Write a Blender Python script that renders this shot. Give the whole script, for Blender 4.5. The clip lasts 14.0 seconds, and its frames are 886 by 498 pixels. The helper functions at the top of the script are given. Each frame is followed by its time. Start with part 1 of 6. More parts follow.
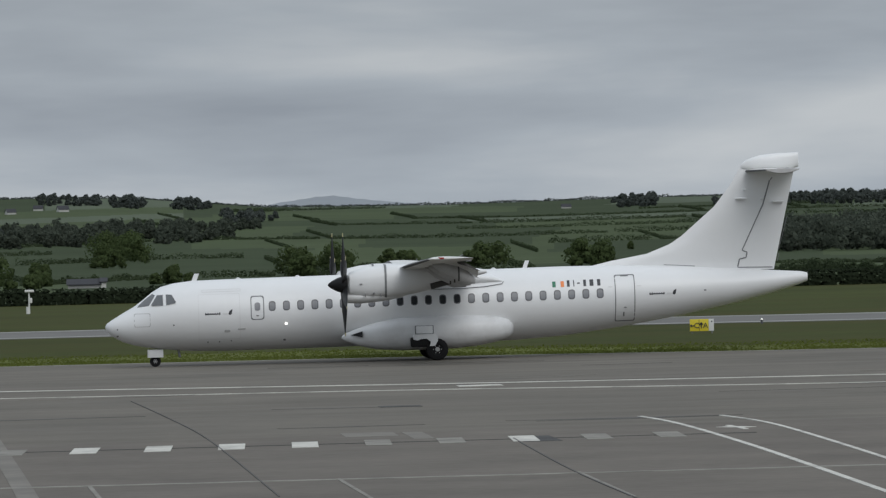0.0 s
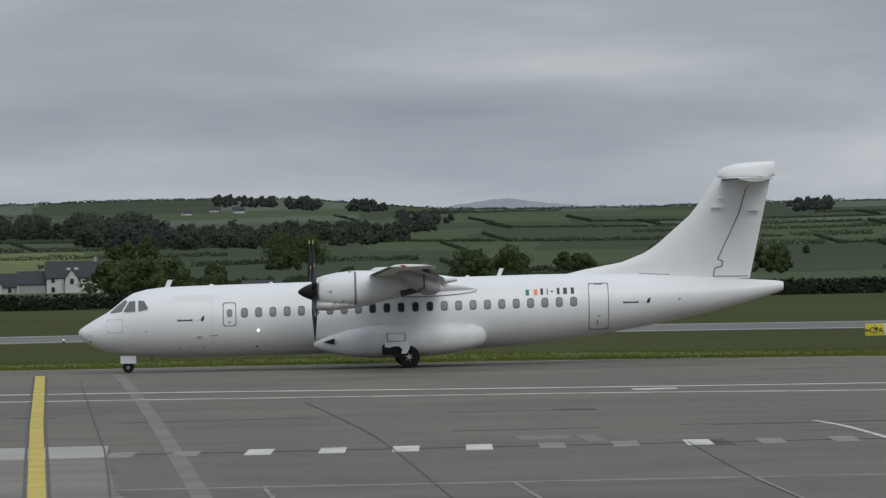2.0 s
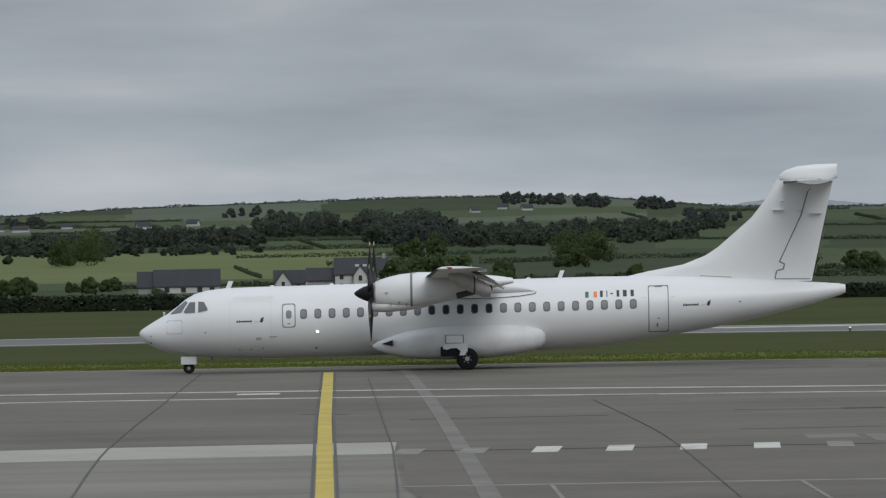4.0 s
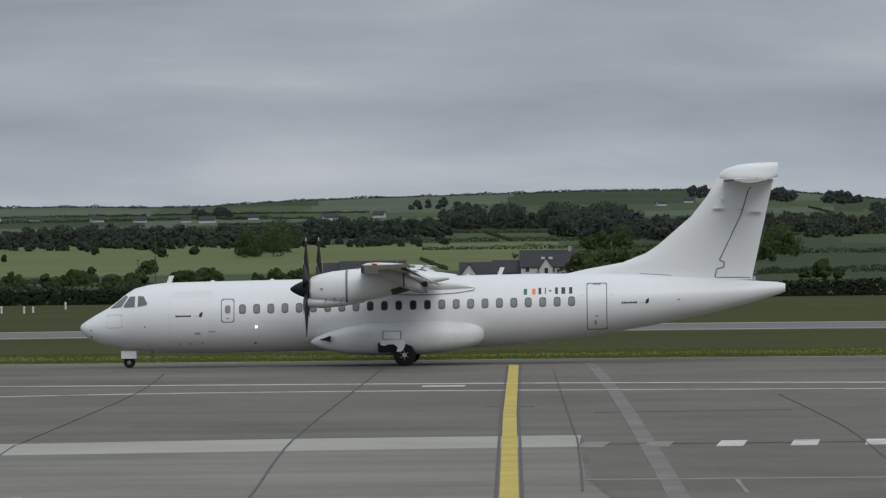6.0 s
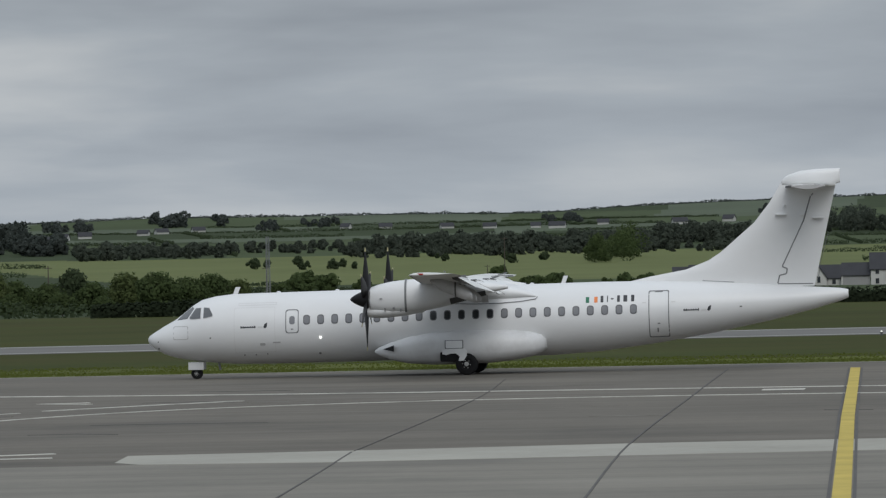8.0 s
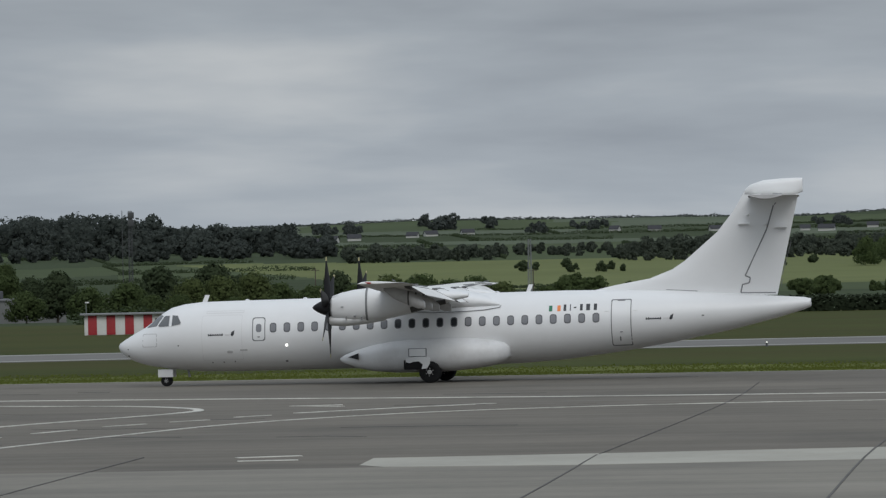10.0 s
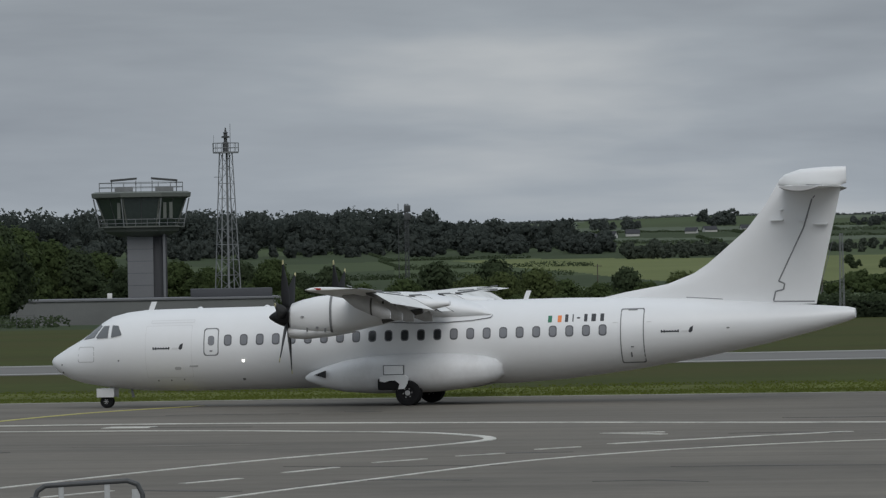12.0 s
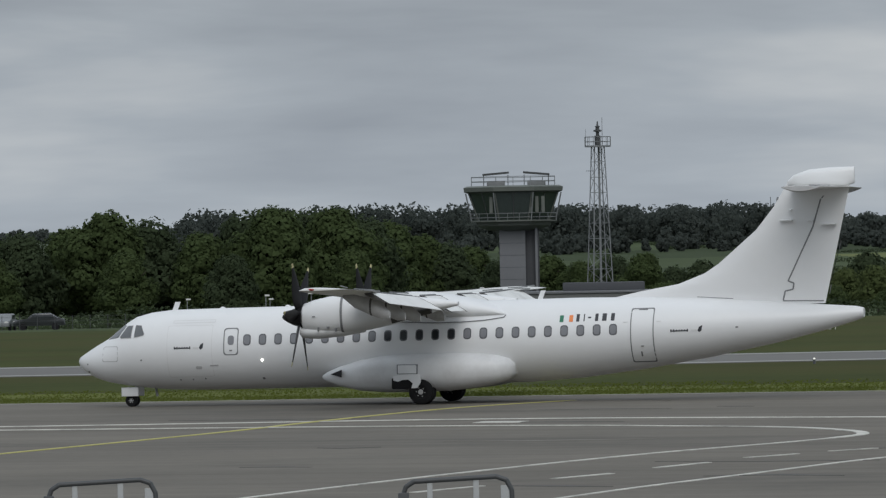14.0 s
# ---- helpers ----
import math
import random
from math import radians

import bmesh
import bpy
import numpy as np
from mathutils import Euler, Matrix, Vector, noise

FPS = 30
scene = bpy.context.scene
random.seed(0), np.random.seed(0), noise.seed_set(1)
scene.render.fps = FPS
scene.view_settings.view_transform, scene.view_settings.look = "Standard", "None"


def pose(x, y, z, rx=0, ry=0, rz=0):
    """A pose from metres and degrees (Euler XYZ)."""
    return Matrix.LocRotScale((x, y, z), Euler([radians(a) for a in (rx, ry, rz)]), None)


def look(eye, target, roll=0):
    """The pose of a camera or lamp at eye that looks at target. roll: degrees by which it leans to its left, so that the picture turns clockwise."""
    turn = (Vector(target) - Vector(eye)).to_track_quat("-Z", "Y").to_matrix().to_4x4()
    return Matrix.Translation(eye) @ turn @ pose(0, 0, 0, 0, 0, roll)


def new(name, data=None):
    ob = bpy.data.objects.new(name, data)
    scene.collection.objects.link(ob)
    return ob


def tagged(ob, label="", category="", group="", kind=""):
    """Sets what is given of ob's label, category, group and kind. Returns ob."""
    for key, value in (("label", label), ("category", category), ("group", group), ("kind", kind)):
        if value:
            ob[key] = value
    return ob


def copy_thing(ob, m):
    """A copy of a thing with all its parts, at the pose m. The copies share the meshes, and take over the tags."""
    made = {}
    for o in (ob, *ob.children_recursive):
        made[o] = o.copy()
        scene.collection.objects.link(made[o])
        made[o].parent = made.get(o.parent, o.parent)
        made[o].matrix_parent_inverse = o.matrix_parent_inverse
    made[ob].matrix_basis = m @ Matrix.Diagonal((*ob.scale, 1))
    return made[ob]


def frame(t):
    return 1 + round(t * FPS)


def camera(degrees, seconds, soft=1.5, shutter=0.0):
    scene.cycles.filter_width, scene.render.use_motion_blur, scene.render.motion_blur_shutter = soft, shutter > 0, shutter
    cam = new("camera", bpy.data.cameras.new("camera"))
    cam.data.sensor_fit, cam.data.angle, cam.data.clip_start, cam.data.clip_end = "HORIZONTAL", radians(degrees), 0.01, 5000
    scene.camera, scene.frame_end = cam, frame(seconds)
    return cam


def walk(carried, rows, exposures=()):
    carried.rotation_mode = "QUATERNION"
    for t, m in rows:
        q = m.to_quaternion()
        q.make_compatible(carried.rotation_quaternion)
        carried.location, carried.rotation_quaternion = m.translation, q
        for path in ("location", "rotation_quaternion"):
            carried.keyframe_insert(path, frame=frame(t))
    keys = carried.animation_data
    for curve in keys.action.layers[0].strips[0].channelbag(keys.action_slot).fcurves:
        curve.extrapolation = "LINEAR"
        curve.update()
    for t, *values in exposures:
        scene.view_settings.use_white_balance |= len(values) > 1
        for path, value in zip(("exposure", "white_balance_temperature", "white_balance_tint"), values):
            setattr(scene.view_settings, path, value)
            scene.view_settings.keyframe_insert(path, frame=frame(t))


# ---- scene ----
# camera on a terrace, turning with the aircraft: seconds, x, y, z, pitch, roll, yaw
PATH = [
    (0.0, 0.00, 0.00, 4.95, -0.169, 1.496, -4.000),
    (0.5, 0.00, 0.00, 4.95, -0.278, 1.295, -3.569),
    (1.0, 0.00, 0.00, 4.95, -0.313, 1.403, -3.187),
    (1.5, 0.00, 0.00, 4.95, -0.277, 1.290, -2.699),
    (2.0, 0.00, 0.00, 4.95, -0.103, 1.223, -2.307),
    (2.5, 0.00, 0.00, 4.95, -0.095, 1.258, -1.976),
    (3.0, 0.00, 0.00, 4.95, -0.082, 1.172, -1.282),
    (3.5, 0.00, 0.00, 4.95, -0.209, 0.903, -0.274),
    (4.0, 0.00, 0.00, 4.95, -0.074, 1.074, 0.476),
    (4.2, 0.00, 0.00, 4.95, -0.032, 1.096, 0.740),
    (6.3, 0.00, 0.00, 4.95, -0.127, 0.631, 2.609),
    (6.5, 0.00, 0.00, 4.95, -0.128, 0.631, 2.912),
    (7.0, 0.00, 0.00, 4.95, -0.120, 1.175, 4.171),
    (9.3, 1.00, 0.00, 4.95, 0.072, 0.990, 6.888),
    (9.5, 1.00, 0.00, 4.95, 0.060, 1.105, 7.224),
    (10.0, 1.00, 0.00, 4.95, 0.059, 1.163, 8.265),
    (10.5, 1.00, 0.00, 4.95, -0.157, 2.309, 8.720),
    (10.6, 0.46, 3.16, 4.95, -0.174, 2.311, 8.841),
    (10.7, -0.08, 6.32, 4.95, -0.190, 2.312, 8.962),
    (10.8, -0.62, 9.48, 4.95, -0.207, 2.314, 9.082),
    (10.9, -1.16, 12.64, 4.95, -0.223, 2.315, 9.203),
    (11.0, -1.70, 15.80, 4.95, -0.240, 2.317, 9.324),
    (11.5, -1.84, 16.60, 4.95, -0.253, 1.627, 10.537),
    (11.6, -2.67, 20.26, 4.95, -0.189, 1.502, 10.616),
    (11.7, -3.49, 23.92, 4.95, -0.126, 1.376, 10.695),
    (11.8, -4.32, 27.58, 4.95, -0.062, 1.251, 10.773),
    (11.9, -5.14, 31.24, 4.95, 0.001, 1.125, 10.852),
    (12.0, -5.97, 34.90, 4.95, 0.065, 1.000, 10.931),
    (12.5, -6.09, 35.62, 4.95, 0.030, 1.383, 12.280),
    (13.0, -6.09, 35.62, 4.95, 0.030, 0.929, 12.713),
    (13.5, -6.09, 35.62, 4.95, 0.079, 1.372, 13.638),
    (14.0, -6.09, 35.62, 4.95, 0.071, 1.097, 14.529),
]
cam = camera(8.541, 14.0, soft=1.3)
walk(cam, [(t, pose(x, y, z, 90 + p, r, w)) for t, x, y, z, p, r, w in PATH], exposures=[(0.0, 0.0), (9.3, -0.04), (11.0, -0.08), (12.0, -0.15), (13.0, -0.02), (14.0, 0.0)])

# ---- world and light: a bright overcast sky ----
world = bpy.data.worlds.new("overcast_sky")
scene.world = world
world.use_nodes = True
wn, wl = world.node_tree.nodes, world.node_tree.links
wn.clear()
w_out = wn.new("ShaderNodeOutputWorld")
w_bg = wn.new("ShaderNodeBackground")
sky = wn.new("ShaderNodeTexSky")
sky.sky_type = 'NISHITA'
sky.sun_disc = False
SUN_EL, SUN_AZ = 42, 160
sky.sun_elevation, sky.sun_rotation = radians(SUN_EL), radians(SUN_AZ)
sky.air_density, sky.dust_density = 1.5, 3.0
w_tc = wn.new("ShaderNodeTexCoord")
w_sep = wn.new("ShaderNodeSeparateXYZ")
wl.new(w_tc.outputs["Generated"], w_sep.inputs[0])
# overcast luminance: about twice as bright overhead as at the horizon
w_grad = wn.new("ShaderNodeMapRange")
w_grad.inputs["From Min"].default_value, w_grad.inputs["From Max"].default_value = 0.0, 1.0
w_grad.inputs["To Min"].default_value, w_grad.inputs["To Max"].default_value = 1.0, 2.2
wl.new(w_sep.outputs["Z"], w_grad.inputs["Value"])
# long flat cloud bands
w_map = wn.new("ShaderNodeMapping")
w_map.inputs["Scale"].default_value = (7, 7, 40)
w_map.inputs["Rotation"].default_value = (0.0, 0.012, 0.0)
wl.new(w_tc.outputs["Generated"], w_map.inputs[0])
w_n1 = wn.new("ShaderNodeTexNoise")
w_n1.inputs["Scale"].default_value, w_n1.inputs["Detail"].default_value = 1.5, 5
w_n1.inputs["Roughness"].default_value, w_n1.inputs["Distortion"].default_value = 0.5, 0.15
wl.new(w_map.outputs[0], w_n1.inputs["Vector"])
w_ramp = wn.new("ShaderNodeValToRGB")
w_ramp.color_ramp.elements[0].position, w_ramp.color_ramp.elements[0].color = 0.28, (0.258, 0.291, 0.336, 1)
w_ramp.color_ramp.elements[1].position, w_ramp.color_ramp.elements[1].color = 0.70, (0.475, 0.505, 0.532, 1)
w_mid = w_ramp.color_ramp.elements.new(0.5)
w_mid.color = (0.345, 0.385, 0.430, 1)
wl.new(w_n1.outputs["Fac"], w_ramp.inputs[0])
w_mul = wn.new("ShaderNodeVectorMath")
w_mul.operation = 'SCALE'
wl.new(w_ramp.outputs[0], w_mul.inputs[0])
w_low = wn.new("ShaderNodeMapRange")
w_low.inputs["From Min"].default_value, w_low.inputs["From Max"].default_value = 0.008, 0.045
w_low.inputs["To Min"].default_value, w_low.inputs["To Max"].default_value = 1.12, 0.97
wl.new(w_sep.outputs["Z"], w_low.inputs["Value"])
w_both = wn.new("ShaderNodeMath")
w_both.operation = 'MULTIPLY'
wl.new(w_grad.outputs[0], w_both.inputs[0])
wl.new(w_low.outputs[0], w_both.inputs[1])
wl.new(w_both.outputs[0], w_mul.inputs["Scale"])
w_sky = wn.new("ShaderNodeVectorMath")
w_sky.operation = 'SCALE'
w_sky.inputs["Scale"].default_value = 0.1
wl.new(sky.outputs[0], w_sky.inputs[0])
w_mix = wn.new("ShaderNodeMix")
w_mix.data_type = 'RGBA'
w_mix.inputs[0].default_value = 0.94
wl.new(w_sky.outputs[0], w_mix.inputs[6])
wl.new(w_mul.outputs[0], w_mix.inputs[7])
wl.new(w_mix.outputs[2], w_bg.inputs["Color"])
w_bg.inputs["Strength"].default_value = 1.0
wl.new(w_bg.outputs[0], w_out.inputs[0])
# the sun behind the cloud, high behind the terrace
sun = new("sun", bpy.data.lights.new("sun", 'SUN'))
sun.data.energy, sun.data.angle, sun.data.color = 1.1, radians(40), (1.0, 0.985, 0.965)
sun.matrix_basis = look((0, 0, 100), (100 * math.sin(radians(-20)) , 100 * math.cos(radians(-20)), 100 - 90))
scene.view_settings.exposure = 0.0


# ---- materials ----
def material(name, colour, rough=0.6, metal=0.0, vary=0.12, scale=3.0, bump=0.0, spec=0.5, dirt=None, fine=40.0, island=0.0, obrand=0.0):
    """Base colour with broad and fine variation, bump, and wear."""
    m = bpy.data.materials.new(name)
    m.use_nodes = True
    n, l = m.node_tree.nodes, m.node_tree.links
    b = n["Principled BSDF"]
    b.inputs["Roughness"].default_value, b.inputs["Metallic"].default_value = rough, metal
    b.inputs["Specular IOR Level"].default_value = spec
    tc = n.new("ShaderNodeTexCoord")
    broad, grain = n.new("ShaderNodeTexNoise"), n.new("ShaderNodeTexNoise")
    broad.inputs["Scale"].default_value, broad.inputs["Detail"].default_value = scale, 4
    grain.inputs["Scale"].default_value, grain.inputs["Detail"].default_value = fine, 3
    for k in (broad, grain):
        l.new(tc.outputs["Object"], k.inputs["Vector"])
    add = n.new("ShaderNodeMath")
    add.operation = 'MULTIPLY_ADD'
    add.inputs[1].default_value = 0.5
    l.new(grain.outputs["Fac"], add.inputs[0])
    l.new(broad.outputs["Fac"], add.inputs[2])
    last = add.outputs[0]
    for amount, kind in ((island, "island"), (obrand, "object")):
        if amount:
            src = n.new("ShaderNodeNewGeometry").outputs["Random Per Island"] if kind == "island" else n.new("ShaderNodeObjectInfo").outputs["Random"]
            k = n.new("ShaderNodeMath")
            k.operation = 'MULTIPLY_ADD'
            k.inputs[1].default_value = amount
            l.new(src, k.inputs[0])
            l.new(last, k.inputs[2])
            last = k.outputs[0]
    extra = 0.5 * (island + obrand)
    mr = n.new("ShaderNodeMapRange")
    mr.inputs["From Min"].default_value, mr.inputs["From Max"].default_value = 0.45 + extra - 0.3 - extra, 1.05 + extra + extra
    mr.inputs["To Min"].default_value, mr.inputs["To Max"].default_value = 1 - vary, 1 + vary
    l.new(last, mr.inputs["Value"])
    sc = n.new("ShaderNodeVectorMath")
    sc.operation = 'SCALE'
    sc.inputs[0].default_value = colour
    l.new(mr.outputs[0], sc.inputs["Scale"])
    out = sc.outputs[0]
    if dirt:
        stain = n.new("ShaderNodeTexNoise")
        stain.inputs["Scale"].default_value, stain.inputs["Detail"].default_value = scale * 0.6, 8
        stain.inputs["Roughness"].default_value = 0.7
        l.new(tc.outputs["Object"], stain.inputs["Vector"])
        r = n.new("ShaderNodeMapRange")
        r.inputs["From Min"].default_value, r.inputs["From Max"].default_value = 0.5, 0.75
        r.inputs["To Max"].default_value = dirt[3]
        l.new(stain.outputs["Fac"], r.inputs["Value"])
        mx = n.new("ShaderNodeMix")
        mx.data_type = 'RGBA'
        mx.inputs[7].default_value = (*dirt[:3], 1)
        l.new(r.outputs[0], mx.inputs[0])
        l.new(out, mx.inputs[6])
        out = mx.outputs[2]
    l.new(out, b.inputs["Base Color"])
    if bump:
        bp = n.new("ShaderNodeBump")
        bp.inputs["Strength"].default_value, bp.inputs["Distance"].default_value = bump, 0.02
        l.new(grain.outputs["Fac"], bp.inputs["Height"])
        l.new(bp.outputs[0], b.inputs["Normal"])
    return m


def glowing(name, colour, strength):
    m = bpy.data.materials.new(name)
    m.use_nodes = True
    b = m.node_tree.nodes["Principled BSDF"]
    b.inputs["Base Color"].default_value = (*colour, 1)
    b.inputs["Emission Color"].default_value = (*colour, 1)
    b.inputs["Emission Strength"].default_value = strength
    return m


PAINT = material("white_aircraft_paint", (0.72, 0.727, 0.732), 0.38, vary=0.025, scale=0.5, fine=3, dirt=(0.62, 0.62, 0.60, 0.22))
PAINT_WING = material("white_wing_paint", (0.70, 0.70, 0.68), 0.45, vary=0.06, scale=1.2, fine=8, dirt=(0.34, 0.33, 0.31, 0.75))
PAINT_GREY = material("grey_aircraft_paint", (0.42, 0.42, 0.42), 0.45, vary=0.08, scale=2, fine=9, dirt=(0.2, 0.19, 0.18, 0.5))
SOOT = material("sooty_metal", (0.06, 0.058, 0.055), 0.7, vary=0.3, scale=2, fine=12)
BOOT = material("rubber_deicing_boot", (0.07, 0.07, 0.072), 0.6, vary=0.2, scale=1.5, fine=8)
# greyer than the fuselage white, with broad grey mottling
PAINT_BELLY = material("mottled_belly_paint", (0.63, 0.635, 0.64), 0.42, vary=0.08, scale=0.7, fine=5, dirt=(0.42, 0.41, 0.40, 0.6))
SEAM = material("panel_seam", (0.17, 0.175, 0.18), 0.6, vary=0.1)
SEAM_MID = material("grey_panel_seam", (0.40, 0.40, 0.40), 0.6, vary=0.1)
SEAM_FAINT = material("faint_panel_seam", (0.62, 0.62, 0.62), 0.6, vary=0.05)
BLACK = material("black_blade", (0.012, 0.012, 0.013), 0.5, vary=0.2, spec=0.2)
RUBBER = material("tyre_rubber", (0.015, 0.015, 0.016), 0.9, vary=0.25, bump=0.2, spec=0.15)
STEEL = material("worn_steel", (0.40, 0.40, 0.40), 0.42, 0.8, vary=0.15)
GLASS = material("cockpit_glass", (0.10, 0.105, 0.11), 0.08, spec=0.8, vary=0.1)
WINDOW_RIM = material("dark_window_rim", (0.085, 0.088, 0.095), 0.4, vary=0.15)
BLIND = material("cabin_window_blind", (0.20, 0.205, 0.22), 0.25, vary=0.08, obrand=0.5)
OPENWIN = material("open_cabin_window", (0.025, 0.027, 0.03), 0.1, vary=0.2)
TIP_YELLOW = material("pale_yellow_tip", (0.42, 0.38, 0.20), 0.5, vary=0.1)
INK = material("dark_lettering", (0.03, 0.032, 0.038), 0.5)
FLAG_G = material("green_stripe", (0.02, 0.16, 0.09), 0.5)
FLAG_O = material("orange_stripe", (0.75, 0.22, 0.06), 0.5)
LAMP_ON = glowing("lamp_glow", (1.0, 0.98, 0.92), 3.0)


# ---- mesh helpers ----
def finish(bm, mesh_name, smooth=40):
    bmesh.ops.recalc_face_normals(bm, faces=bm.faces)
    me = bpy.data.meshes.new(mesh_name)
    bm.to_mesh(me)
    bm.free()
    for p in me.polygons:
        p.use_smooth = True
    if smooth < 180:
        me.set_sharp_from_angle(angle=radians(smooth))
    return me


def part(name, bm, mat, parent, label="", smooth=40):
    """One bmesh as one mesh object under a thing or a part."""
    me = finish(bm, name, smooth) if isinstance(bm, bmesh.types.BMesh) else bm
    if not me.materials:
        me.materials.append(mat)
    ob = new(name, me)
    ob.parent = parent
    if label:
        ob["label"] = label
    return ob


def thing(name, label, category, m=None, group="", kind=""):
    ob = new(name)
    ob.empty_display_size = 0.3
    if m is not None:
        ob.matrix_basis = m
    return tagged(ob, label, category, group, kind)


def solid(name, bm, mat, label="", category="", group="", kind="", m=None, smooth=40):
    me = finish(bm, name, smooth) if isinstance(bm, bmesh.types.BMesh) else bm
    if not me.materials:
        me.materials.append(mat)
    ob = new(name, me)
    if m is not None:
        ob.matrix_basis = m
    return tagged(ob, label, category, group, kind)


def box(bm, x0, x1, y0, y1, z0, z1, bevel=0.0):
    r = bmesh.ops.create_cube(bm, size=1, matrix=Matrix.Translation(((x0 + x1) / 2, (y0 + y1) / 2, (z0 + z1) / 2)) @ Matrix.Diagonal((x1 - x0, y1 - y0, z1 - z0, 1)))
    if bevel:
        es = list({e for v in r["verts"] for e in v.link_edges})
        bmesh.ops.bevel(bm, geom=es, offset=bevel, segments=2, affect='EDGES', profile=0.6)
    return bm


def boxed(*a):
    return box(bmesh.new(), *a)


def tube(bm, p, q, r0, r1=None, seg=10):
    """A round bar from p to q."""
    p, q = Vector(p), Vector(q)
    d = q - p
    m = Matrix.Translation((p + q) / 2) @ d.to_track_quat('Z', 'Y').to_matrix().to_4x4()
    bmesh.ops.create_cone(bm, cap_ends=True, segments=seg, radius1=r0, radius2=r0 if r1 is None else r1, depth=d.length, matrix=m)
    return bm


def loft(bm, rings, cap=True):
    """Skin through rings of points of equal count."""
    vs = [[bm.verts.new(p) for p in ring] for ring in rings]
    n = len(vs[0])
    for a, b in zip(vs, vs[1:]):
        for i in range(n):
            bm.faces.new((a[i], a[(i + 1) % n], b[(i + 1) % n], b[i]))
    if cap:
        bm.faces.new(vs[0][::-1])
        bm.faces.new(vs[-1])
    return bm


def spin_profile(bm, profile, axis='x', seg=24, centre=(0, 0, 0)):
    """Turned body from (along, radius) pairs."""
    rings = []
    for a, r in profile:
        ring = []
        for i in range(seg):
            t = 2 * math.pi * i / seg
            c, s = r * math.cos(t), r * math.sin(t)
            p = (a, c, s) if axis == 'x' else (c, a, s) if axis == 'y' else (c, s, a)
            ring.append(Vector(p) + Vector(centre))
        rings.append(ring)
    return loft(bm, rings)


# ---- the aircraft: a twin turboprop, nose towards -x, main axle at x = 0 ----
# fuselage stations: x, top, bottom, half width (before the slight nose-down stance)
STATIONS = [(-12.66, 1.76, 1.68, 0.05), (-12.60, 1.86, 1.55, 0.18), (-12.42, 1.98, 1.37, 0.36), (-12.0, 2.23, 1.13, 0.64), (-11.55, 2.47, 0.98, 0.86),
            (-11.2, 2.72, 0.91, 1.0), (-10.85, 3.00, 0.85, 1.13), (-10.5, 3.20, 0.80, 1.23), (-10.0, 3.32, 0.74, 1.32), (-9.3, 3.39, 0.68, 1.39),
            (-8.0, 3.40, 0.64, 1.42), (-4.0, 3.40, 0.62, 1.43), (0.0, 3.40, 0.62, 1.43), (3.2, 3.40, 0.62, 1.43), (5.0, 3.40, 0.72, 1.41),
            (7.2, 3.36, 0.97, 1.33), (9.36, 3.25, 1.30, 1.12), (11.5, 3.08, 1.70, 0.82), (13.2, 2.94, 2.10, 0.50), (14.2, 2.86, 2.38, 0.28), (14.46, 2.80, 2.48, 0.17)]
_sx = np.array([s[0] for s in STATIONS])


def tilt(p):
    return Vector((p[0] * (1.012 if p[0] > 0 else 1.0), p[1], p[2] + 0.012 * p[0]))


def skin(x, z, side=-1, off=0.0):
    """The point of the fuselage's skin at x and height z."""
    top, bot, hw = (float(np.interp(x, _sx, [s[k] for s in STATIONS])) for k in (1, 2, 3))
    zc, hh = (top + bot) / 2, (top - bot) / 2
    s = max(-0.999, min(0.999, (z - zc) / hh))
    c = math.sqrt(1 - s * s)
    return tilt((x, side * (hw * c + off * c), z + off * s))


def rounded(cx, cz, w, h, r, n=4, lean=0.0):
    """Outline of a rounded rectangle in x and z."""
    pts = []
    for qx, qz, a0 in ((1, 1, 0), (-1, 1, 90), (-1, -1, 180), (1, -1, 270)):
        for k in range(n + 1):
            a = radians(a0 + 90 * k / n)
            dz = qz * (h / 2 - r) + r * math.sin(a)
            pts.append((cx + qx * (w / 2 - r) + r * math.cos(a) + lean * dz, cz + dz))
    return pts


def patch(bm, outline, off=0.006, side=-1):
    """A plate that lies on the skin, with a rim."""
    cx, cz = sum(p[0] for p in outline) / len(outline), sum(p[1] for p in outline) / len(outline)
    fine = []
    for a, b in zip(outline, outline[1:] + outline[:1]):
        k = max(1, int(math.dist(a, b) / 0.12))
        fine += [(a[0] + (b[0] - a[0]) * i / k, a[1] + (b[1] - a[1]) * i / k) for i in range(k)]
    n = len(fine)
    steps = (0.4, 0.75, 1.0) if n > 26 else (1.0,)
    mid = bm.verts.new(skin(cx, cz, side, off))
    last = None
    for s in steps:
        ring = [bm.verts.new(skin(cx + (x - cx) * s, cz + (z - cz) * s, side, off)) for x, z in fine]
        for i in range(n):
            j = (i + 1) % n
            bm.faces.new((mid, ring[i], ring[j]) if last is None else (last[i], ring[i], ring[j], last[j]))
        last = ring
    low = [bm.verts.new(skin(x, z, side, -0.02)) for x, z in fine]
    for i in range(n):
        bm.faces.new((last[i], low[i], low[(i + 1) % n], last[(i + 1) % n]))
    return bm


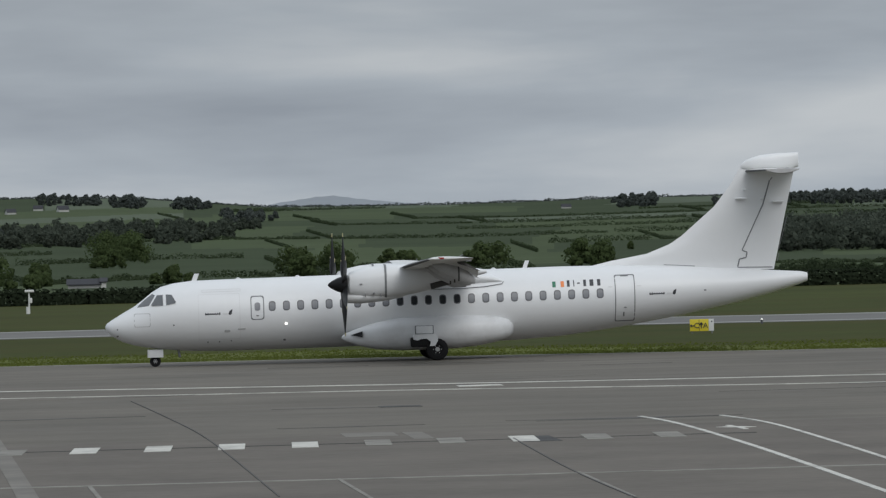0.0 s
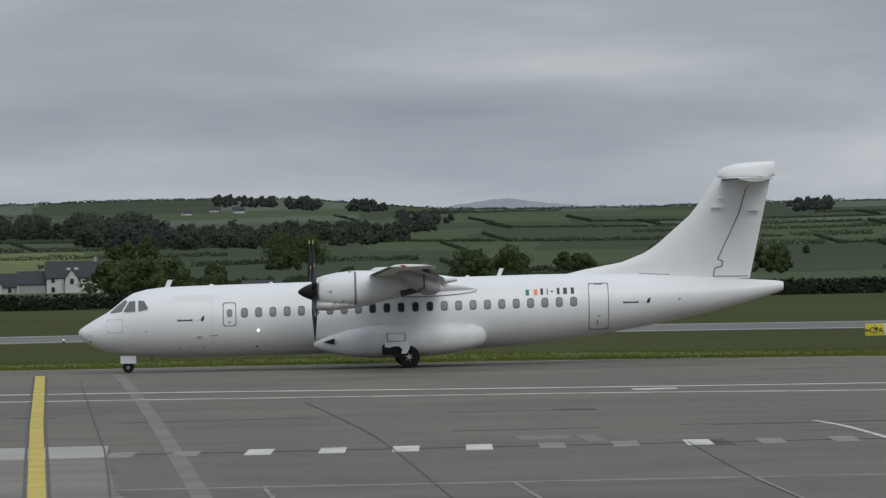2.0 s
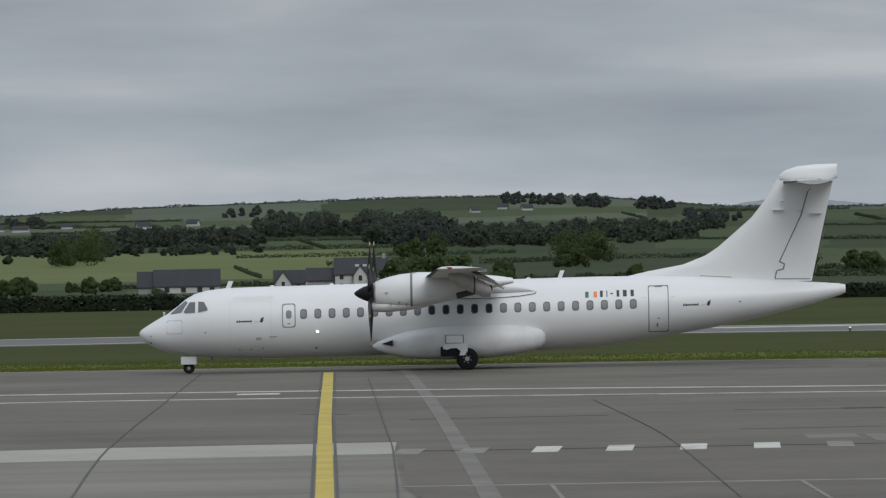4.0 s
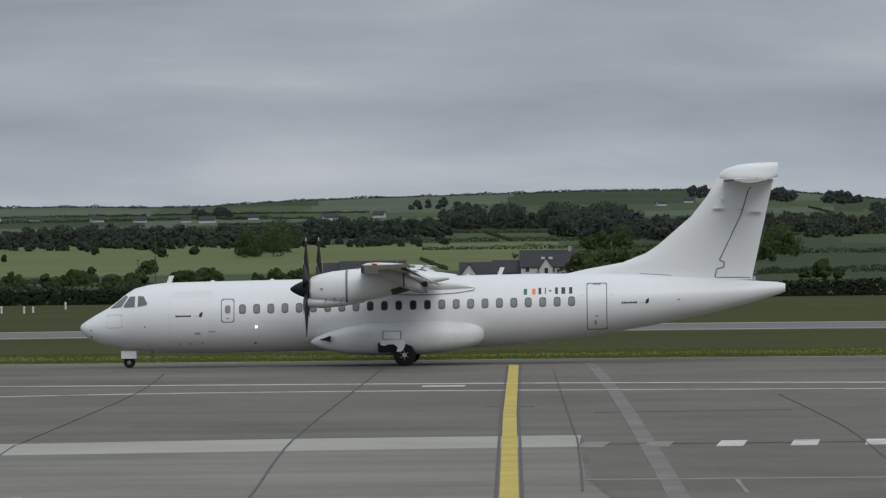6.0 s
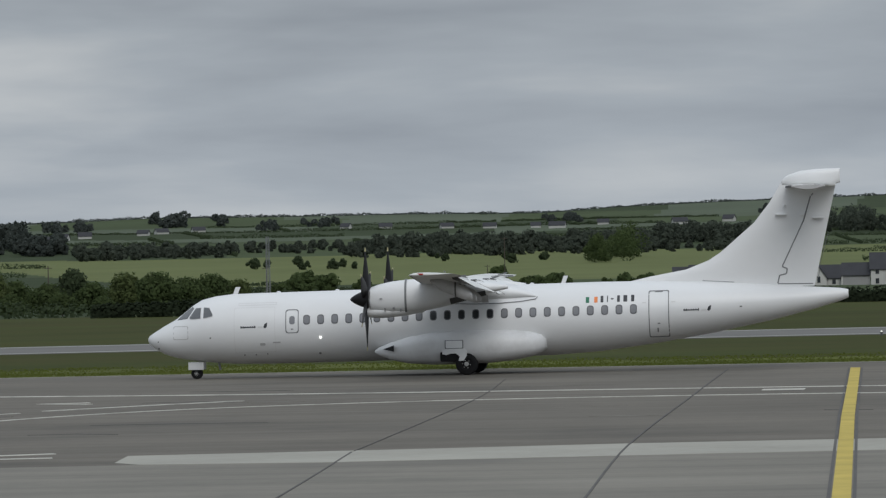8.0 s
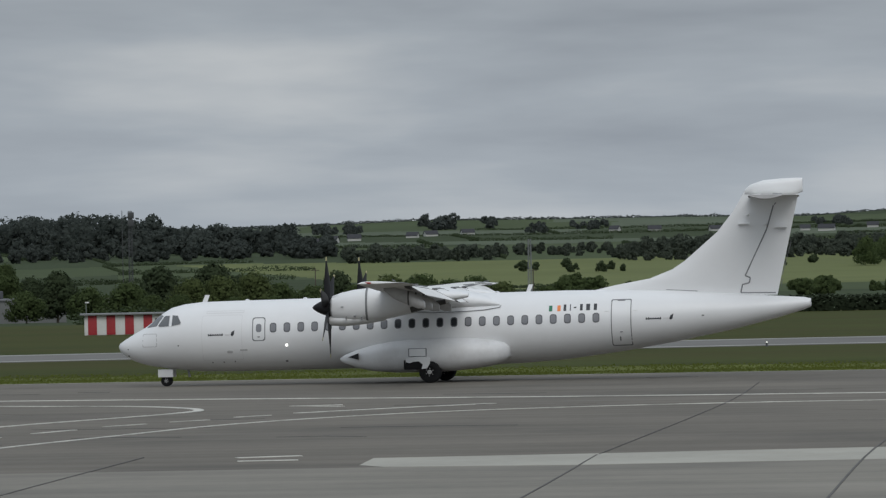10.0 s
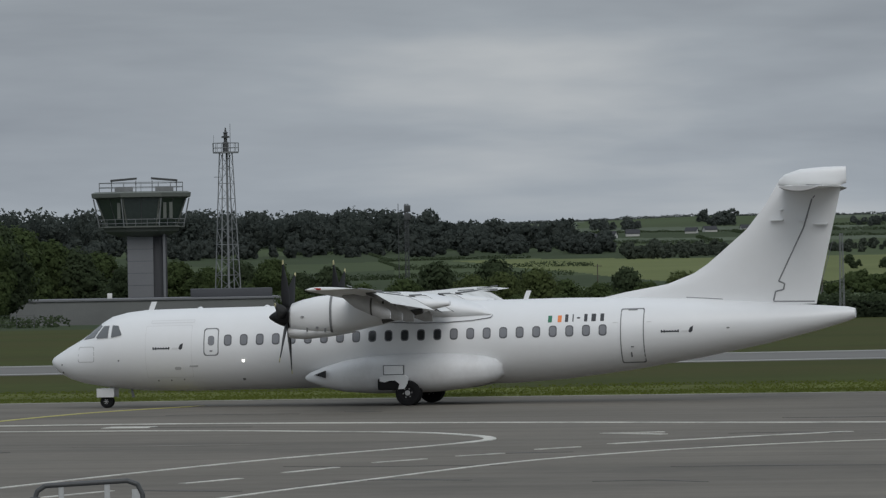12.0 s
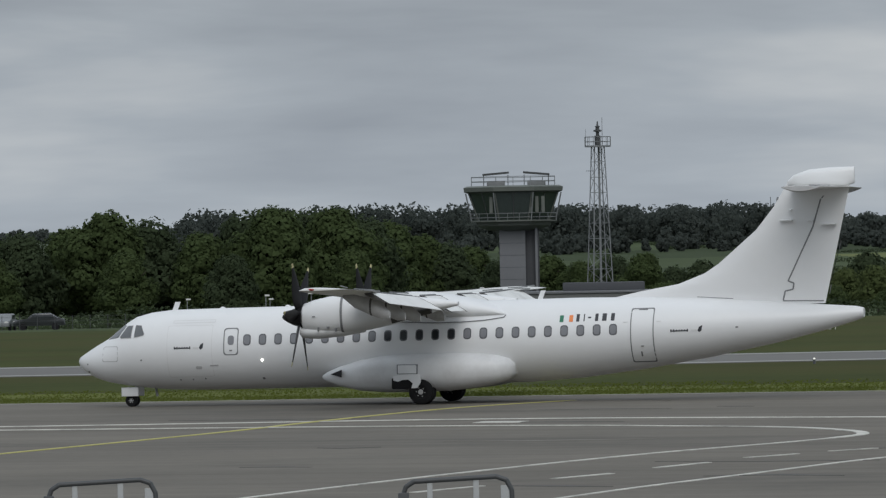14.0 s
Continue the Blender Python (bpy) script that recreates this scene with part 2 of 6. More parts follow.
def outline_strip(bm, outline, width, off=0.006, side=-1):
    """A thin raised line round an outline on the skin."""
    cx, cz = sum(p[0] for p in outline) / len(outline), sum(p[1] for p in outline) / len(outline)
    fine = []
    for a, b in zip(outline, outline[1:] + outline[:1]):
        k = max(1, int(math.dist(a, b) / 0.15))
        fine += [(a[0] + (b[0] - a[0]) * i / k, a[1] + (b[1] - a[1]) * i / k) for i in range(k)]
    inner = []
    for x, z in fine:
        inner.append((x - math.copysign(min(width, abs(x - cx)), x - cx), z - math.copysign(min(width, abs(z - cz)), z - cz)))
    o = [bm.verts.new(skin(x, z, side, off)) for x, z in fine]
    i_ = [bm.verts.new(skin(x, z, side, off)) for x, z in inner]
    n = len(o)
    for k in range(n):
        j = (k + 1) % n
        bm.faces.new((o[k], o[j], i_[j], i_[k]))
    return bm


def wing_section(x_le, chord, y, z, thick=0.16, n=9):
    """An aerofoil ring at the span position y."""
    ring = []
    for k in range(n + 1):
        u = k / n
        ring.append((x_le + chord * u, y, z + chord * thick * (1.48 * math.sqrt(u + 1e-6) - 0.63 * u - 1.76 * u * u + 1.42 * u ** 3 - 0.51 * u ** 4) * 0.62))
    for k in range(n, 0, -1):
        u = (k - 0.5) / n
        ring.append((x_le + chord * u, y, z - chord * thick * (1.48 * math.sqrt(u) - 0.63 * u - 1.76 * u * u + 1.42 * u ** 3 - 0.51 * u ** 4) * 0.42))
    return [Vector(p) for p in ring]


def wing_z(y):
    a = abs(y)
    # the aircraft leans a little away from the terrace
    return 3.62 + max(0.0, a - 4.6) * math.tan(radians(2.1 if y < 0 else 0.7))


def wing_le(y):
    a = abs(y)
    return -1.50 + max(0.0, a - 4.6) * 0.056


def wing_chord(y):
    a = abs(y)
    return 2.57 - max(0.0, a - 4.6) * 0.105


def build_wheel(name, r, width, parent, at, hub_r):
    """A tyre with its rim; the wheel turns about y."""
    w = new(name)
    w.parent = parent
    w.location = at
    h = width / 2
    bm = bmesh.new()
    spin_profile(bm, [(-h * 0.75, hub_r), (-h, hub_r * 1.12), (-h, r * 0.82), (-h * 0.78, r * 0.96), (-h * 0.3, r), (h * 0.3, r), (h * 0.78, r * 0.96), (h, r * 0.82), (h, hub_r * 1.12), (h * 0.75, hub_r)], 'y', 32)
    part("tyre", bm, RUBBER, w)
    bm = bmesh.new()
    spin_profile(bm, [(-h * 0.9, 0.02), (-h * 0.9, hub_r * 0.35), (-h * 0.6, hub_r * 0.5), (-h * 0.7, hub_r * 0.98), (h * 0.7, hub_r * 0.98), (h * 0.6, hub_r * 0.5), (h * 0.9, hub_r * 0.35), (h * 0.9, 0.02)], 'y', 24)
    for k in range(6):
        a = k * math.pi / 3
        for s in (-1, 1):
            tube(bm, (hub_r * 0.7 * math.cos(a), s * h * 0.5, hub_r * 0.7 * math.sin(a)), (hub_r * 0.7 * math.cos(a), s * h * 0.85, hub_r * 0.7 * math.sin(a)), 0.02, seg=6)
    part("rim", bm, PAINT_GREY, w, "pale grey wheel rim")
    return w


def build_propeller(parent, at):
    """Spinner and six curved blades; turns about x."""
    prop = new("propeller")
    prop.parent = parent
    prop.location = at
    bm = bmesh.new()
    spin_profile(bm, [(-0.62, 0.01), (-0.58, 0.07), (-0.45, 0.16), (-0.25, 0.26), (0.0, 0.34), (0.18, 0.36), (0.2, 0.05)], 'x', 28)
    part("spinner", bm, BLACK, prop, "glossy black pointed spinner")
    blade = bmesh.new()
    rings = []
    for k in range(9):
        u = k / 8
        rad = 0.28 + u * 1.68
        c = 0.12 + 0.13 * math.sin(math.pi * min(1, u * 1.05) ** 0.8) - 0.08 * u
        tw = radians(34 - 24 * u)
        sweep = 0.10 * u * u
        ring = []
        for q in range(8):
            a = 2 * math.pi * q / 8
            lx, ly = c * math.cos(a), 0.10 * c * math.sin(a) + 0.01 * math.sin(a)
            # chord turned between the disc plane and the axis
            ring.append(Vector((lx * math.sin(tw) + ly * math.cos(tw), lx * math.cos(tw) - ly * math.sin(tw) + sweep, rad)))
        rings.append(ring)
    loft(blade, rings)
    tip_rings = [[p + (p - Vector((0, 0.10, p.z))) * 0.15 for p in r] for r in rings[-2:]]
    tip_rings[0] = [p + (q - p) * 0.35 for p, q in zip(*tip_rings)]
    tip_me = finish(loft(bmesh.new(), tip_rings), "blade_tip")
    me = finish(blade, "blade")
    me.materials.append(BLACK)
    for k in range(6):
        b = part("blade", me, BLACK, prop)
        b.matrix_basis = pose(0, 0, 0, 60 * k, 0, 0)
        part("blade_tip", tip_me, TIP_YELLOW, b, "pale yellow blade tip")
    return prop


def build_nacelle(parent, side):
    y0 = side * 4.05
    zc = 3.06
    # x, top, bottom, half width
    st = [(-3.50, 3.38, 2.70, 0.34), (-3.42, 3.50, 2.58, 0.46), (-3.1, 3.60, 2.50, 0.52), (-2.6, 3.70, 2.44, 0.56), (-1.9, 3.76, 2.46, 0.57), (-1.2, 3.74, 2.56, 0.56), (-0.4, 3.68, 2.72, 0.52),
          (0.5, 3.60, 2.95, 0.44), (1.2, 3.52, 3.15, 0.30), (1.8, 3.42, 3.28, 0.12)]
    rings = []
    for x, t, b, w in st:
        ring = []
        for k in range(24):
            a = 2 * math.pi * k / 24
            ca, sa = math.cos(a), math.sin(a)
            ring.append(tilt((x, y0 + w * math.copysign(abs(ca) ** 0.8, ca), (t + b) / 2 + (t - b) / 2 * math.copysign(abs(sa) ** 0.9, sa))))
        rings.append(ring)
    nac = part("nacelle", loft(bmesh.new(), rings), PAINT, parent, "white engine nacelle under the wing")
    # chin air intake
    rings = []
    for x, t, b, w in ((-3.56, 2.70, 2.40, 0.30), (-3.50, 2.74, 2.34, 0.36), (-3.0, 2.80, 2.30, 0.40), (-2.2, 2.78, 2.36, 0.36), (-1.4, 2.70, 2.48, 0.2)):
        rings.append([tilt((x, y0 + w * math.cos(2 * math.pi * k / 18), (t + b) / 2 + (t - b) / 2 * math.sin(2 * math.pi * k / 18))) for k in range(18)])
    part("air_intake", loft(bmesh.new(), rings), PAINT, nac)
    # solid black plate: the darkness inside the intake put into its colour
    rings = []
    for x, t, b, w in ((-3.575, 2.67, 2.43, 0.26), (-3.555, 2.68, 2.42, 0.27)):
        rings.append([tilt((x, y0 + w * math.cos(2 * math.pi * k / 18), (t + b) / 2 + (t - b) / 2 * math.sin(2 * math.pi * k / 18))) for k in range(18)])
    part("intake_mouth", loft(bmesh.new(), rings), BLACK, nac, "black oval plate standing for the shaded intake opening")
    # cowling joint band, vent marks and exhaust
    rings = []
    for x in (-2.10, -2.02):
        rings.append([tilt((x, y0 + 0.578 * math.copysign(abs(math.cos(a)) ** 0.8, math.cos(a)), 3.105 + 0.668 * math.copysign(abs(math.sin(a)) ** 0.9, math.sin(a)))) for a in [2 * math.pi * k / 24 for k in range(24)]])
    part("cowling_joint", loft(bmesh.new(), rings, False), SEAM, nac, "dark grey cowling joint band")
    for x, z, w, h in ((-2.85, 2.62, 0.03, 0.14), (-2.52, 2.68, 0.07, 0.07), (-2.25, 2.60, 0.05, 0.12), (-3.0, 3.05, 0.10, 0.03)):
        bm = bmesh.new()
        yy = y0 + side * 0.515
        box(bm, x - w / 2, x + w / 2, yy - 0.06, yy + 0.06, z - h / 2 - 0.03, z + h / 2 - 0.03, 0.008)
        part("vent", bm, SEAM, nac)
    bm = bmesh.new()
    tube(bm, (-0.35, y0 + side * 0.44, 2.86), (1.0, y0 + side * 0.44, 3.16), 0.12, 0.10, 14)
    part("exhaust_pipe", bm, SOOT, nac, "sooty exhaust pipe")
    return nac


def build_aircraft():
    ac = thing("airliner", "white twin-turboprop airliner taxiing on the apron", "airplane")
    # fuselage
    rings = []
    for x, top, bot, hw in STATIONS:
        ring = []
        for k in range(40):
            a = 2 * math.pi * k / 40
            ring.append(tilt((x, hw * math.cos(a), (top + bot) / 2 + (top - bot) / 2 * math.sin(a))))
        rings.append(ring)
    fus = part("fuselage", loft(bmesh.new(), rings), PAINT, ac, "plain white fuselage with faint dirt streaks", 60)
    bm = bmesh.new()
    spin_profile(bm, [(14.42, 0.15), (14.52, 0.15), (14.55, 0.10), (14.55, 0.02)], 'x', 16, (0, 0, 2.64 + 0.17))
    part("tail_cap", bm, SEAM, fus, "grey tail cone cap")
    # cabin windows on both sides
    for side in (-1, 1):
        for k, x in enumerate(np.linspace(-6.26, 6.33, 24)):
            win = part("window_surround", patch(bmesh.new(), rounded(x, 2.315, 0.265, 0.375, 0.10), 0.004, side), WINDOW_RIM, fus)
            part("window_pane", patch(bmesh.new(), rounded(x, 2.315, 0.20, 0.295, 0.08), 0.008, side), OPENWIN if 9 <= k <= 13 else BLIND, win)
        # doors
        for x, z, w, h, r, nm in ((-6.83, 2.27, 0.52, 0.92, 0.10, "emergency_exit"), (7.29, 2.10, 0.78, 1.80, 0.06, "passenger_door")):
            bm = outline_strip(bmesh.new(), rounded(x, z, w, h, r), 0.035, 0.004, side)
            door = part(nm, bm, SEAM, fus, "door outlined by a grey seam")
            if nm == "passenger_door":
                part("door_handle", patch(bmesh.new(), rounded(x - 0.05, z - 0.62, 0.05, 0.16, 0.02), 0.012, side), SEAM, door)
                part("door_handle", patch(bmesh.new(), rounded(x, z - 0.36, 0.10, 0.03, 0.012), 0.012, side), SEAM, door)
                part("door_hinge", patch(bmesh.new(), rounded(x, z + 0.86, 0.30, 0.05, 0.02), 0.012, side), SEAM, door)
                for s in (-1, 1):
                    part("grab_strip", patch(bmesh.new(), rounded(x + s * 0.55, z + 0.45, 0.16, 0.025, 0.01), 0.01, side), SEAM_FAINT, door)
            else:
                part("exit_window", patch(bmesh.new(), rounded(x, 2.315, 0.215, 0.315, 0.085), 0.008, side), BLIND, door)
                part("door_handle", patch(bmesh.new(), rounded(x, z - 0.3, 0.10, 0.04, 0.015), 0.01, side), SEAM, door)
        # forward cargo door and radome panel
        part("cargo_door", outline_strip(bmesh.new(), rounded(-8.3, 1.98, 1.60, 1.75, 0.05), 0.015, 0.003, side), SEAM_FAINT, fus, "cargo door with faint edges")
        part("cargo_door_hinge", outline_strip(bmesh.new(), rounded(-8.2, 2.98, 1.5, 0.10, 0.02), 0.02, 0.003, side), SEAM_FAINT, fus)
        part("nose_panel", outline_strip(bmesh.new(), rounded(-11.25, 1.95, 0.62, 0.52, 0.06), 0.02, 0.003, side), SEAM_MID, fus)
        # cockpit glazing
        for pts in (((-10.66, 2.90), (-10.42, 2.91), (-10.42, 2.47), (-10.86, 2.45), (-10.92, 2.50)), ((-10.34, 2.92), (-10.10, 2.90), (-9.93, 2.60), (-9.96, 2.54), (-10.34, 2.47))):
            pane = part("side_window_frame", patch(bmesh.new(), [(p[0], p[1]) for p in pts], 0.012, side), SEAM_FAINT, fus)
            cx, cz = sum(p[0] for p in pts) / 5, sum(p[1] for p in pts) / 5
            part("side_window", patch(bmesh.new(), [(cx + 0.9 * (p[0] - cx), cz + 0.9 * (p[1] - cz)) for p in pts], 0.02, side), GLASS, pane, "dark cockpit side window")
        pts = ((-10.84, 2.93), (-10.74, 2.88), (-10.98, 2.50), (-11.42, 2.44), (-11.38, 2.50), (-11.15, 2.70))
        part("windscreen", patch(bmesh.new(), list(pts), 0.018, side), GLASS, fus, "dark wraparound windscreen")
        # small fittings on the skin; the two widest are grey dirt smudges
        for x, z, w, h in ((-10.05, 1.72, 0.06, 0.06), (-12.2, 1.62, 0.06, 0.05), (-12.2, 1.36, 0.08, 0.06), (-8.75, 1.02, 0.05, 0.05), (-8.3, 1.02, 0.05, 0.05), (-7.85, 1.04, 0.05, 0.05), (-5.8, 1.0, 0.10, 0.07),
                           (10.4, 2.28, 0.10, 0.05), (-8.0, 1.42, 0.22, 0.10), (-7.45, 1.48, 0.30, 0.05)):
            part("skin_fitting", patch(bmesh.new(), rounded(x, z, w, h, min(w, h) * 0.4, 2), 0.008, side), SEAM if w < 0.2 else SEAM_MID, fus)
        # airline titles as plain bars with a leaf-shaped mark
        for x, z in ((-8.45, 2.10), (8.62, 2.22)):
            bars = part("airline_title", patch(bmesh.new(), rounded(x - 0.1, z - 0.012, 0.58, 0.038, 0.015), 0.006, side), INK, fus, "row of small dark bars in place of an airline title")
            for k in range(7):
                part("title_bar", patch(bmesh.new(), rounded(x - 0.37 + k * 0.09, z, 0.045, 0.09 if k in (0, 1, 6) else 0.065, 0.01, 1), 0.007, side), INK, bars)
            part("title_tail", patch(bmesh.new(), rounded(x + 0.38, z - 0.01, 0.20, 0.06, 0.02), 0.006, side), SEAM_FAINT, bars)
            part("leaf_mark", patch(bmesh.new(), [(x + 0.50, z - 0.02), (x + 0.56, z - 0.07), (x + 0.63, z - 0.02), (x + 0.66, z + 0.16), (x + 0.55, z + 0.10)], 0.007, side), INK, bars)
        part("flag_stripe", patch(bmesh.new(), rounded(4.58, 2.72, 0.13, 0.22, 0.01, 1), 0.006, side), FLAG_G, fus, "green flag stripe")
        part("flag_stripe", patch(bmesh.new(), rounded(4.90, 2.72, 0.13, 0.22, 0.01, 1), 0.006, side), FLAG_O, fus, "orange flag stripe")
        # the registration as plain bars
        for x, w, h in ((5.13, 0.17, 0.26), (5.34, 0.06, 0.26), (5.52, 0.17, 0.05), (5.76, 0.17, 0.26), (6.02, 0.24, 0.26), (6.30, 0.20, 0.26)):
            part("registration_bar", patch(bmesh.new(), rounded(x, 2.735, w * 0.62, h * 0.94, 0.01, 1), 0.006, side), INK, fus)
        part("marker_lamp", patch(bmesh.new(), rounded(-5.74, 1.62, 0.08, 0.08, 0.036), 0.02, side), LAMP_ON, fus, "lit round lamp")
    # antennas
    for x, h, w in ((-9.15, 0.30, 0.16), (3.62, 0.32, 0.14)):
        bm = bmesh.new()
        loft(bm, [[tilt((x + a * w + 0.12 * u * 1.0 - 0.06, b * 0.02 * (1 - 0.3 * u), 3.36 + u * h)) for a, b in ((-0.6, 0), (0, 1), (0.6, 0), (0, -1))] for u in (0, 0.6, 1.0)])
        part("blade_antenna", bm, PAINT, fus)
    for x in (-7.5, -5.2, 2.4):
        bm = bmesh.new()
        spin_profile(bm, [(3.36 + 0.012 * x, 0.10), (3.42 + 0.012 * x, 0.09), (3.45 + 0.012 * x, 0.03)], 'z', 12)
        me_ob = part("beacon", bm, PAINT, fus)
        me_ob.location = (x, 0, 0)
    bm = bmesh.new()
    tube(bm, (-9.82, -0.2, 0.35), (-9.9, -0.2, 0.78), 0.05, 0.04, 8)
    part("drain_mast", bm, SEAM, fus)
    # wing
    ys = [-13.52, -13.3, -11, -8.5, -6.5, -4.6, -2, 0, 2, 4.6, 6.5, 8.5, 11, 13.3, 13.52]
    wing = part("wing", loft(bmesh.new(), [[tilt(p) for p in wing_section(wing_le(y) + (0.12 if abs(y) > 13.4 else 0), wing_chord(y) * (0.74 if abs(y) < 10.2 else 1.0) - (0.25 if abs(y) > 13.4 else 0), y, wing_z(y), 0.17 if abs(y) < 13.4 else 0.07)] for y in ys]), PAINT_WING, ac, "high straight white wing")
    # centre fairing on the roof
    rings = []
    for x, t, b, w in ((-3.0, 3.42, 3.2, 0.2), (-2.4, 3.54, 2.95, 0.72), (-1.6, 3.70, 2.80, 1.05), (0.2, 3.70, 2.72, 1.20), (1.0, 3.54, 2.71, 1.21), (1.6, 3.42, 2.72, 1.18), (2.2, 3.25, 2.77, 1.13), (2.6, 3.05, 2.83, 1.08)):
        rings.append([tilt((x, w * math.copysign(abs(math.cos(a)) ** 0.75, math.cos(a)) * 1.02, (t + b) / 2 + (t - b) / 2 * math.copysign(abs(math.sin(a)) ** 0.75, math.sin(a)))) for a in [2 * math.pi * k / 28 for k in range(28)]])
    part("wing_fairing", loft(bmesh.new(), rings), PAINT, ac)
    for side in (-1, 1):
        bm = bmesh.new()
        low = [(-1.9, 2.86), (-1.2, 2.77), (0.2, 2.70), (1.2, 2.70), (2.0, 2.74), (2.6, 2.82), (2.66, 2.90)]
        for (xa, za), (xb, zb) in zip(low, low[1:]):
            tube(bm, skin(xa, za, side, 0.02), skin(xb, zb, side, 0.02), 0.014, seg=6)
        part("fairing_seam", bm, SEAM, fus)
        # lowered flaps, aileron gap and flap track fairings
        for y0, y1, drop in ((1.5, 3.5, 27), (4.6, 10.1, 24)):
            rings = []
            for k in range(5):
                y = y0 + (y1 - y0) * k / 4
                c = wing_chord(y)
                hx, hz = wing_le(y) + c * 0.735, wing_z(side * y) - 0.03
                fc = c * 0.43
                ring = []
                for u, v in ((0, 0.35), (0.12, 0.9), (0.4, 0.8), (1, 0.05), (1, -0.05), (0.4, -0.3), (0.1, -0.5)):
                    lx, lz = u * fc, v * 0.09
                    a = radians(drop)
                    ring.append(tilt((hx + lx * math.cos(a) + lz * math.sin(a), side * y, hz - lx * math.sin(a) + lz * math.cos(a))))
                rings.append(ring)
            flap = part("flap", loft(bmesh.new(), rings), PAINT_WING, wing, "lowered grimy white flap")
            for ring, dy in ((rings[0], -0.02), (rings[-1], 0.02)):
                mid = sum(ring, Vector()) / len(ring)
                ends = [[mid + (p - mid) * 1.12 + Vector((0, side * (dy + w), 0)) for p in ring] for w in (-0.012, 0.012)]
                part("end_rib", loft(bmesh.new(), ends), SOOT, flap, "dark flap end rib")
            # thin dark bar marks the gap between wing and flap
            bm = bmesh.new()
            tube(bm, rings[0][0] + Vector((-0.04, 0, 0.03)), rings[-1][0] + Vector((-0.04, 0, 0.03)), 0.026, seg=8)
            part("slot_seal", bm, SEAM, flap, "dark gap ahead of the flap")
        for y in (2.4, 5.6, 7.6, 9.6):
            bm = bmesh.new()
            x = wing_le(y) + wing_chord(y) * 0.45
            z = wing_z(side * y)
            rings = [[tilt((xx, side * y + 0.15 * math.cos(a) * s, zz + 0.22 * math.sin(a) * s)) for a in [2 * math.pi * q / 10 for q in range(10)]] for xx, zz, s in ((x - 0.3, z - 0.10, 0.2), (x + 0.1, z - 0.26, 1.0), (x + 0.6, z - 0.44, 1.25), (x + 1.0, z - 0.62, 1.15), (x + 1.25, z - 0.74, 0.55))]
            fairing = part("flap_track_fairing", loft(bm, rings), PAINT_GREY, wing, "drooping pale grey flap track fairing with dark joint")
            bm = bmesh.new()
            loft(bm, [[tilt((xx, side * y + 0.155 * math.cos(a) * s, zz + 0.228 * math.sin(a) * s)) for a in [2 * math.pi * q / 10 for q in range(10)]] for xx, zz, s in ((x + 0.62, z - 0.45, 1.26), (x + 0.68, z - 0.475, 1.24))])
            part("fairing_joint", bm, SOOT, fairing)
        bm = bmesh.new()
        tube(bm, tilt((wing_le(13.4) + 0.35, side * 13.45, wing_z(side * 13.4) + 0.02)), tilt((wing_le(13.4) + 0.55, side * 13.58, wing_z(side * 13.4) + 0.02)), 0.04, 0.03, 8)
        part("tip_light", bm, material("tip_light_lens", (0.35, 0.03, 0.02), 0.2) if side < 0 else STEEL, wing)
        # rubber boot along the outer leading edge
        rings = []
        for y in (5.0, 7.0, 9.0, 11.0, 13.2):
            sec = wing_section(wing_le(y) - 0.012, wing_chord(y), side * y, wing_z(side * y) + 0.002, 0.178)
            rings.append([tilt(p) for p in (sec[1], sec[0], sec[-1])])
        bm = bmesh.new()
        rows = [[bm.verts.new(p) for p in r] for r in rings]
        for a, b in zip(rows, rows[1:]):
            for k in range(2):
                bm.faces.new((a[k], a[k + 1], b[k + 1], b[k]))
        part("deicing_boot", bm, BOOT, wing, "dark rubber de-icing boot")
        bm = bmesh.new()
        yy = 10.15
        c = wing_chord(yy)
        box(bm, wing_le(yy) + c * 0.72, wing_le(yy) + c, side * 10.15 - 0.02, side * 10.15 + 0.02, wing_z(side * yy) - 0.02, wing_z(side * yy) + 0.06)
        part("aileron_gap", bm, SEAM, wing)
        for y in (5.0, 9.0, 12.0):
            bm = bmesh.new()
            x1 = wing_le(y) + wing_chord(y) * 0.73
            tube(bm, tilt((x1, side * y, wing_z(side * y) + 0.10)), tilt((x1 + 0.05, side * (y + (2.6 if y < 12 else 1.0)), wing_z(side * (y + 2.0)) + 0.09)), 0.018, seg=6)
            part("hinge_line", bm, SEAM, wing)
        # landing gear sponson
        rings = []
        for x, t, b, yc, w in ((-3.62, 1.05, 0.93, 1.36, 0.06), (-3.45, 1.16, 0.83, 1.37, 0.16), (-3.0, 1.33, 0.66, 1.40, 0.36), (-2.3, 1.52, 0.50, 1.40, 0.58), (-1.4, 1.66, 0.42, 1.36, 0.76), (-0.3, 1.70, 0.40, 1.32, 0.84),
                               (0.8, 1.70, 0.42, 1.30, 0.84), (1.7, 1.66, 0.50, 1.28, 0.78), (2.4, 1.58, 0.62, 1.22, 0.66), (2.8, 1.46, 0.76, 1.15, 0.5), (2.98, 1.30, 0.92, 1.05, 0.3)):
            rings.append([tilt((x, side * yc + w * math.copysign(abs(math.cos(a)) ** 0.85, math.cos(a)), (t + b) / 2 + (t - b) / 2 * math.copysign(abs(math.sin(a)) ** 0.85, math.sin(a)))) for a in [2 * math.pi * k / 24 for k in range(24)]])
        spon = part("gear_sponson", loft(bmesh.new(), rings), PAINT_BELLY, ac, "white landing gear fairing on the belly")
        bm = bmesh.new()
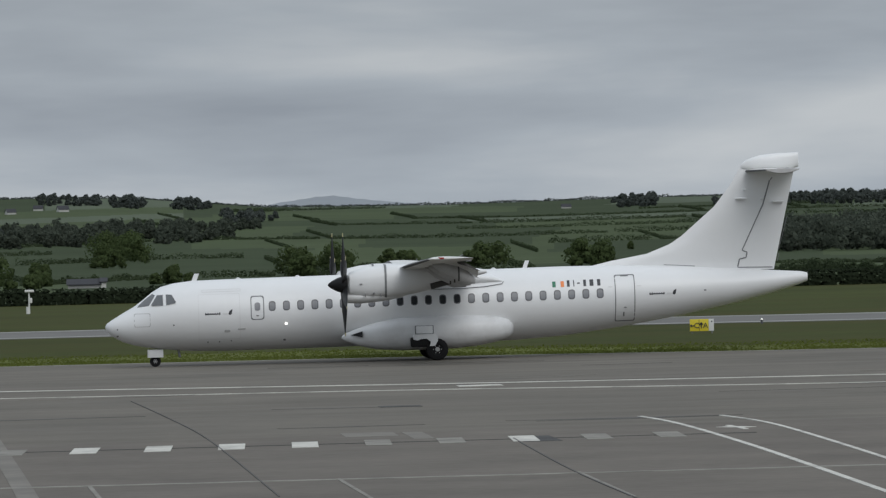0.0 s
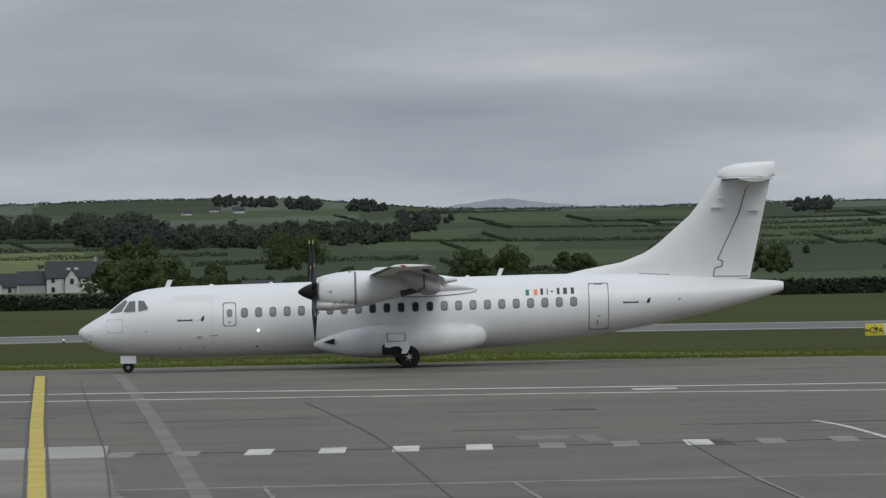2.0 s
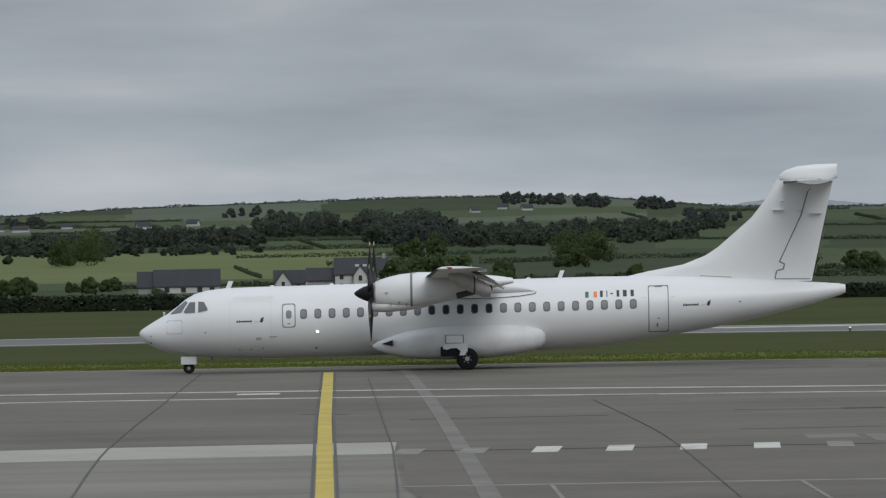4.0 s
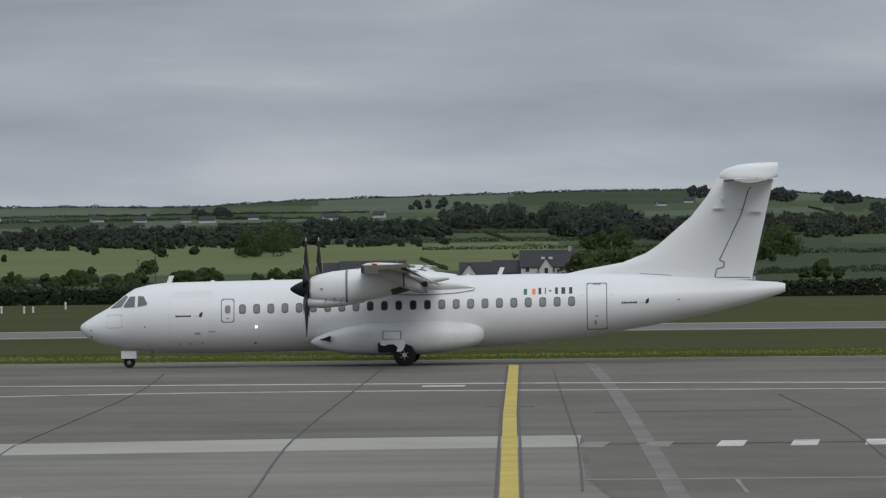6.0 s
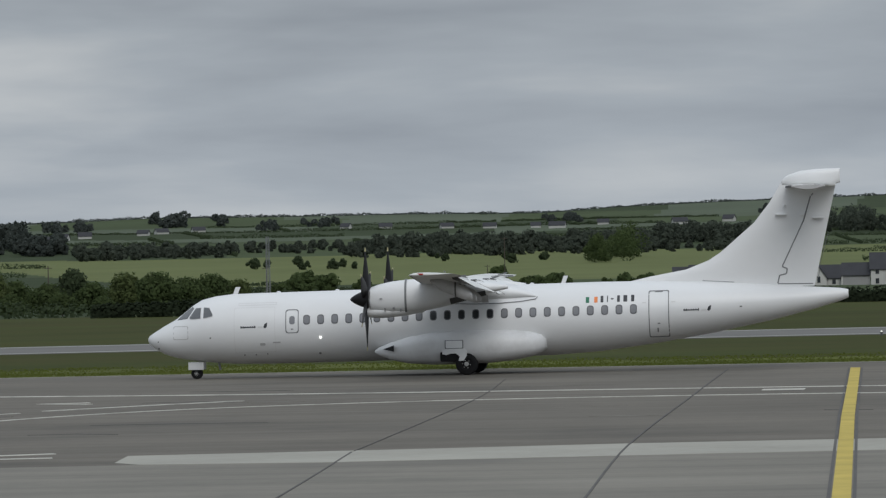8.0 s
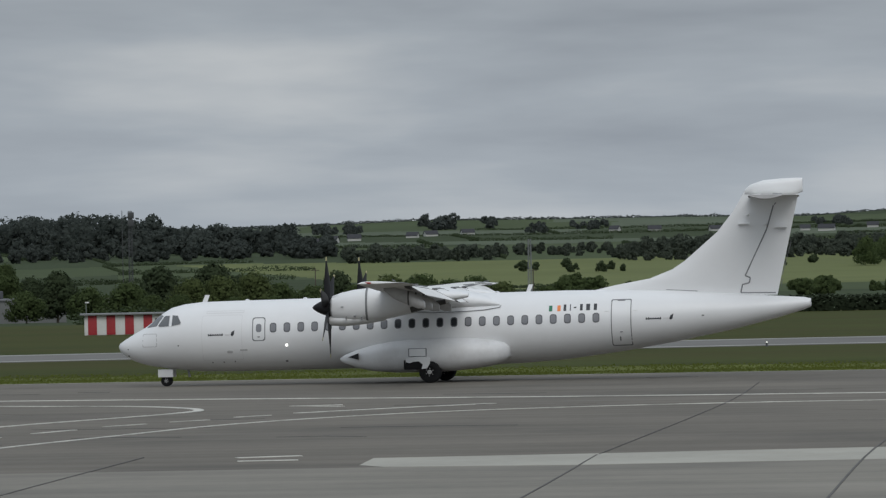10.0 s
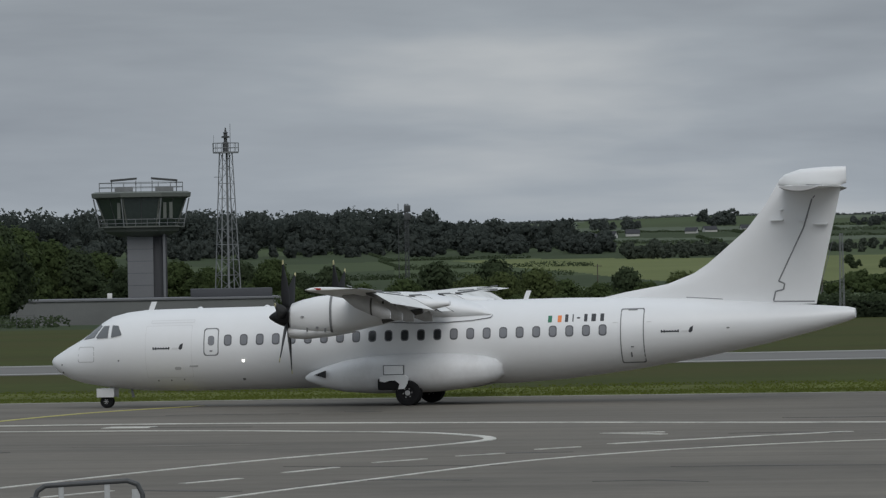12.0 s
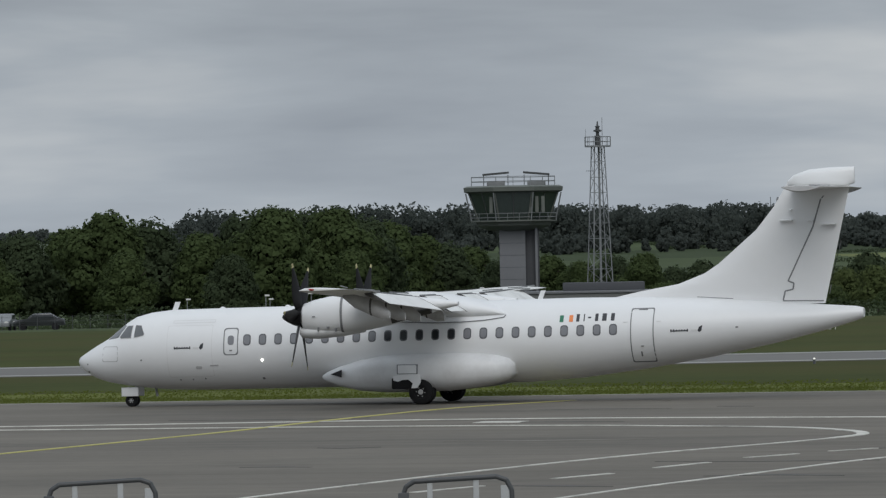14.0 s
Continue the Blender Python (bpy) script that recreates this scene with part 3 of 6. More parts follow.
        pts = [(-3.28, 1.08, 1.60), (-2.84, 1.22, 1.885), (-2.84, 0.98, 1.94)]
        fv = [bm.verts.new(tilt((x, side * (y + 0.035), z))) for x, z, y in pts]
        bv = [bm.verts.new(tilt((x, side * (y - 0.08), z))) for x, z, y in pts]
        bm.faces.new(fv)
        for i in range(3):
            bm.faces.new((fv[i], bv[i], bv[(i + 1) % 3], fv[(i + 1) % 3]))
        part("landing_light_window", bm, BLACK, spon, "dark triangular landing light window")
        # wheel bay (a solid black block for its shade), leg, door and wheel
        bm = box(bmesh.new(), -1.02, -0.16, side * 2.10 - 0.12, side * 2.10 + 0.05, 0.52, 0.90, 0.06)
        part("wheel_bay", bm, BLACK, spon, "black block standing for the shaded wheel bay")
        gear = new("main_gear")
        gear.parent = ac
        bm = bmesh.new()
        tube(bm, (-0.55, side * 1.9, 0.95), (-0.02, side * 1.92, 0.45), 0.09, 0.07, 12)
        tube(bm, (-0.75, side * 1.9, 0.62), (-0.15, side * 1.92, 0.40), 0.06, 0.05, 10)
        tube(bm, (0, side * 1.7, 0.42), (0, side * 2.0, 0.42), 0.07, seg=12)
        tube(bm, (-0.62, side * 2.05, 0.5), (-0.62, side * 2.05, 0.72), 0.09, seg=10)
        part("leg", bm, STEEL, gear)
        bm = bmesh.new()
        # curved white leg fairing over the wheel
        shape = [(-0.92, 0.96), (-0.55, 1.01), (-0.08, 1.01), (0.02, 0.93), (0.02, 0.74), (-0.10, 0.56), (-0.30, 0.55), (-0.25, 0.72), (-0.40, 0.84), (-0.62, 0.83), (-0.76, 0.78), (-0.92, 0.82)]
        loft(bm, [[(x, side * yy, z) for x, z in shape] for yy in (2.10, 2.34)])
        part("leg_fairing", bm, PAINT, gear, "curved white leg fairing")
        part("door_gap", box(bmesh.new(), -0.84, -0.12, side * 2.12 - 0.05, side * 2.12 + 0.05, 1.02, 1.345, 0.02), SEAM, gear)
        part("gear_door", box(bmesh.new(), -0.80, -0.16, side * 2.14 - 0.07, side * 2.14 + 0.07, 1.04, 1.32, 0.03), PAINT, gear, "small grey gear door")
        for yy in (1.82, 2.18):
            build_wheel("wheel", 0.42, 0.24, gear, (0, side * yy, 0.42), 0.21)
        build_nacelle(ac, side)
    # nose gear
    gear = new("nose_gear")
    gear.parent = ac
    bm = bmesh.new()
    tube(bm, (-10.55, 0, 0.85), (-10.77, 0, 0.25), 0.06, 0.05, 12)
    tube(bm, (-10.77, -0.15, 0.21), (-10.77, 0.15, 0.21), 0.04, seg=10)
    part("leg", bm, STEEL, gear)
    for s in (-1, 1):
        part("gear_door", box(bmesh.new(), -11.06, -10.46, s * 0.34 - 0.015, s * 0.34 + 0.015, 0.36, 0.66, 0.012), PAINT, gear, "white nose gear door")
        build_wheel("wheel", 0.215, 0.15, gear, (-10.77, s * 0.13, 0.215), 0.10)
    # fin and rudder: outline in x and z
    fin = [(5.9, 3.14), (5.6, 3.36), (6.9, 3.62), (8.27, 3.86), (9.14, 4.20), (9.6, 4.50), (10.0, 4.84), (10.9, 5.62), (11.5, 6.38), (12.0, 7.22), (12.25, 7.38)]
    bm = bmesh.new()
    rings = []
    for x, z in fin:
        te = 13.16 + (z - 3.15) * 0.225 if z > 3.2 else 13.16
        c = te - x
        th = 0.13 if z < 4 else 0.12
        n = 10
        up, dn = [], []
        for k in range(n + 1):
            u = k / n
            h = min(c, 3.4) * th * (1.48 * math.sqrt(u + 1e-5) - 0.63 * u - 1.76 * u * u + 1.42 * u ** 3 - 0.51 * u ** 4) * 0.5
            up.append(Vector(((x + c * u) * 1.014, h, z - 0.03 * (1 - u) if z < 3.5 else z)))
            dn.append(Vector(((x + c * u) * 1.014, -h, z - 0.03 * (1 - u) if z < 3.5 else z)))
        rings.append(up + dn[:0:-1])
    fin_ob = part("fin", loft(bm, rings), PAINT, ac, "tall swept white tail fin", 50)
    rudder = [(13.07, 6.60), (12.79, 5.67), (11.94, 3.90), (12.13, 3.82), (12.09, 3.62), (11.83, 3.56), (11.76, 3.26)]
    seams = [(p, q, 0.026) for p, q in zip(rudder, rudder[1:])]
    seams += [((11.76, 3.24), (13.1, 3.22), 0.02), ((8.9, 3.42), (10.1, 3.34), 0.016), ((13.72, 5.2), (13.36, 3.9), 0.010), ((13.36, 3.75), (13.30, 3.45), 0.014), ((13.17, 6.70), (13.10, 6.62), 0.02)]
    for (xa, za), (xb, zb), r in seams:
        for s in (-1, 1):
            bm = bmesh.new()

            def fin_y(x, z):
                le = float(np.interp(z, [p[1] for p in fin], [p[0] for p in fin]))
                c = 13.16 + (z - 3.15) * 0.225 - le
                u = max(0.0, min(1.0, (x - le) / c))
                return min(c, 3.4) * 0.12 * (1.48 * math.sqrt(u + 1e-5) - 0.63 * u - 1.76 * u * u + 1.42 * u ** 3 - 0.51 * u ** 4) * 0.5
            tube(bm, (xa * 1.014, s * fin_y(xa, za), za), (xb * 1.014, s * fin_y(xb, zb), zb), r, seg=6)
            part("rudder_seam", bm, SEAM, fin_ob)
    for x, z, w in ((12.1, 5.91, 0.42), (13.55, 5.76, 0.45), (12.92, 5.88, 0.14), (12.25, 6.25, 0.10)):
        for s in (-1, 1):
            bm = box(bmesh.new(), x - w / 2, x + w / 2, s * 0.15 - 0.1, s * 0.15 + 0.1, z - 0.03, z + 0.03, 0.02)
            part("hinge_fairing", bm, PAINT, fin_ob)
    # tailplane with its bullet fairing
    rings = []
    for x, t, b, w in ((12.0, 7.24, 7.05, 0.06), (12.2, 7.42, 7.02, 0.15), (12.7, 7.58, 7.0, 0.19), (13.4, 7.64, 7.0, 0.19), (13.95, 7.65, 7.02, 0.14), (14.2, 7.65, 7.1, 0.05)):
        rings.append([Vector((x * 1.014, w * math.cos(a), (t + b) / 2 + (t - b) / 2 * math.copysign(abs(math.sin(a)) ** 0.7, math.sin(a)))) for a in [2 * math.pi * k / 20 for k in range(20)]])
    part("bullet_fairing", loft(bmesh.new(), rings), PAINT, ac)
    tp = part("tailplane", loft(bmesh.new(), [[p for p in wing_section(12.32 + abs(y) * 0.10, 1.95 - abs(y) * 0.19, y, 6.98, 0.12 if abs(y) < 3.6 else 0.05)] for y in (-3.68, -3.6, -2, 0, 2, 3.6, 3.68)]), PAINT_WING, ac, "white tailplane on top of the fin")
    for s in (-1, 1):
        bm = bmesh.new()
        tube(bm, (13.62, s * 0.3, 7.03), (13.55, s * 3.5, 7.02), 0.02, seg=6)
        part("elevator_seam", bm, SEAM, tp)
        bm = bmesh.new()
        tube(bm, (13.1, s * 3.66, 6.99), (13.75, s * 3.66, 6.98), 0.035, 0.02, 8)
        part("balance_horn", bm, PAINT_GREY, tp)
        # added grey cap: shade under the tailplane tip put into its colour
        tip = [[Vector((12.66 + 1.30 * u, s * (3.66 + dy), 6.98 + (0.03 - 0.22 * v) * math.sin(math.pi * min(1, u * 0.9 + 0.06)))) for u in np.linspace(0, 1, 9)] for dy, v in ((0.0, 0), (0.04, 0.1), (0.05, 0.8), (0.0, 1.0))]
        bm = bmesh.new()
        rows = [[bm.verts.new(p) for p in r] for r in tip]
        for ra, rb in zip(rows, rows[1:] + rows[:1]):
            for k in range(8):
                bm.faces.new((ra[k], ra[k + 1], rb[k + 1], rb[k]))
        part("tip_cap", bm, PAINT_GREY, tp, "grey cap standing for the tailplane tip's shaded underside")
        bm = bmesh.new()
        tube(bm, (12.34, s * 0.2, 6.96), (12.70, s * 3.6, 6.96), 0.05, 0.035, 8)
        part("deicing_boot", bm, BOOT, tp)
    props = [build_propeller(ac, tilt((-3.62, s * 4.05, 3.05))) for s in (-1, 1)]
    return ac, props


airliner, propellers = build_aircraft()

# ---- setting: ground, hills and pavement ----
VIEW_A, VIEW_B = (0.0, 0.0), (-6.26, 36.59)


def spot(az, r, origin=VIEW_A):
    """Plan position at a bearing (degrees to the left of +y) and distance."""
    return origin[0] - r * math.sin(radians(az)), origin[1] + r * math.cos(radians(az))


SKY_AZ = (-14, -9, -6, -4, -2.3, -1, 0, 1, 2, 3, 4, 4.7, 6, 7.2, 8.5, 10, 12, 16, 22)
SKY_EL = (0.26, 0.27, 0.28, 0.26, 0.28, 0.40, 0.42, 0.42, 0.40, 0.38, 0.35, 0.31, 0.33, 0.33, 0.34, 0.30, 0.28, 0.30, 0.30)


def rise(az, r):
    """Elevation angle of the ground seen from the terrace."""
    s = float(np.interp(az, SKY_AZ, SKY_EL))
    return float(np.interp(r, (470, 700, 1000, 1500, 2200, 2600, 3000, 3500, 4000, 4400, 4700), (-0.603, -0.565, -0.53, -0.45, -0.28, -0.15, -0.03, s * 0.40, s * 0.75, s, s - 0.08)))


def ground_z(x, y):
    r = math.hypot(x, y)
    if r < 470 or y < 0:
        return 0.0
    az = math.degrees(math.atan2(-x, y))
    if abs(az) > 40:
        return 0.0
    z = 4.95 + r * math.tan(radians(rise(az, r)))
    return z + 0.4 * noise.noise((x * 0.004, y * 0.004, 0)) * min(1, (r - 470) / 400)


GRASS = material("airfield_grass", (0.040, 0.049, 0.014), 0.9, vary=0.5, scale=0.05, fine=0.9, spec=0.05, dirt=(0.058, 0.064, 0.019, 0.8))
# the last green has the haze of the far hills mixed into its colour
FIELD_MATS = [material("field_deep_green", (0.042, 0.056, 0.030), 0.95, vary=0.25, scale=0.006, fine=0.05, spec=0.05),
              material("field_mid_green", (0.060, 0.078, 0.040), 0.95, vary=0.22, scale=0.006, fine=0.05, spec=0.05),
              material("field_pale_olive", (0.120, 0.138, 0.058), 0.95, vary=0.18, scale=0.006, fine=0.05, spec=0.05),
              material("field_hazed_green", (0.086, 0.104, 0.072), 0.95, vary=0.22, scale=0.006, fine=0.05, spec=0.05)]
ASPHALT = material("old_grey_asphalt", (0.126, 0.114, 0.095), 0.85, vary=0.30, scale=0.10, fine=2.5, bump=0.25, spec=0.25, dirt=(0.070, 0.065, 0.057, 0.8))
CONCRETE = material("weathered_concrete", (0.178, 0.166, 0.141), 0.8, vary=0.22, scale=0.15, fine=2.5, bump=0.2, spec=0.25, dirt=(0.092, 0.088, 0.080, 0.55))
CONCRETE_PALE = material("pale_concrete_strip", (0.31, 0.30, 0.262), 0.8, vary=0.25, scale=0.25, fine=3, spec=0.25)
MARK_WHITE = material("worn_white_marking", (0.47, 0.46, 0.42), 0.75, vary=0.45, scale=0.9, fine=6, spec=0.2, dirt=(0.15, 0.145, 0.135, 0.8))
MARK_FAINT = material("faded_white_marking", (0.20, 0.192, 0.17), 0.8, vary=0.45, scale=1.2, fine=6, spec=0.2, dirt=(0.11, 0.10, 0.09, 0.9))
MARK_YELLOW = material("yellow_line_paint", (0.46, 0.36, 0.085), 0.75, vary=0.25, scale=0.5, fine=3, spec=0.2, dirt=(0.30, 0.22, 0.05, 0.6))
MARK_PALEYELLOW = material("thin_yellow_paint", (0.40, 0.37, 0.13), 0.75, vary=0.25, scale=0.5, fine=3, spec=0.2)
SKID = material("tyre_skid", (0.072, 0.068, 0.064), 0.85, vary=0.4, scale=0.3, fine=3)
TAR = material("tar_joint", (0.032, 0.031, 0.030), 0.8, vary=0.3, scale=1, fine=8)
TYRE_BAND = material("pale_tyre_track", (0.142, 0.131, 0.113), 0.85, vary=0.45, scale=0.35, fine=3, dirt=(0.105, 0.096, 0.082, 0.9))

# streaks along the taxiing direction in the asphalt
for m_ in (ASPHALT, CONCRETE):
    n_, l_ = m_.node_tree.nodes, m_.node_tree.links
    tc_ = n_.new("ShaderNodeTexCoord")
    mp_ = n_.new("ShaderNodeMapping")
    mp_.inputs["Scale"].default_value = (0.035, 0.55, 1)
    mp_.inputs["Rotation"].default_value = (0, 0, 0.05)
    st_ = n_.new("ShaderNodeTexNoise")
    st_.inputs["Scale"].default_value, st_.inputs["Detail"].default_value = 1.0, 7
    rg_ = n_.new("ShaderNodeMapRange")
    rg_.inputs["From Min"].default_value, rg_.inputs["From Max"].default_value = 0.3, 0.7
    rg_.inputs["To Min"].default_value, rg_.inputs["To Max"].default_value = 0.86, 1.14
    b_ = n_["Principled BSDF"]
    src_ = b_.inputs["Base Color"].links[0].from_socket
    ml_ = n_.new("ShaderNodeVectorMath")
    ml_.operation = 'SCALE'
    l_.new(tc_.outputs["Object"], mp_.inputs[0])
    l_.new(mp_.outputs[0], st_.inputs["Vector"])
    l_.new(st_.outputs["Fac"], rg_.inputs["Value"])
    l_.new(src_, ml_.inputs[0])
    l_.new(rg_.outputs[0], ml_.inputs["Scale"])
    l_.new(ml_.outputs[0], b_.inputs["Base Color"])


BANDS = (-0.603, -0.50, -0.40, -0.33, -0.22, -0.13, -0.05, 0.03, 0.08, 0.13, 0.18, 0.23, 0.30)


def field_of(az, r):
    """Which field, and which kind of crop, lies at a bearing and distance."""
    e = rise(az, r) + 0.035 * noise.noise((az * 0.35, r * 0.0004, 3.0))
    k = int(np.searchsorted(BANDS, e))
    rnd = random.Random(k * 77 + 5)
    w = 1.1 + 2.2 * rnd.random()
    c = math.floor((az + 40 + rnd.random() * 3 + (r - 2500) * 0.0003) / w)
    pick = random.Random(k * 1009 + c * 31)
    if 0.9 + 2.0 * (e + 0.2) < az < 9.6 + 9.0 * (e + 0.2) and -0.34 < e < -0.06:
        return (k, c, 2)
    if az < 0.9 and e < -0.05:
        return (k, c, pick.choice((0, 0, 1, 1, 0)))
    if e > 0.10:
        return (k, c, pick.choice((3, 1, 0, 1, 3) if az > -1.5 else (0, 1, 1, 0, 3)))
    return (k, c, pick.choice((0, 1, 1, 0)))


def build_ground():
    az = [-180, -150, -120, -90, -70, -50, -40, -30, -20] + list(np.arange(-12, 20.01, 0.07)) + [25, 30, 40, 50, 70, 90, 120, 150]
    es = np.linspace(0.0, 1.0, 150)
    rr = [1, 40, 100, 200, 300, 400, 470] + [float(np.interp(u, (0, 0.1, 0.3, 0.5, 0.75, 1), (500, 1000, 2200, 2900, 3700, 4400))) for u in es] + [4700, 4950]
    verts, faces, mats = [], [], []
    na = len(az)
    for r in rr:
        for a in az:
            x, y = spot(a, r)
            verts.append((x, y, ground_z(x, y) if r < 4750 else -6))
    for i in range(len(rr) - 1):
        for j in range(na):
            k = (j + 1) % na
            faces.append((i * na + j, i * na + k, (i + 1) * na + k, (i + 1) * na + j))
            ra, aa = (rr[i] + rr[i + 1]) / 2, (az[j] + az[k]) / 2
            mats.append(0 if ra < 480 or abs(aa) > 25 else 1 + field_of(aa, ra)[2])
    me = bpy.data.meshes.new("ground")
    me.from_pydata(verts, [], [f[::-1] for f in faces])
    for m in [GRASS] + FIELD_MATS:
        me.materials.append(m)
    for p, i in zip(me.polygons, mats):
        p.material_index = i
        p.use_smooth = True
    return tagged(new("ground", me), "mown airfield grass and green farmland rising to hills", "ground", kind="structure")


build_ground()


def strip(points, width, z=0.03, thick=0.03, closed=False):
    """A painted or laid band along a plan line."""
    bm = bmesh.new()
    pts = [Vector((p[0], p[1], 0)) for p in points]
    ws = width if isinstance(width, (list, tuple)) else [width] * len(pts)
    rows = []
    for i, p in enumerate(pts):
        d = (pts[min(i + 1, len(pts) - 1)] - pts[max(i - 1, 0)]).normalized()
        nrm = Vector((-d.y, d.x, 0)) * ws[i] / 2
        rows.append([bm.verts.new((q.x, q.y, h)) for q, h in ((p + nrm, z), (p - nrm, z), (p - nrm, z - thick), (p + nrm, z - thick))])
    for a, b in zip(rows, rows[1:]):
        for k in range(4):
            bm.faces.new((a[k], a[(k + 1) % 4], b[(k + 1) % 4], b[k]))
    bm.faces.new(rows[0])
    bm.faces.new(rows[-1][::-1])
    return bm


def smooth_line(pts, n=6):
    """A rounder line through plan points."""
    out = []
    p = [Vector((a, b)) for a, b in pts]
    for i in range(len(p) - 1):
        p0, p1, p2, p3 = p[max(i - 1, 0)], p[i], p[i + 1], p[min(i + 2, len(p) - 1)]
        for k in range(n):
            t = k / n
            q = 0.5 * ((2 * p1) + (p2 - p0) * t + (2 * p0 - 5 * p1 + 4 * p2 - p3) * t * t + (3 * p1 - p0 - 3 * p2 + p3) * t ** 3)
            out.append((q.x, q.y))
    out.append(tuple(p[-1]))
    return out


def slab(pts, z=0.02, depth=0.25):
    bm = bmesh.new()
    top = [bm.verts.new((x, y, z)) for x, y in pts]
    low = [bm.verts.new((x, y, z - depth)) for x, y in pts]
    bm.faces.new(top)
    n = len(pts)
    for i in range(n):
        bm.faces.new((top[i], low[i], low[(i + 1) % n], top[(i + 1) % n]))
    return bm


EDGE = smooth_line([(-420, 225), (-200, 231), (-120, 234), (-74, 235.3), (-55, 237.5), (-35, 238.3), (-15, 237.6), (3, 236.6), (16, 234), (33, 227.2), (60, 222), (120, 214), (420, 205)])
solid("apron_pavement", slab([(420, -60), (-420, -60)] + EDGE, 0.02), ASPHALT, "wide grey asphalt apron with worn markings", "pavement", kind="structure")
VERGE = material("lush_verge_grass", (0.082, 0.096, 0.020), 0.9, vary=0.45, scale=0.12, fine=1.5, spec=0.1, dirt=(0.045, 0.050, 0.016, 0.8))
_e = [p for p in EDGE if -300 < p[0] < 200]
solid("verge", slab([(x, y + 0.05) for x, y in _e] + [(x, y + 14.0 + 5.0 * noise.noise((x * 0.05, 0, 0))) for x, y in _e[::-1]], 0.012, 0.2), VERGE, "lush bright green grass verge along the apron", "grass", kind="structure")
FAR_NEAR = smooth_line([(-600, 195), (-200, 262), (-90, 283), (-53, 294), (-20, 302), (0, 304), (20, 300), (45, 291), (120, 270), (600, 120)])
solid("far_taxiway", slab([(x, y + 0.0) for x, y in FAR_NEAR] + [(x, y + 23.5) for x, y in FAR_NEAR[::-1]], 0.03), material("far_taxiway_asphalt", (0.118, 0.114, 0.106), 0.85, vary=0.2, scale=0.05, fine=0.6), "pale grey taxiway between the grass strips", "taxiway", kind="structure")
TAXI_EDGE = material('pale_taxiway_edge', (0.26, 0.26, 0.25), 0.8, vary=0.35, scale=0.15, fine=2, spec=0.2)
solid('apron_edge_line', strip([(x, y - 0.9) for x, y in _e], 0.9, 0.03, 0.02), MARK_FAINT, 'pale worn line along the edge of the apron', 'marking', kind='structure')
for k_, (off_, w_) in enumerate(((1.2, 1.6), (22.0, 1.8))):
    solid("taxiway_edge_line", strip([(x, y + off_) for x, y in FAR_NEAR], w_, 0.045, 0.02), TAXI_EDGE, "pale edge line of the taxiway", "marking", kind="structure")
RED_ASPHALT = material("brownish_worn_asphalt", (0.117, 0.104, 0.088), 0.85, vary=0.42, scale=0.22, fine=2.5, bump=0.25, spec=0.25, dirt=(0.075, 0.066, 0.060, 0.45))
solid("brown_apron_lane", slab([(70, 60), (2.3, 60), (-1.8, 119), (-2.2, 139), (-2.4, 144), (10, 146), (30, 148), (80, 146)], 0.0245, 0.2), RED_ASPHALT, "older brownish asphalt lane of the apron", "pavement", kind="structure")
# concrete stand and its pale strip
solid("concrete_stand", slab([(-2.35, 138.2), (-150, 128), (-150, 60), (2.2, 60), (-1.9, 119)], 0.026, 0.2), CONCRETE, "grey concrete aircraft stand", "pavement", kind="structure")
solid("concrete_strip", slab([(-2.45, 146.0), (-9.5, 145.5), (-16.1, 144.0), (-21.6, 143.1), (-21.2, 138.4), (-20.4, 137.0), (-16, 136.4), (-2.38, 138.1)], 0.032, 0.2), CONCRETE_PALE, "pale concrete strip across the stand", "pavement", kind="structure")
# long white lines
LINE1 = smooth_line([(-200, 196), (-100, 204), (-64, 207), (-50, 209), (-38, 206.5), (-25, 202), (-5.5, 198.3), (4.6, 195), (13.3, 191.6), (27, 188), (60, 181), (150, 165)])
solid("white_line", strip(LINE1, 0.55, 0.034, 0.02), MARK_WHITE, "long worn white line across the apron", "marking", kind="structure")
CURVE_B = smooth_line([(150, 150), (60, 171), (26, 179), (12.8, 184.6), (4.4, 186.8), (-8.3, 189.8), (-16, 190), (-22, 188), (-27, 183.6), (-30.7, 175), (-32.5, 163.7), (-33.8, 153.6), (-35, 135), (-35.5, 100)])
solid("white_line", strip(CURVE_B, [0.36 if p[0] > -14 else max(0.17, 0.36 + (p[0] + 14) * 0.016) for p in CURVE_B], 0.036, 0.02), MARK_WHITE, "thin white line curving into the stand", "marking", kind="structure")
CURVE_A = smooth_line([(-42, 135), (-41.2, 150), (-40.3, 160), (-39.1, 169.5), (-37.6, 178), (-35.7, 185), (-34.9, 189.2), (-35.0, 191.4), (-35.9, 194), (-38, 197.2), (-41.2, 199.4), (-46.4, 201.8), (-56, 203), (-75, 203), (-120, 200)])
solid("white_line", strip(CURVE_A, [0.19 if p[1] < 188 else 0.34 for p in CURVE_A], 0.038, 0.02), MARK_WHITE, "white line bending round a stand corner", "marking", kind="structure")
for a_, b_ in (((-39.5, 147), (-38.6, 152)), ((-37.9, 155.5), (-37.2, 158.6)), ((-36.5, 162.2), (-35.8, 164.9)), ((-35.5, 168.1), (-34.9, 171.1)), ((-34.6, 174.0), (-33.8, 176.2)), ((-33.3, 177.9), (-32.5, 179.6)), ((-32.1, 182.2), (-31.3, 183.8))):
    solid("dash_mark", strip([a_, b_], 0.18, 0.036, 0.02), MARK_WHITE, "short white dash between the curved lines", "marking", "dashes between the curves", "structure")
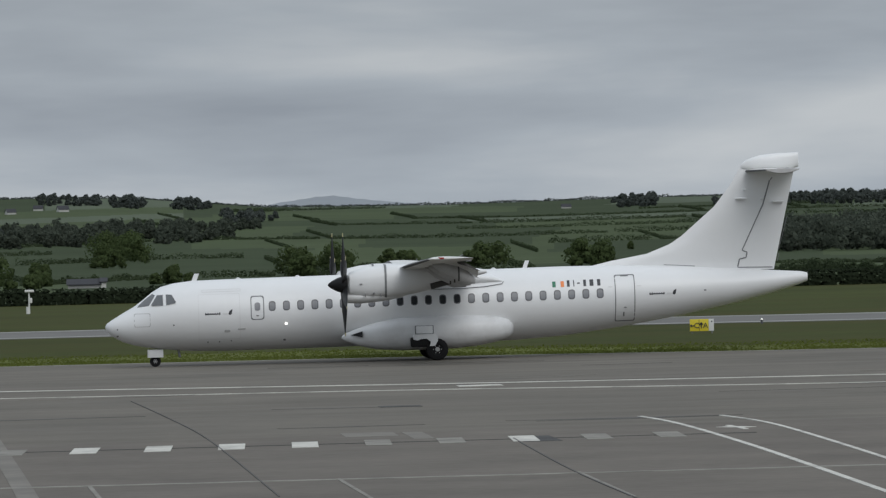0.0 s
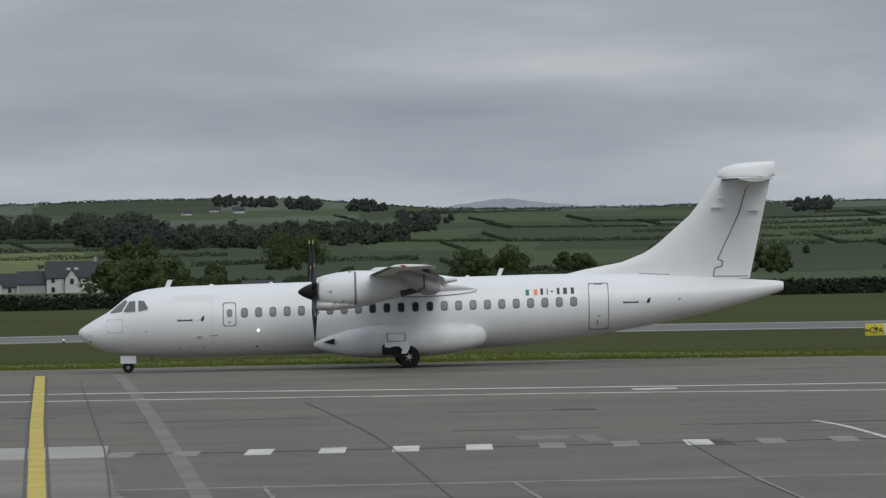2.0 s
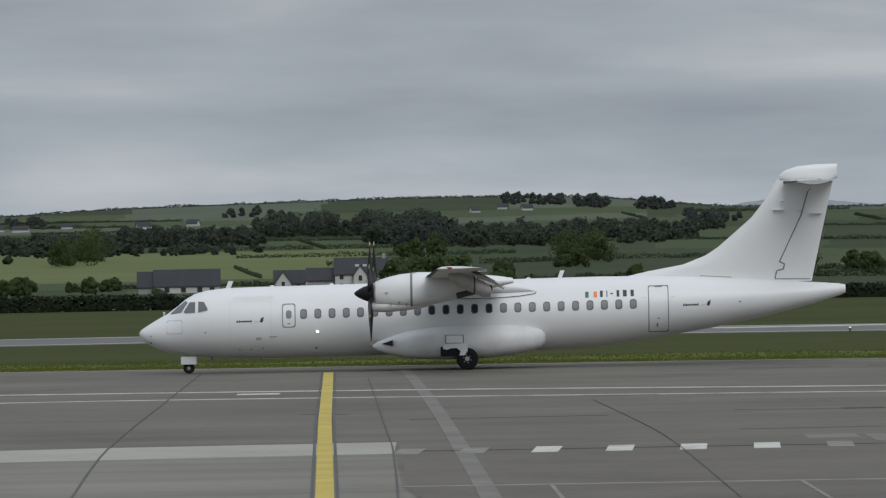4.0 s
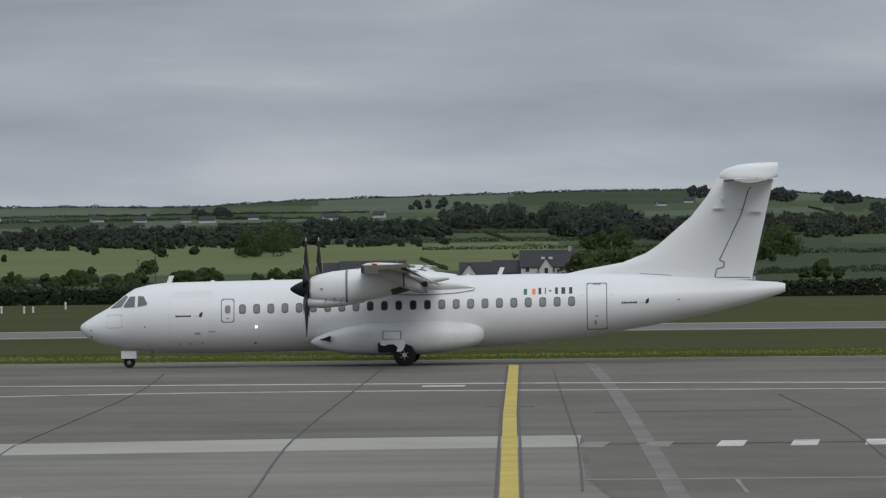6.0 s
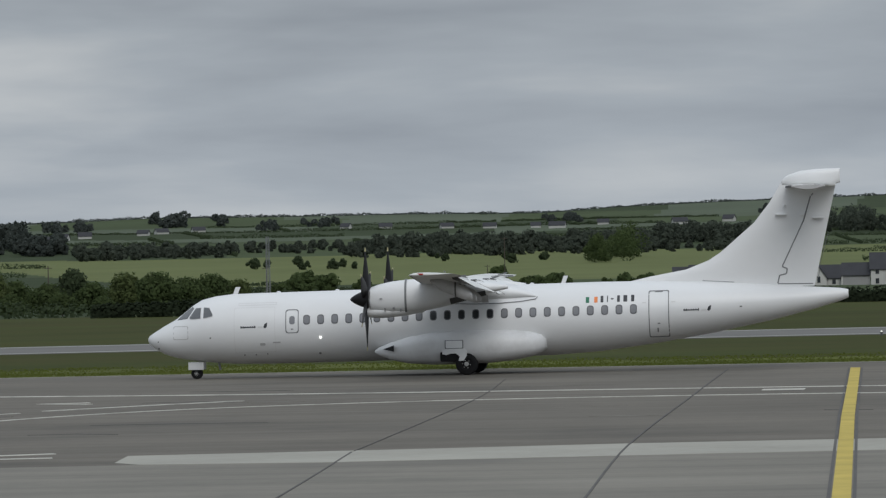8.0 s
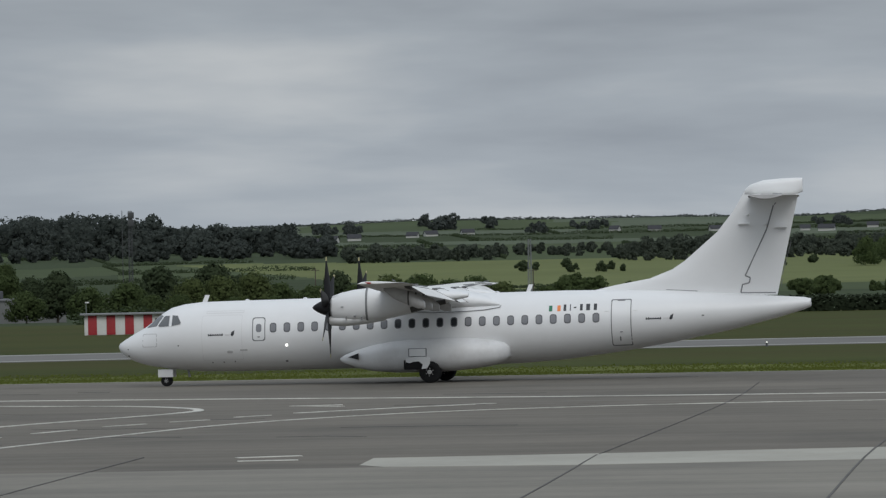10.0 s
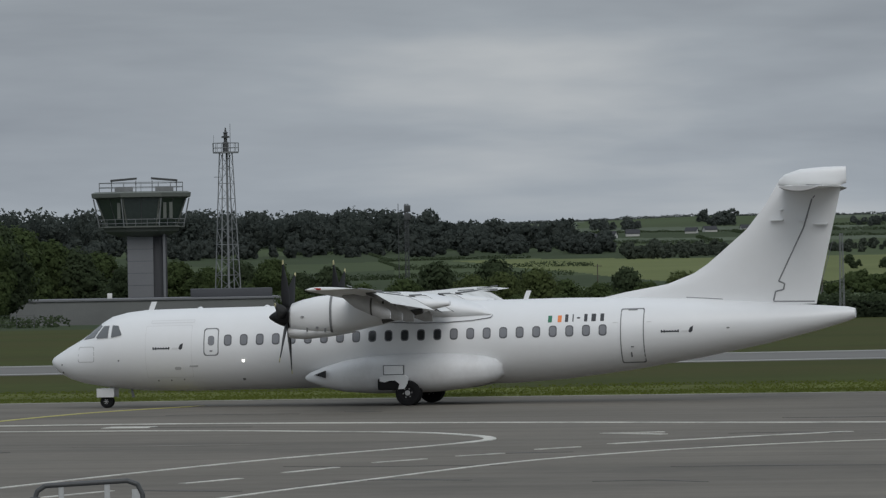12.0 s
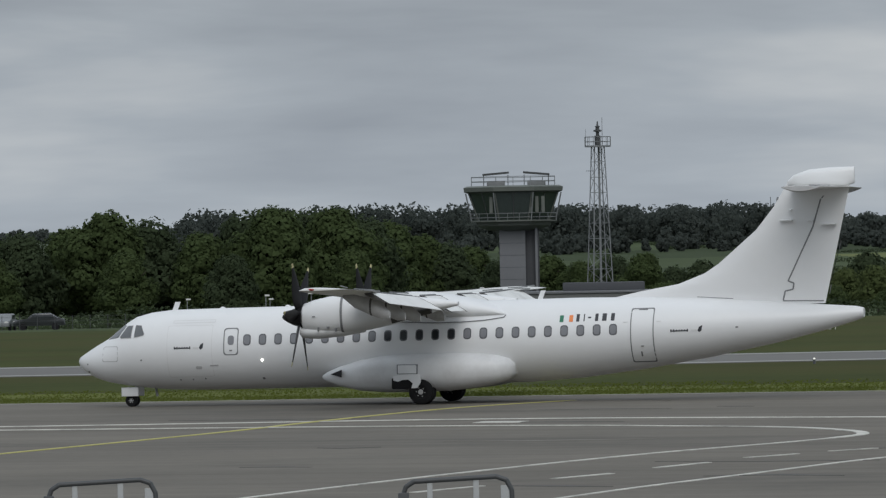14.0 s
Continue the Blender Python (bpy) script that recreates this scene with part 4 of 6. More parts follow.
solid("white_line", strip([(-30.8, 185.9), (-27.6, 191.3), (-25.6, 194.0)], 0.3, 0.036, 0.02), MARK_WHITE, "short white line ending by the dashes", "marking", kind="structure")
solid("white_line", strip([(-30.6, 193.4), (-32.4, 194.8), (-30.9, 195.4)], 0.35, 0.036, 0.02), MARK_WHITE, "small open white arrowhead", "marking", kind="structure")
for dx_ in (0.0, 0.45):
    solid("white_line", strip([(-24.85 - dx_, 142.4 + 5.4 * dx_), (-23.4 - dx_, 142.7 + 6.6 * dx_)], 0.32, 0.036, 0.02), MARK_WHITE, "pair of short white bars", "marking", "bar pair", "structure")
# row of white dashes
for i_ in range(11):
    x_ = -2.27 + i_ * 1.72 - (0.0 if i_ else -0.2)
    f_ = MARK_WHITE if 1 < i_ < 6 or i_ == 8 else MARK_FAINT
    solid("dash_mark", strip([(x_ + 0.1, 141.0), (x_ - 0.05, 137.4)], 0.62, 0.036, 0.02), f_, "short broad white dash on the asphalt", "marking", "row of broad dashes", "structure")
solid("white_line", strip([(-1.9, 119.4), (20, 118.3), (60, 117)], 0.5, 0.033, 0.02), MARK_FAINT, "faded line along the near apron", "marking", kind="structure")
solid("white_line", strip([(-1.8, 139.6), (-1.2, 139.5), (17, 139.0)], 0.22, 0.033, 0.02), TAR, "dark joint under the dashes", "marking", kind="structure")
solid("white_line", strip(smooth_line([(15.7, 153.1), (16.0, 146.5), (15.9, 130), (15.4, 106.5)]), 0.15, 0.036, 0.02), MARK_WHITE, "white guide line swinging into the stand", "marking", kind="structure")
solid("white_line", strip(smooth_line([(17.7, 152.1), (18.1, 145.5), (17.9, 133), (17.3, 112)]), 0.13, 0.036, 0.02), MARK_WHITE, "white guide line swinging into the stand", "marking", kind="structure")
solid("white_line", strip([(16.75, 143.4), (17.25, 142.6)], 0.5, 0.034, 0.02), MARK_WHITE, "small white aircraft symbol", "marking", kind="structure")
solid("white_line", strip([(16.95, 144.3), (17.05, 141.4)], 0.14, 0.037, 0.02), MARK_WHITE, "body of the small aircraft symbol", "marking", kind="structure")
for p_ in (((6.1, 119.3), (6.25, 109)), ((1.1, 119.0), (1.25, 112.5)), ((10.95, 119.3), (10.9, 107.6))):
    solid("white_line", strip(p_, 0.09, 0.035, 0.02), MARK_FAINT, "thin worn white stand line", "marking", "thin stand lines", "structure")
for x_ in (14.2, -7.8, -48.5):
    y_ = float(np.interp(-x_, [-p[0] for p in LINE1[::-1]], [p[1] for p in LINE1[::-1]])) - 3.2
    solid("white_line", strip([(x_ - 0.7, y_), (x_ + 0.7, y_)], 1.3, 0.035, 0.02), MARK_WHITE, "short white mark beside the long line", "marking", "short marks", "structure")
# yellow lines
solid("white_line", strip([(11.7, 318.0), (21.0, 318.6)], 2.2, 0.05, 0.02), MARK_WHITE, "bright white line on the far taxiway", "marking", kind="structure")
# short dark skid marks and pale scuffs along the taxi lane
rs_ = random.Random(41)
for k_ in range(46):
    x_, y_ = rs_.uniform(-62, 32), rs_.choice((rs_.uniform(150, 182), rs_.uniform(184, 232)))
    l_ = rs_.uniform(1.2, 6.5)
    solid("scuff", strip([(x_, y_), (x_ + l_ / 2, y_ + rs_.uniform(-0.6, 0.6)), (x_ + l_, y_ + rs_.uniform(-0.9, 0.6))], [0.1, rs_.uniform(0.25, 0.7), 0.1], 0.0275 + k_ * 0.00005, 0.02), SKID if k_ % 3 else TYRE_BAND, "faint rubber scuff on the pavement", "marking", "rubber scuffs", "structure")
solid("yellow_line", strip([(-6.33, 226), (-4.75, 165), (-3.25, 111.7), (-2.4, 80)], 0.37, 0.040, 0.02), MARK_YELLOW, "broad yellow lead-in line", "marking", kind="structure")
for s_ in (-1, 1):
    solid("line_border", strip([(-6.33 + s_ * 0.25, 226), (-4.75 + s_ * 0.25, 165), (-3.25 + s_ * 0.25, 111.7), (-2.4 + s_ * 0.25, 80)], 0.07, 0.034, 0.02), SKID, "dark border of the yellow line", "marking", kind="structure")
solid("yellow_line", strip(smooth_line([(-57.5, 165), (-56.1, 182.5), (-55.0, 199.0), (-54.9, 208.7), (-54.1, 222), (-52.0, 229.9), (-47, 233), (-30, 233.5), (60, 229), (120, 226)][:6]), 0.25, 0.037, 0.02), MARK_PALEYELLOW, "thin pale yellow taxi line", "marking", kind="structure")
# tar joints, cracks and pale tyre tracks
for pts_, w_ in (([(3.0, 181), (3.7, 163), (4.25, 144.8), (4.6, 112)], 0.05), ([(11.3, 139.6), (10.9, 118.7), (10.9, 100)], 0.06), ([(-4.6, 216), (-2.5, 143)], 0.06), ([(-2.5, 143), (-2.15, 127), (-1.9, 114)], 0.08),
                 ([(-11.3, 228), (-10.5, 190.8), (-9.5, 145.5), (-8.2, 112), (-7.5, 90)], 0.09), ([(-16.1, 143), (-14.9, 121.9), (-13.5, 95)], 0.08), ([(-27.9, 146), (-26.7, 126), (-25.6, 110)], 0.08), ([(-19, 218), (-17.5, 190), (-16.1, 143.5)], 0.05)):
    solid("tar_joint", strip(smooth_line(pts_), w_ * 0.6, 0.0395, 0.02), SKID, "dark tar-filled joint in the pavement", "joint", "tar joints", "structure")
solid("tyre_track", strip(smooth_line([(-3.6, 228), (-3.2, 221), (-1.95, 182), (-0.85, 142), (-0.1, 113), (0.3, 95)]), 0.42, 0.031, 0.02), TYRE_BAND, "pale worn tyre track on the apron", "marking", kind="structure")
for x_, y_, w_, l_ in ((10.4, 168, 1.2, 1.2), (9.3, 143.5, 0.5, 5), (8.2, 145, 1.3, 3.0), (11.8, 139, 0.9, 3.6)):
    solid("repair_patch", slab([(x_ - w_ / 2, y_ - l_ / 2), (x_ + w_ / 2, y_ - l_ / 2), (x_ + w_ / 2, y_ + l_ / 2), (x_ - w_ / 2, y_ + l_ / 2)], 0.030, 0.1), TAR if w_ == 0.9 or w_ == 1.2 else TYRE_BAND, "small repaired patch in the asphalt", "patch", "repair patches", "structure")

# mown bands in the airfield grass
n_, l_ = GRASS.node_tree.nodes, GRASS.node_tree.links
tc_, mp_, st_, rg_, mx_ = n_.new("ShaderNodeTexCoord"), n_.new("ShaderNodeMapping"), n_.new("ShaderNodeTexNoise"), n_.new("ShaderNodeMapRange"), n_.new("ShaderNodeMix")
mp_.inputs["Scale"].default_value = (0.006, 0.075, 1)
st_.inputs["Scale"].default_value, st_.inputs["Detail"].default_value = 1.0, 6
rg_.inputs["From Min"].default_value, rg_.inputs["From Max"].default_value, rg_.inputs["To Max"].default_value = 0.42, 0.66, 0.85
mx_.data_type = 'RGBA'
mx_.inputs[7].default_value = (0.056, 0.055, 0.019, 1)
b_ = n_["Principled BSDF"]
src_ = b_.inputs["Base Color"].links[0].from_socket
l_.new(tc_.outputs["Object"], mp_.inputs[0])
l_.new(mp_.outputs[0], st_.inputs["Vector"])
l_.new(st_.outputs["Fac"], rg_.inputs["Value"])
l_.new(rg_.outputs[0], mx_.inputs[0])
l_.new(src_, mx_.inputs[6])
l_.new(mx_.outputs[2], b_.inputs["Base Color"])

# ---- plants ----
def leaves(*args, **kw):
    """Leaf clumps that let part of the light through."""
    m = material(*args, **kw)
    n, l = m.node_tree.nodes, m.node_tree.links
    b = n["Principled BSDF"]
    tr, mx = n.new("ShaderNodeBsdfTranslucent"), n.new("ShaderNodeMixShader")
    out = next(k for k in n if k.type == 'OUTPUT_MATERIAL')
    l.new(b.inputs["Base Color"].links[0].from_socket, tr.inputs["Color"])
    mx.inputs[0].default_value = 0.45
    l.new(b.outputs[0], mx.inputs[1])
    l.new(tr.outputs[0], mx.inputs[2])
    l.new(mx.outputs[0], out.inputs["Surface"])
    return m


LEAF_DARK = leaves("dark_leaves", (0.054, 0.073, 0.038), 0.85, vary=0.3, scale=0.15, fine=1.5, spec=0.1, island=0.35)
LEAF_MID = leaves("mid_green_leaves", (0.066, 0.091, 0.036), 0.85, vary=0.35, scale=0.15, fine=1.5, spec=0.1, island=0.35)
LEAF_LIGHT = leaves("light_green_leaves", (0.082, 0.104, 0.040), 0.85, vary=0.35, scale=0.15, fine=1.5, spec=0.1, island=0.35)
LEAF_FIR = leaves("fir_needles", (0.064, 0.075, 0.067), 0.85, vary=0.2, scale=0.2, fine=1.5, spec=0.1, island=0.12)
# next two: distance haze put into the colour, paler and greyer than near leaves
LEAF_FAR_HAZED = leaves("far_wood_leaves", (0.078, 0.090, 0.082), 0.9, vary=0.25, scale=0.05, fine=0.4, spec=0.05, island=0.3)
LEAF_VALLEY_HAZED = leaves("valley_wood_leaves", (0.070, 0.083, 0.064), 0.9, vary=0.28, scale=0.05, fine=0.5, spec=0.05, island=0.3)
LEAF_HEDGE = leaves("dense_hedge_leaves", (0.026, 0.035, 0.020), 0.85, vary=0.3, scale=0.3, fine=2, spec=0.05, island=0.5)
LEAF_VERGE = leaves("rough_grass_blades", (0.088, 0.106, 0.024), 0.85, vary=0.3, scale=0.3, fine=2, spec=0.05, island=0.4)
BLOSSOM = leaves("whitish_blossom", (0.15, 0.16, 0.125), 0.85, vary=0.5, scale=0.2, fine=1.5, spec=0.1, island=0.35)
BARK = material("bark", (0.07, 0.058, 0.045), 0.9, vary=0.3, scale=1, fine=6, bump=0.4)
RNG = np.random.default_rng(7)


def leaf_cards(points, normals, size):
    """Small leaf clumps: two triangles bent along a diagonal."""
    n = len(points)
    d = normals + RNG.normal(0, 0.27, (n, 3))
    d /= np.linalg.norm(d, axis=1)[:, None]
    t = np.cross(d, RNG.normal(0, 1, (n, 3)))
    t /= np.linalg.norm(t, axis=1)[:, None] + 1e-9
    b = np.cross(d, t)
    s = (size * RNG.uniform(0.5, 1.35, n))[:, None]
    v = np.stack([points + t * s, points + b * s * 0.7 - d * s * 0.3, points - t * s * 0.9, points - b * s * 0.75 - d * s * 0.3], 1).reshape(-1, 3)
    k = np.arange(n)[:, None] * 4
    f = np.concatenate([k + np.array([[0, 1, 2]]), k + np.array([[2, 3, 0]])], 0)
    return v, f


def mesh_of(name, v, f, mat):
    me = bpy.data.meshes.new(name)
    me.vertices.add(len(v))
    me.vertices.foreach_set("co", np.ascontiguousarray(v, dtype=np.float32).ravel())
    me.loops.add(len(f) * 3)
    me.loops.foreach_set("vertex_index", np.ascontiguousarray(f, dtype=np.int32).ravel())
    me.polygons.add(len(f))
    me.polygons.foreach_set("loop_start", np.arange(0, len(f) * 3, 3, dtype=np.int32))
    me.update(calc_edges=True)
    me.validate()
    me.materials.append(mat)
    return me


def crown_points(n, height, spread, lobes=9, low=0.18, seed=0):
    """Points over the uneven lobes of a crown, with gaps between them."""
    g = np.random.default_rng(seed)
    pts, nrm = [], []
    for k in range(lobes):
        u = (k + 0.5) / lobes
        zc = height * (low + 0.10 + (0.84 - low - 0.10) * u)
        rad = spread * (0.80 * math.sin(math.pi * min(1, 0.28 + 0.72 * u)) ** 0.8 + 0.05)
        a = k * 2.4 + g.uniform(-0.6, 0.6)
        off = rad * g.uniform(0.30, 0.85)
        c = np.array([off * math.cos(a), off * math.sin(a), zc])
        r = spread * g.uniform(0.26, 0.52)
        m = n // lobes
        d = g.normal(0, 1, (m, 3))
        d /= np.linalg.norm(d, axis=1)[:, None]
        ph = g.uniform(0, 6.28, 3)
        lump = 1 + 0.16 * np.sin(d[:, :1] * 5 + ph[0]) * np.sin(d[:, 1:2] * 5 + ph[1]) + 0.12 * np.sin(d[:, 2:] * 9 + ph[2] + d[:, :1] * 7)
        q = c + d * (r * np.array([1, 1, 0.8 * min(1.0, height * 0.18 / r + 0.3)])) * lump * g.uniform(0.74, 1.0, (m, 1))
        pts.append(q)
        nrm.append(d)
    p, q = np.concatenate(pts), np.concatenate(nrm)
    keep = (p[:, 2] < height * 1.04) & (p[:, 2] > height * low * 0.6)
    return p[keep], q[keep]


def build_tree(mat, height, spread, cards, size, seed, label, conifer=False):
    """A tapered trunk with limbs under a crown of leaf clumps."""
    tree = thing("tree", label, "tree")
    bm = bmesh.new()
    g = random.Random(seed)
    tube(bm, (0, 0, -0.4), (0.05 * height * (g.random() - 0.5), 0, height * (0.9 if conifer else 0.55)), height * 0.030, height * 0.010, 8)
    for k in range(6):
        a = g.uniform(0, 6.28)
        z0 = height * g.uniform(0.22, 0.5)
        tube(bm, (0, 0, z0), (math.cos(a) * spread * 0.6, math.sin(a) * spread * 0.6, z0 + height * 0.22), height * 0.013, height * 0.004, 6)
    part("trunk", bm, BARK, tree)
    if conifer:
        gg = np.random.default_rng(seed)
        u = gg.uniform(0.0, 1, cards) ** 0.7
        a = gg.uniform(0, 2 * math.pi, cards)
        tier = 0.75 + 0.25 * np.abs(np.sin(u * 22))
        r = spread * (u * 0.95 + 0.04) * tier * gg.uniform(0.75, 1.05, cards)
        p = np.stack([r * np.cos(a), r * np.sin(a), height * (1 - 0.93 * u)], 1)
        q = np.stack([np.cos(a), np.sin(a), 0.3 + 0 * a], 1)
    else:
        p, q = crown_points(cards, height, spread, 24, 0.10, seed)
    part("crown", mesh_of("crown", *leaf_cards(p, q, size), mat), mat, tree)
    return tree


def plant(tree, az, r, origin=VIEW_A, scale=1.0, sink=0.0):
    x, y = spot(az, r, origin)
    t = copy_thing(tree, pose(x, y, ground_z(x, y) - sink, 0, 0, (az * 977) % 360))
    t.scale = (scale, scale, scale)
    return t


def hedge_cards(line, height, width, per_m, size, jitter=0.25):
    """Leaf clumps filling a hedge along (x, y, z) points."""
    pts, nrm = [], []
    for a, b in zip(line, line[1:]):
        a, b = np.array(a, float), np.array(b, float)
        L = np.linalg.norm(b - a)
        n = max(3, int(L * per_m))
        u = RNG.uniform(0, 1, (n, 1))
        p = a + (b - a) * u
        h = height * (1 + jitter * np.array([noise.noise((q[0] * 0.09, q[1] * 0.09, 1.7)) + 0.6 * noise.noise((q[0] * 0.4, q[1] * 0.4, 5.0)) for q in p]))
        ph = RNG.uniform(0, math.pi, n)
        out = np.stack([np.zeros(n), -np.cos(ph), np.sin(ph)], 1)
        p = p + out * np.stack([np.zeros(n), np.full(n, width / 2), h], 1) * RNG.uniform(0.6, 1.0, (n, 1)) * np.array([1, 1, 1])
        pts.append(p)
        nrm.append(out)
    return leaf_cards(np.concatenate(pts), np.concatenate(nrm), size)


def stuff(name, pieces, mat, label, category):
    v, f, k = [], [], 0
    for a, b in pieces:
        v.append(a)
        f.append(b + k)
        k += len(a)
    ob = new(name, mesh_of(name, np.concatenate(v), np.concatenate(f), mat))
    return tagged(ob, label, category, kind="stuff")


def on_ground(az, r, origin=VIEW_A):
    x, y = spot(az, r, origin)
    return (x, y, ground_z(x, y))


def dist_at(az, e):
    """Distance at which the ground shows at the elevation e."""
    rr = np.linspace(480, 4390, 240)
    return float(np.interp(e, [rise(az, r) for r in rr], rr))


# the clipped dark hedge that bounds the airfield
solid_line = [on_ground(a, 462) for a in np.arange(-11, 9.3, 0.5)]
stuff("boundary_hedge", [hedge_cards(solid_line, 1.30, 1.6, 150, 0.20, 0.14)], LEAF_HEDGE, "long dark clipped hedge bounding the airfield", "hedge")

# hedgerows between the far fields
pieces = []
for k, e in enumerate(BANDS[1:-1]):
    rnd = random.Random(k)
    a = -11.5
    while a < 13:
        w = rnd.uniform(0.8, 3.0)
        open_field = a + w > 1.2 and a < 9.4 and -0.36 < e < -0.08
        if rnd.random() < (0.12 if open_field else 0.50):
            line = []
            for q in np.arange(a, a + w + 0.01, 0.1):
                ee = e - 0.035 * noise.noise((q * 0.35, dist_at(q, e) * 0.0004, 3.0))
                line.append(on_ground(q, dist_at(q, ee)))
            pieces.append(hedge_cards(line, rnd.uniform(1.3, 2.6), 3.5, 14.0, 0.42, 0.6))
        if rnd.random() < (0.1 if open_field else 0.5) and k < len(BANDS) - 3:
            q = a + w
            line = [on_ground(q + 0.25 * (u - 0.5), dist_at(q, e + (BANDS[k + 2] - e) * u)) for u in np.linspace(0, 1, 6)]
            pieces.append(hedge_cards(line, rnd.uniform(1.3, 2.0), 3.5, 5.0, 0.55, 0.4))
        a += w
stuff("hedgerow", pieces, LEAF_DARK, "dark hedgerows dividing the far green fields", "hedgerow")


def wood(name, regions, mat, label, size=1.0, density=190):
    """A far wood of many crowns: bearing from, to, base elevation, height, trees."""
    ps = []
    for a0, a1, e, h, n in regions:
        g = np.random.default_rng(int((a0 + 20) * 100))
        for k in range(n):
            a = g.uniform(a0, a1)
            r = dist_at(a, e + g.uniform(-0.035, 0.03))
            hh = h * g.uniform(0.45, 1.08)
            p, q = crown_points(density, hh, hh * g.uniform(0.42, 0.85), 9, 0.01, int(g.integers(1e6)))
            x, y, z = on_ground(a, r)
            ps.append(leaf_cards(p + np.array([x, y, z]), q, size))
    return stuff(name, ps, mat, label, "woodland")


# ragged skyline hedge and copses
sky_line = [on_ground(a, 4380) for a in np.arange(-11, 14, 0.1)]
stuff("skyline_hedge", [hedge_cards(sky_line, 1.7, 6, 9.0, 0.7, 0.9)], LEAF_FAR_HAZED, "thin dark tree line along the hilltop", "hedgerow")
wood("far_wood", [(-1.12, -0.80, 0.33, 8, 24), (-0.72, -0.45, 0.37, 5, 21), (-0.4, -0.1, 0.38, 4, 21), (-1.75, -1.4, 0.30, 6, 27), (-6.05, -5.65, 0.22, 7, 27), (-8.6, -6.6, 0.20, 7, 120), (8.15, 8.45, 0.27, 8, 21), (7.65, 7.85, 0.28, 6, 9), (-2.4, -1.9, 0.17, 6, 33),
                  (4.3, 4.7, 0.24, 5, 21), (6.6, 7.0, 0.24, 4, 21), (9.0, 9.5, 0.24, 5, 30), (2.0, 2.6, 0.30, 4, 21), (7.2, 7.5, 0.22, 4, 15), (16.8, 21.5, 0.22, 8, 130)], LEAF_FAR_HAZED, "dark copses along the hill's skyline", 1.05, 210)
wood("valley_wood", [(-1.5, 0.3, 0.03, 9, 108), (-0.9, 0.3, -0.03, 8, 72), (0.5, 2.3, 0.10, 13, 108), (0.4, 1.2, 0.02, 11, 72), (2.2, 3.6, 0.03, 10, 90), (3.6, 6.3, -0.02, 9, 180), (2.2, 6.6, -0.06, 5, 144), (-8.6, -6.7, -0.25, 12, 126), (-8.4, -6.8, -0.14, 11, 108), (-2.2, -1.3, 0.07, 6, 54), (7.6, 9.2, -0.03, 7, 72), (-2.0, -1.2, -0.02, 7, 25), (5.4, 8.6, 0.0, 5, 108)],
     LEAF_VALLEY_HAZED, "dark woodland in the valley behind the airfield", 0.92, 210)
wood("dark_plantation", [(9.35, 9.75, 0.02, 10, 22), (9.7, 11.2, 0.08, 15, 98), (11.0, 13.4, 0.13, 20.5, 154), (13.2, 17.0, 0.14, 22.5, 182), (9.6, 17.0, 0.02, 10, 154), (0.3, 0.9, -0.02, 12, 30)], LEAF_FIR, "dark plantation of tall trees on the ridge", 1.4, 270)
wood("field_trees", [(-1.05, -0.62, -0.20, 13, 9), (-0.85, -0.6, -0.27, 10, 5), (-2.72, -2.45, -0.40, 9, 5), (-3.08, -2.85, -0.36, 10, 4), (-3.7, -3.3, -0.37, 7, 5), (-4.36, -4.2, -0.34, 8, 3), (-4.6, -4.48, -0.34, 8, 2), (-5.6, -5.2, -0.37, 8, 8), (-5.84, -5.78, -0.20, 5, 1), (-1.6, -1.2, -0.42, 5, 7), (0.25, 0.95, -0.46, 8, 14),
                     (0.5, 0.92, -0.13, 10, 8), (3.82, 4.25, -0.15, 16, 12), (6.7, 7.3, -0.42, 6, 14), (5.0, 5.2, -0.33, 5, 2), (5.8, 5.9, -0.33, 4, 1), (5.6, 5.7, -0.30, 4, 1), (5.2, 6.6, -0.45, 4, 20), (3.6, 4.9, -0.43, 4, 18), (-0.2, 0.2, -0.42, 4, 5), (-0.2, 0.26, -0.36, 5, 4)],
     LEAF_MID, "scattered green trees and bushes in the fields", 0.56, 800)
wood("field_bushes", [(5.55, 5.72, -0.13, 4.5, 3), (6.5, 7.2, -0.16, 4, 9), (4.95, 5.1, -0.13, 4.5, 3), (4.6, 4.8, -0.13, 4, 3), (7.35, 7.5, -0.16, 4.5, 3)], LEAF_DARK, "round dark bushes in a pale field", 0.45, 700)

# rough grass: short blades over the verge
def grass_cards(n, x0, x1, depth0, depth1, height, size, clump):
    """Blades scattered behind the apron's edge, gathered in uneven clumps."""
    x = RNG.uniform(x0, x1, n)
    y = np.interp(x, [p[0] for p in EDGE], [p[1] for p in EDGE]) + RNG.uniform(depth0, depth1, n)
    keep = np.array([noise.noise((p * clump, q * clump * 0.4, 8.0)) > -0.25 + RNG.normal(0, 0.45) for p, q in zip(x, y)])
    x, y = x[keep], y[keep]
    p = np.stack([x, y, RNG.uniform(0.02, height, len(x))], 1)
    return leaf_cards(p, np.tile(np.array([[0.0, -0.45, 0.9]]), (len(x), 1)), size)


stuff("verge_grass", [grass_cards(40000, -84, 46, 0.1, 5.0, 0.07, 0.045, 0.5), grass_cards(30000, -84, 46, 3.0, 17.0, 0.08, 0.055, 0.3)], LEAF_VERGE, "rough bright grass at the apron's edge", "grass")

# trees that stand apart, in parts
oak = build_tree(LEAF_MID, 9.6, 4.3, 16000, 0.225, 3, "broad green deciduous tree in full leaf")
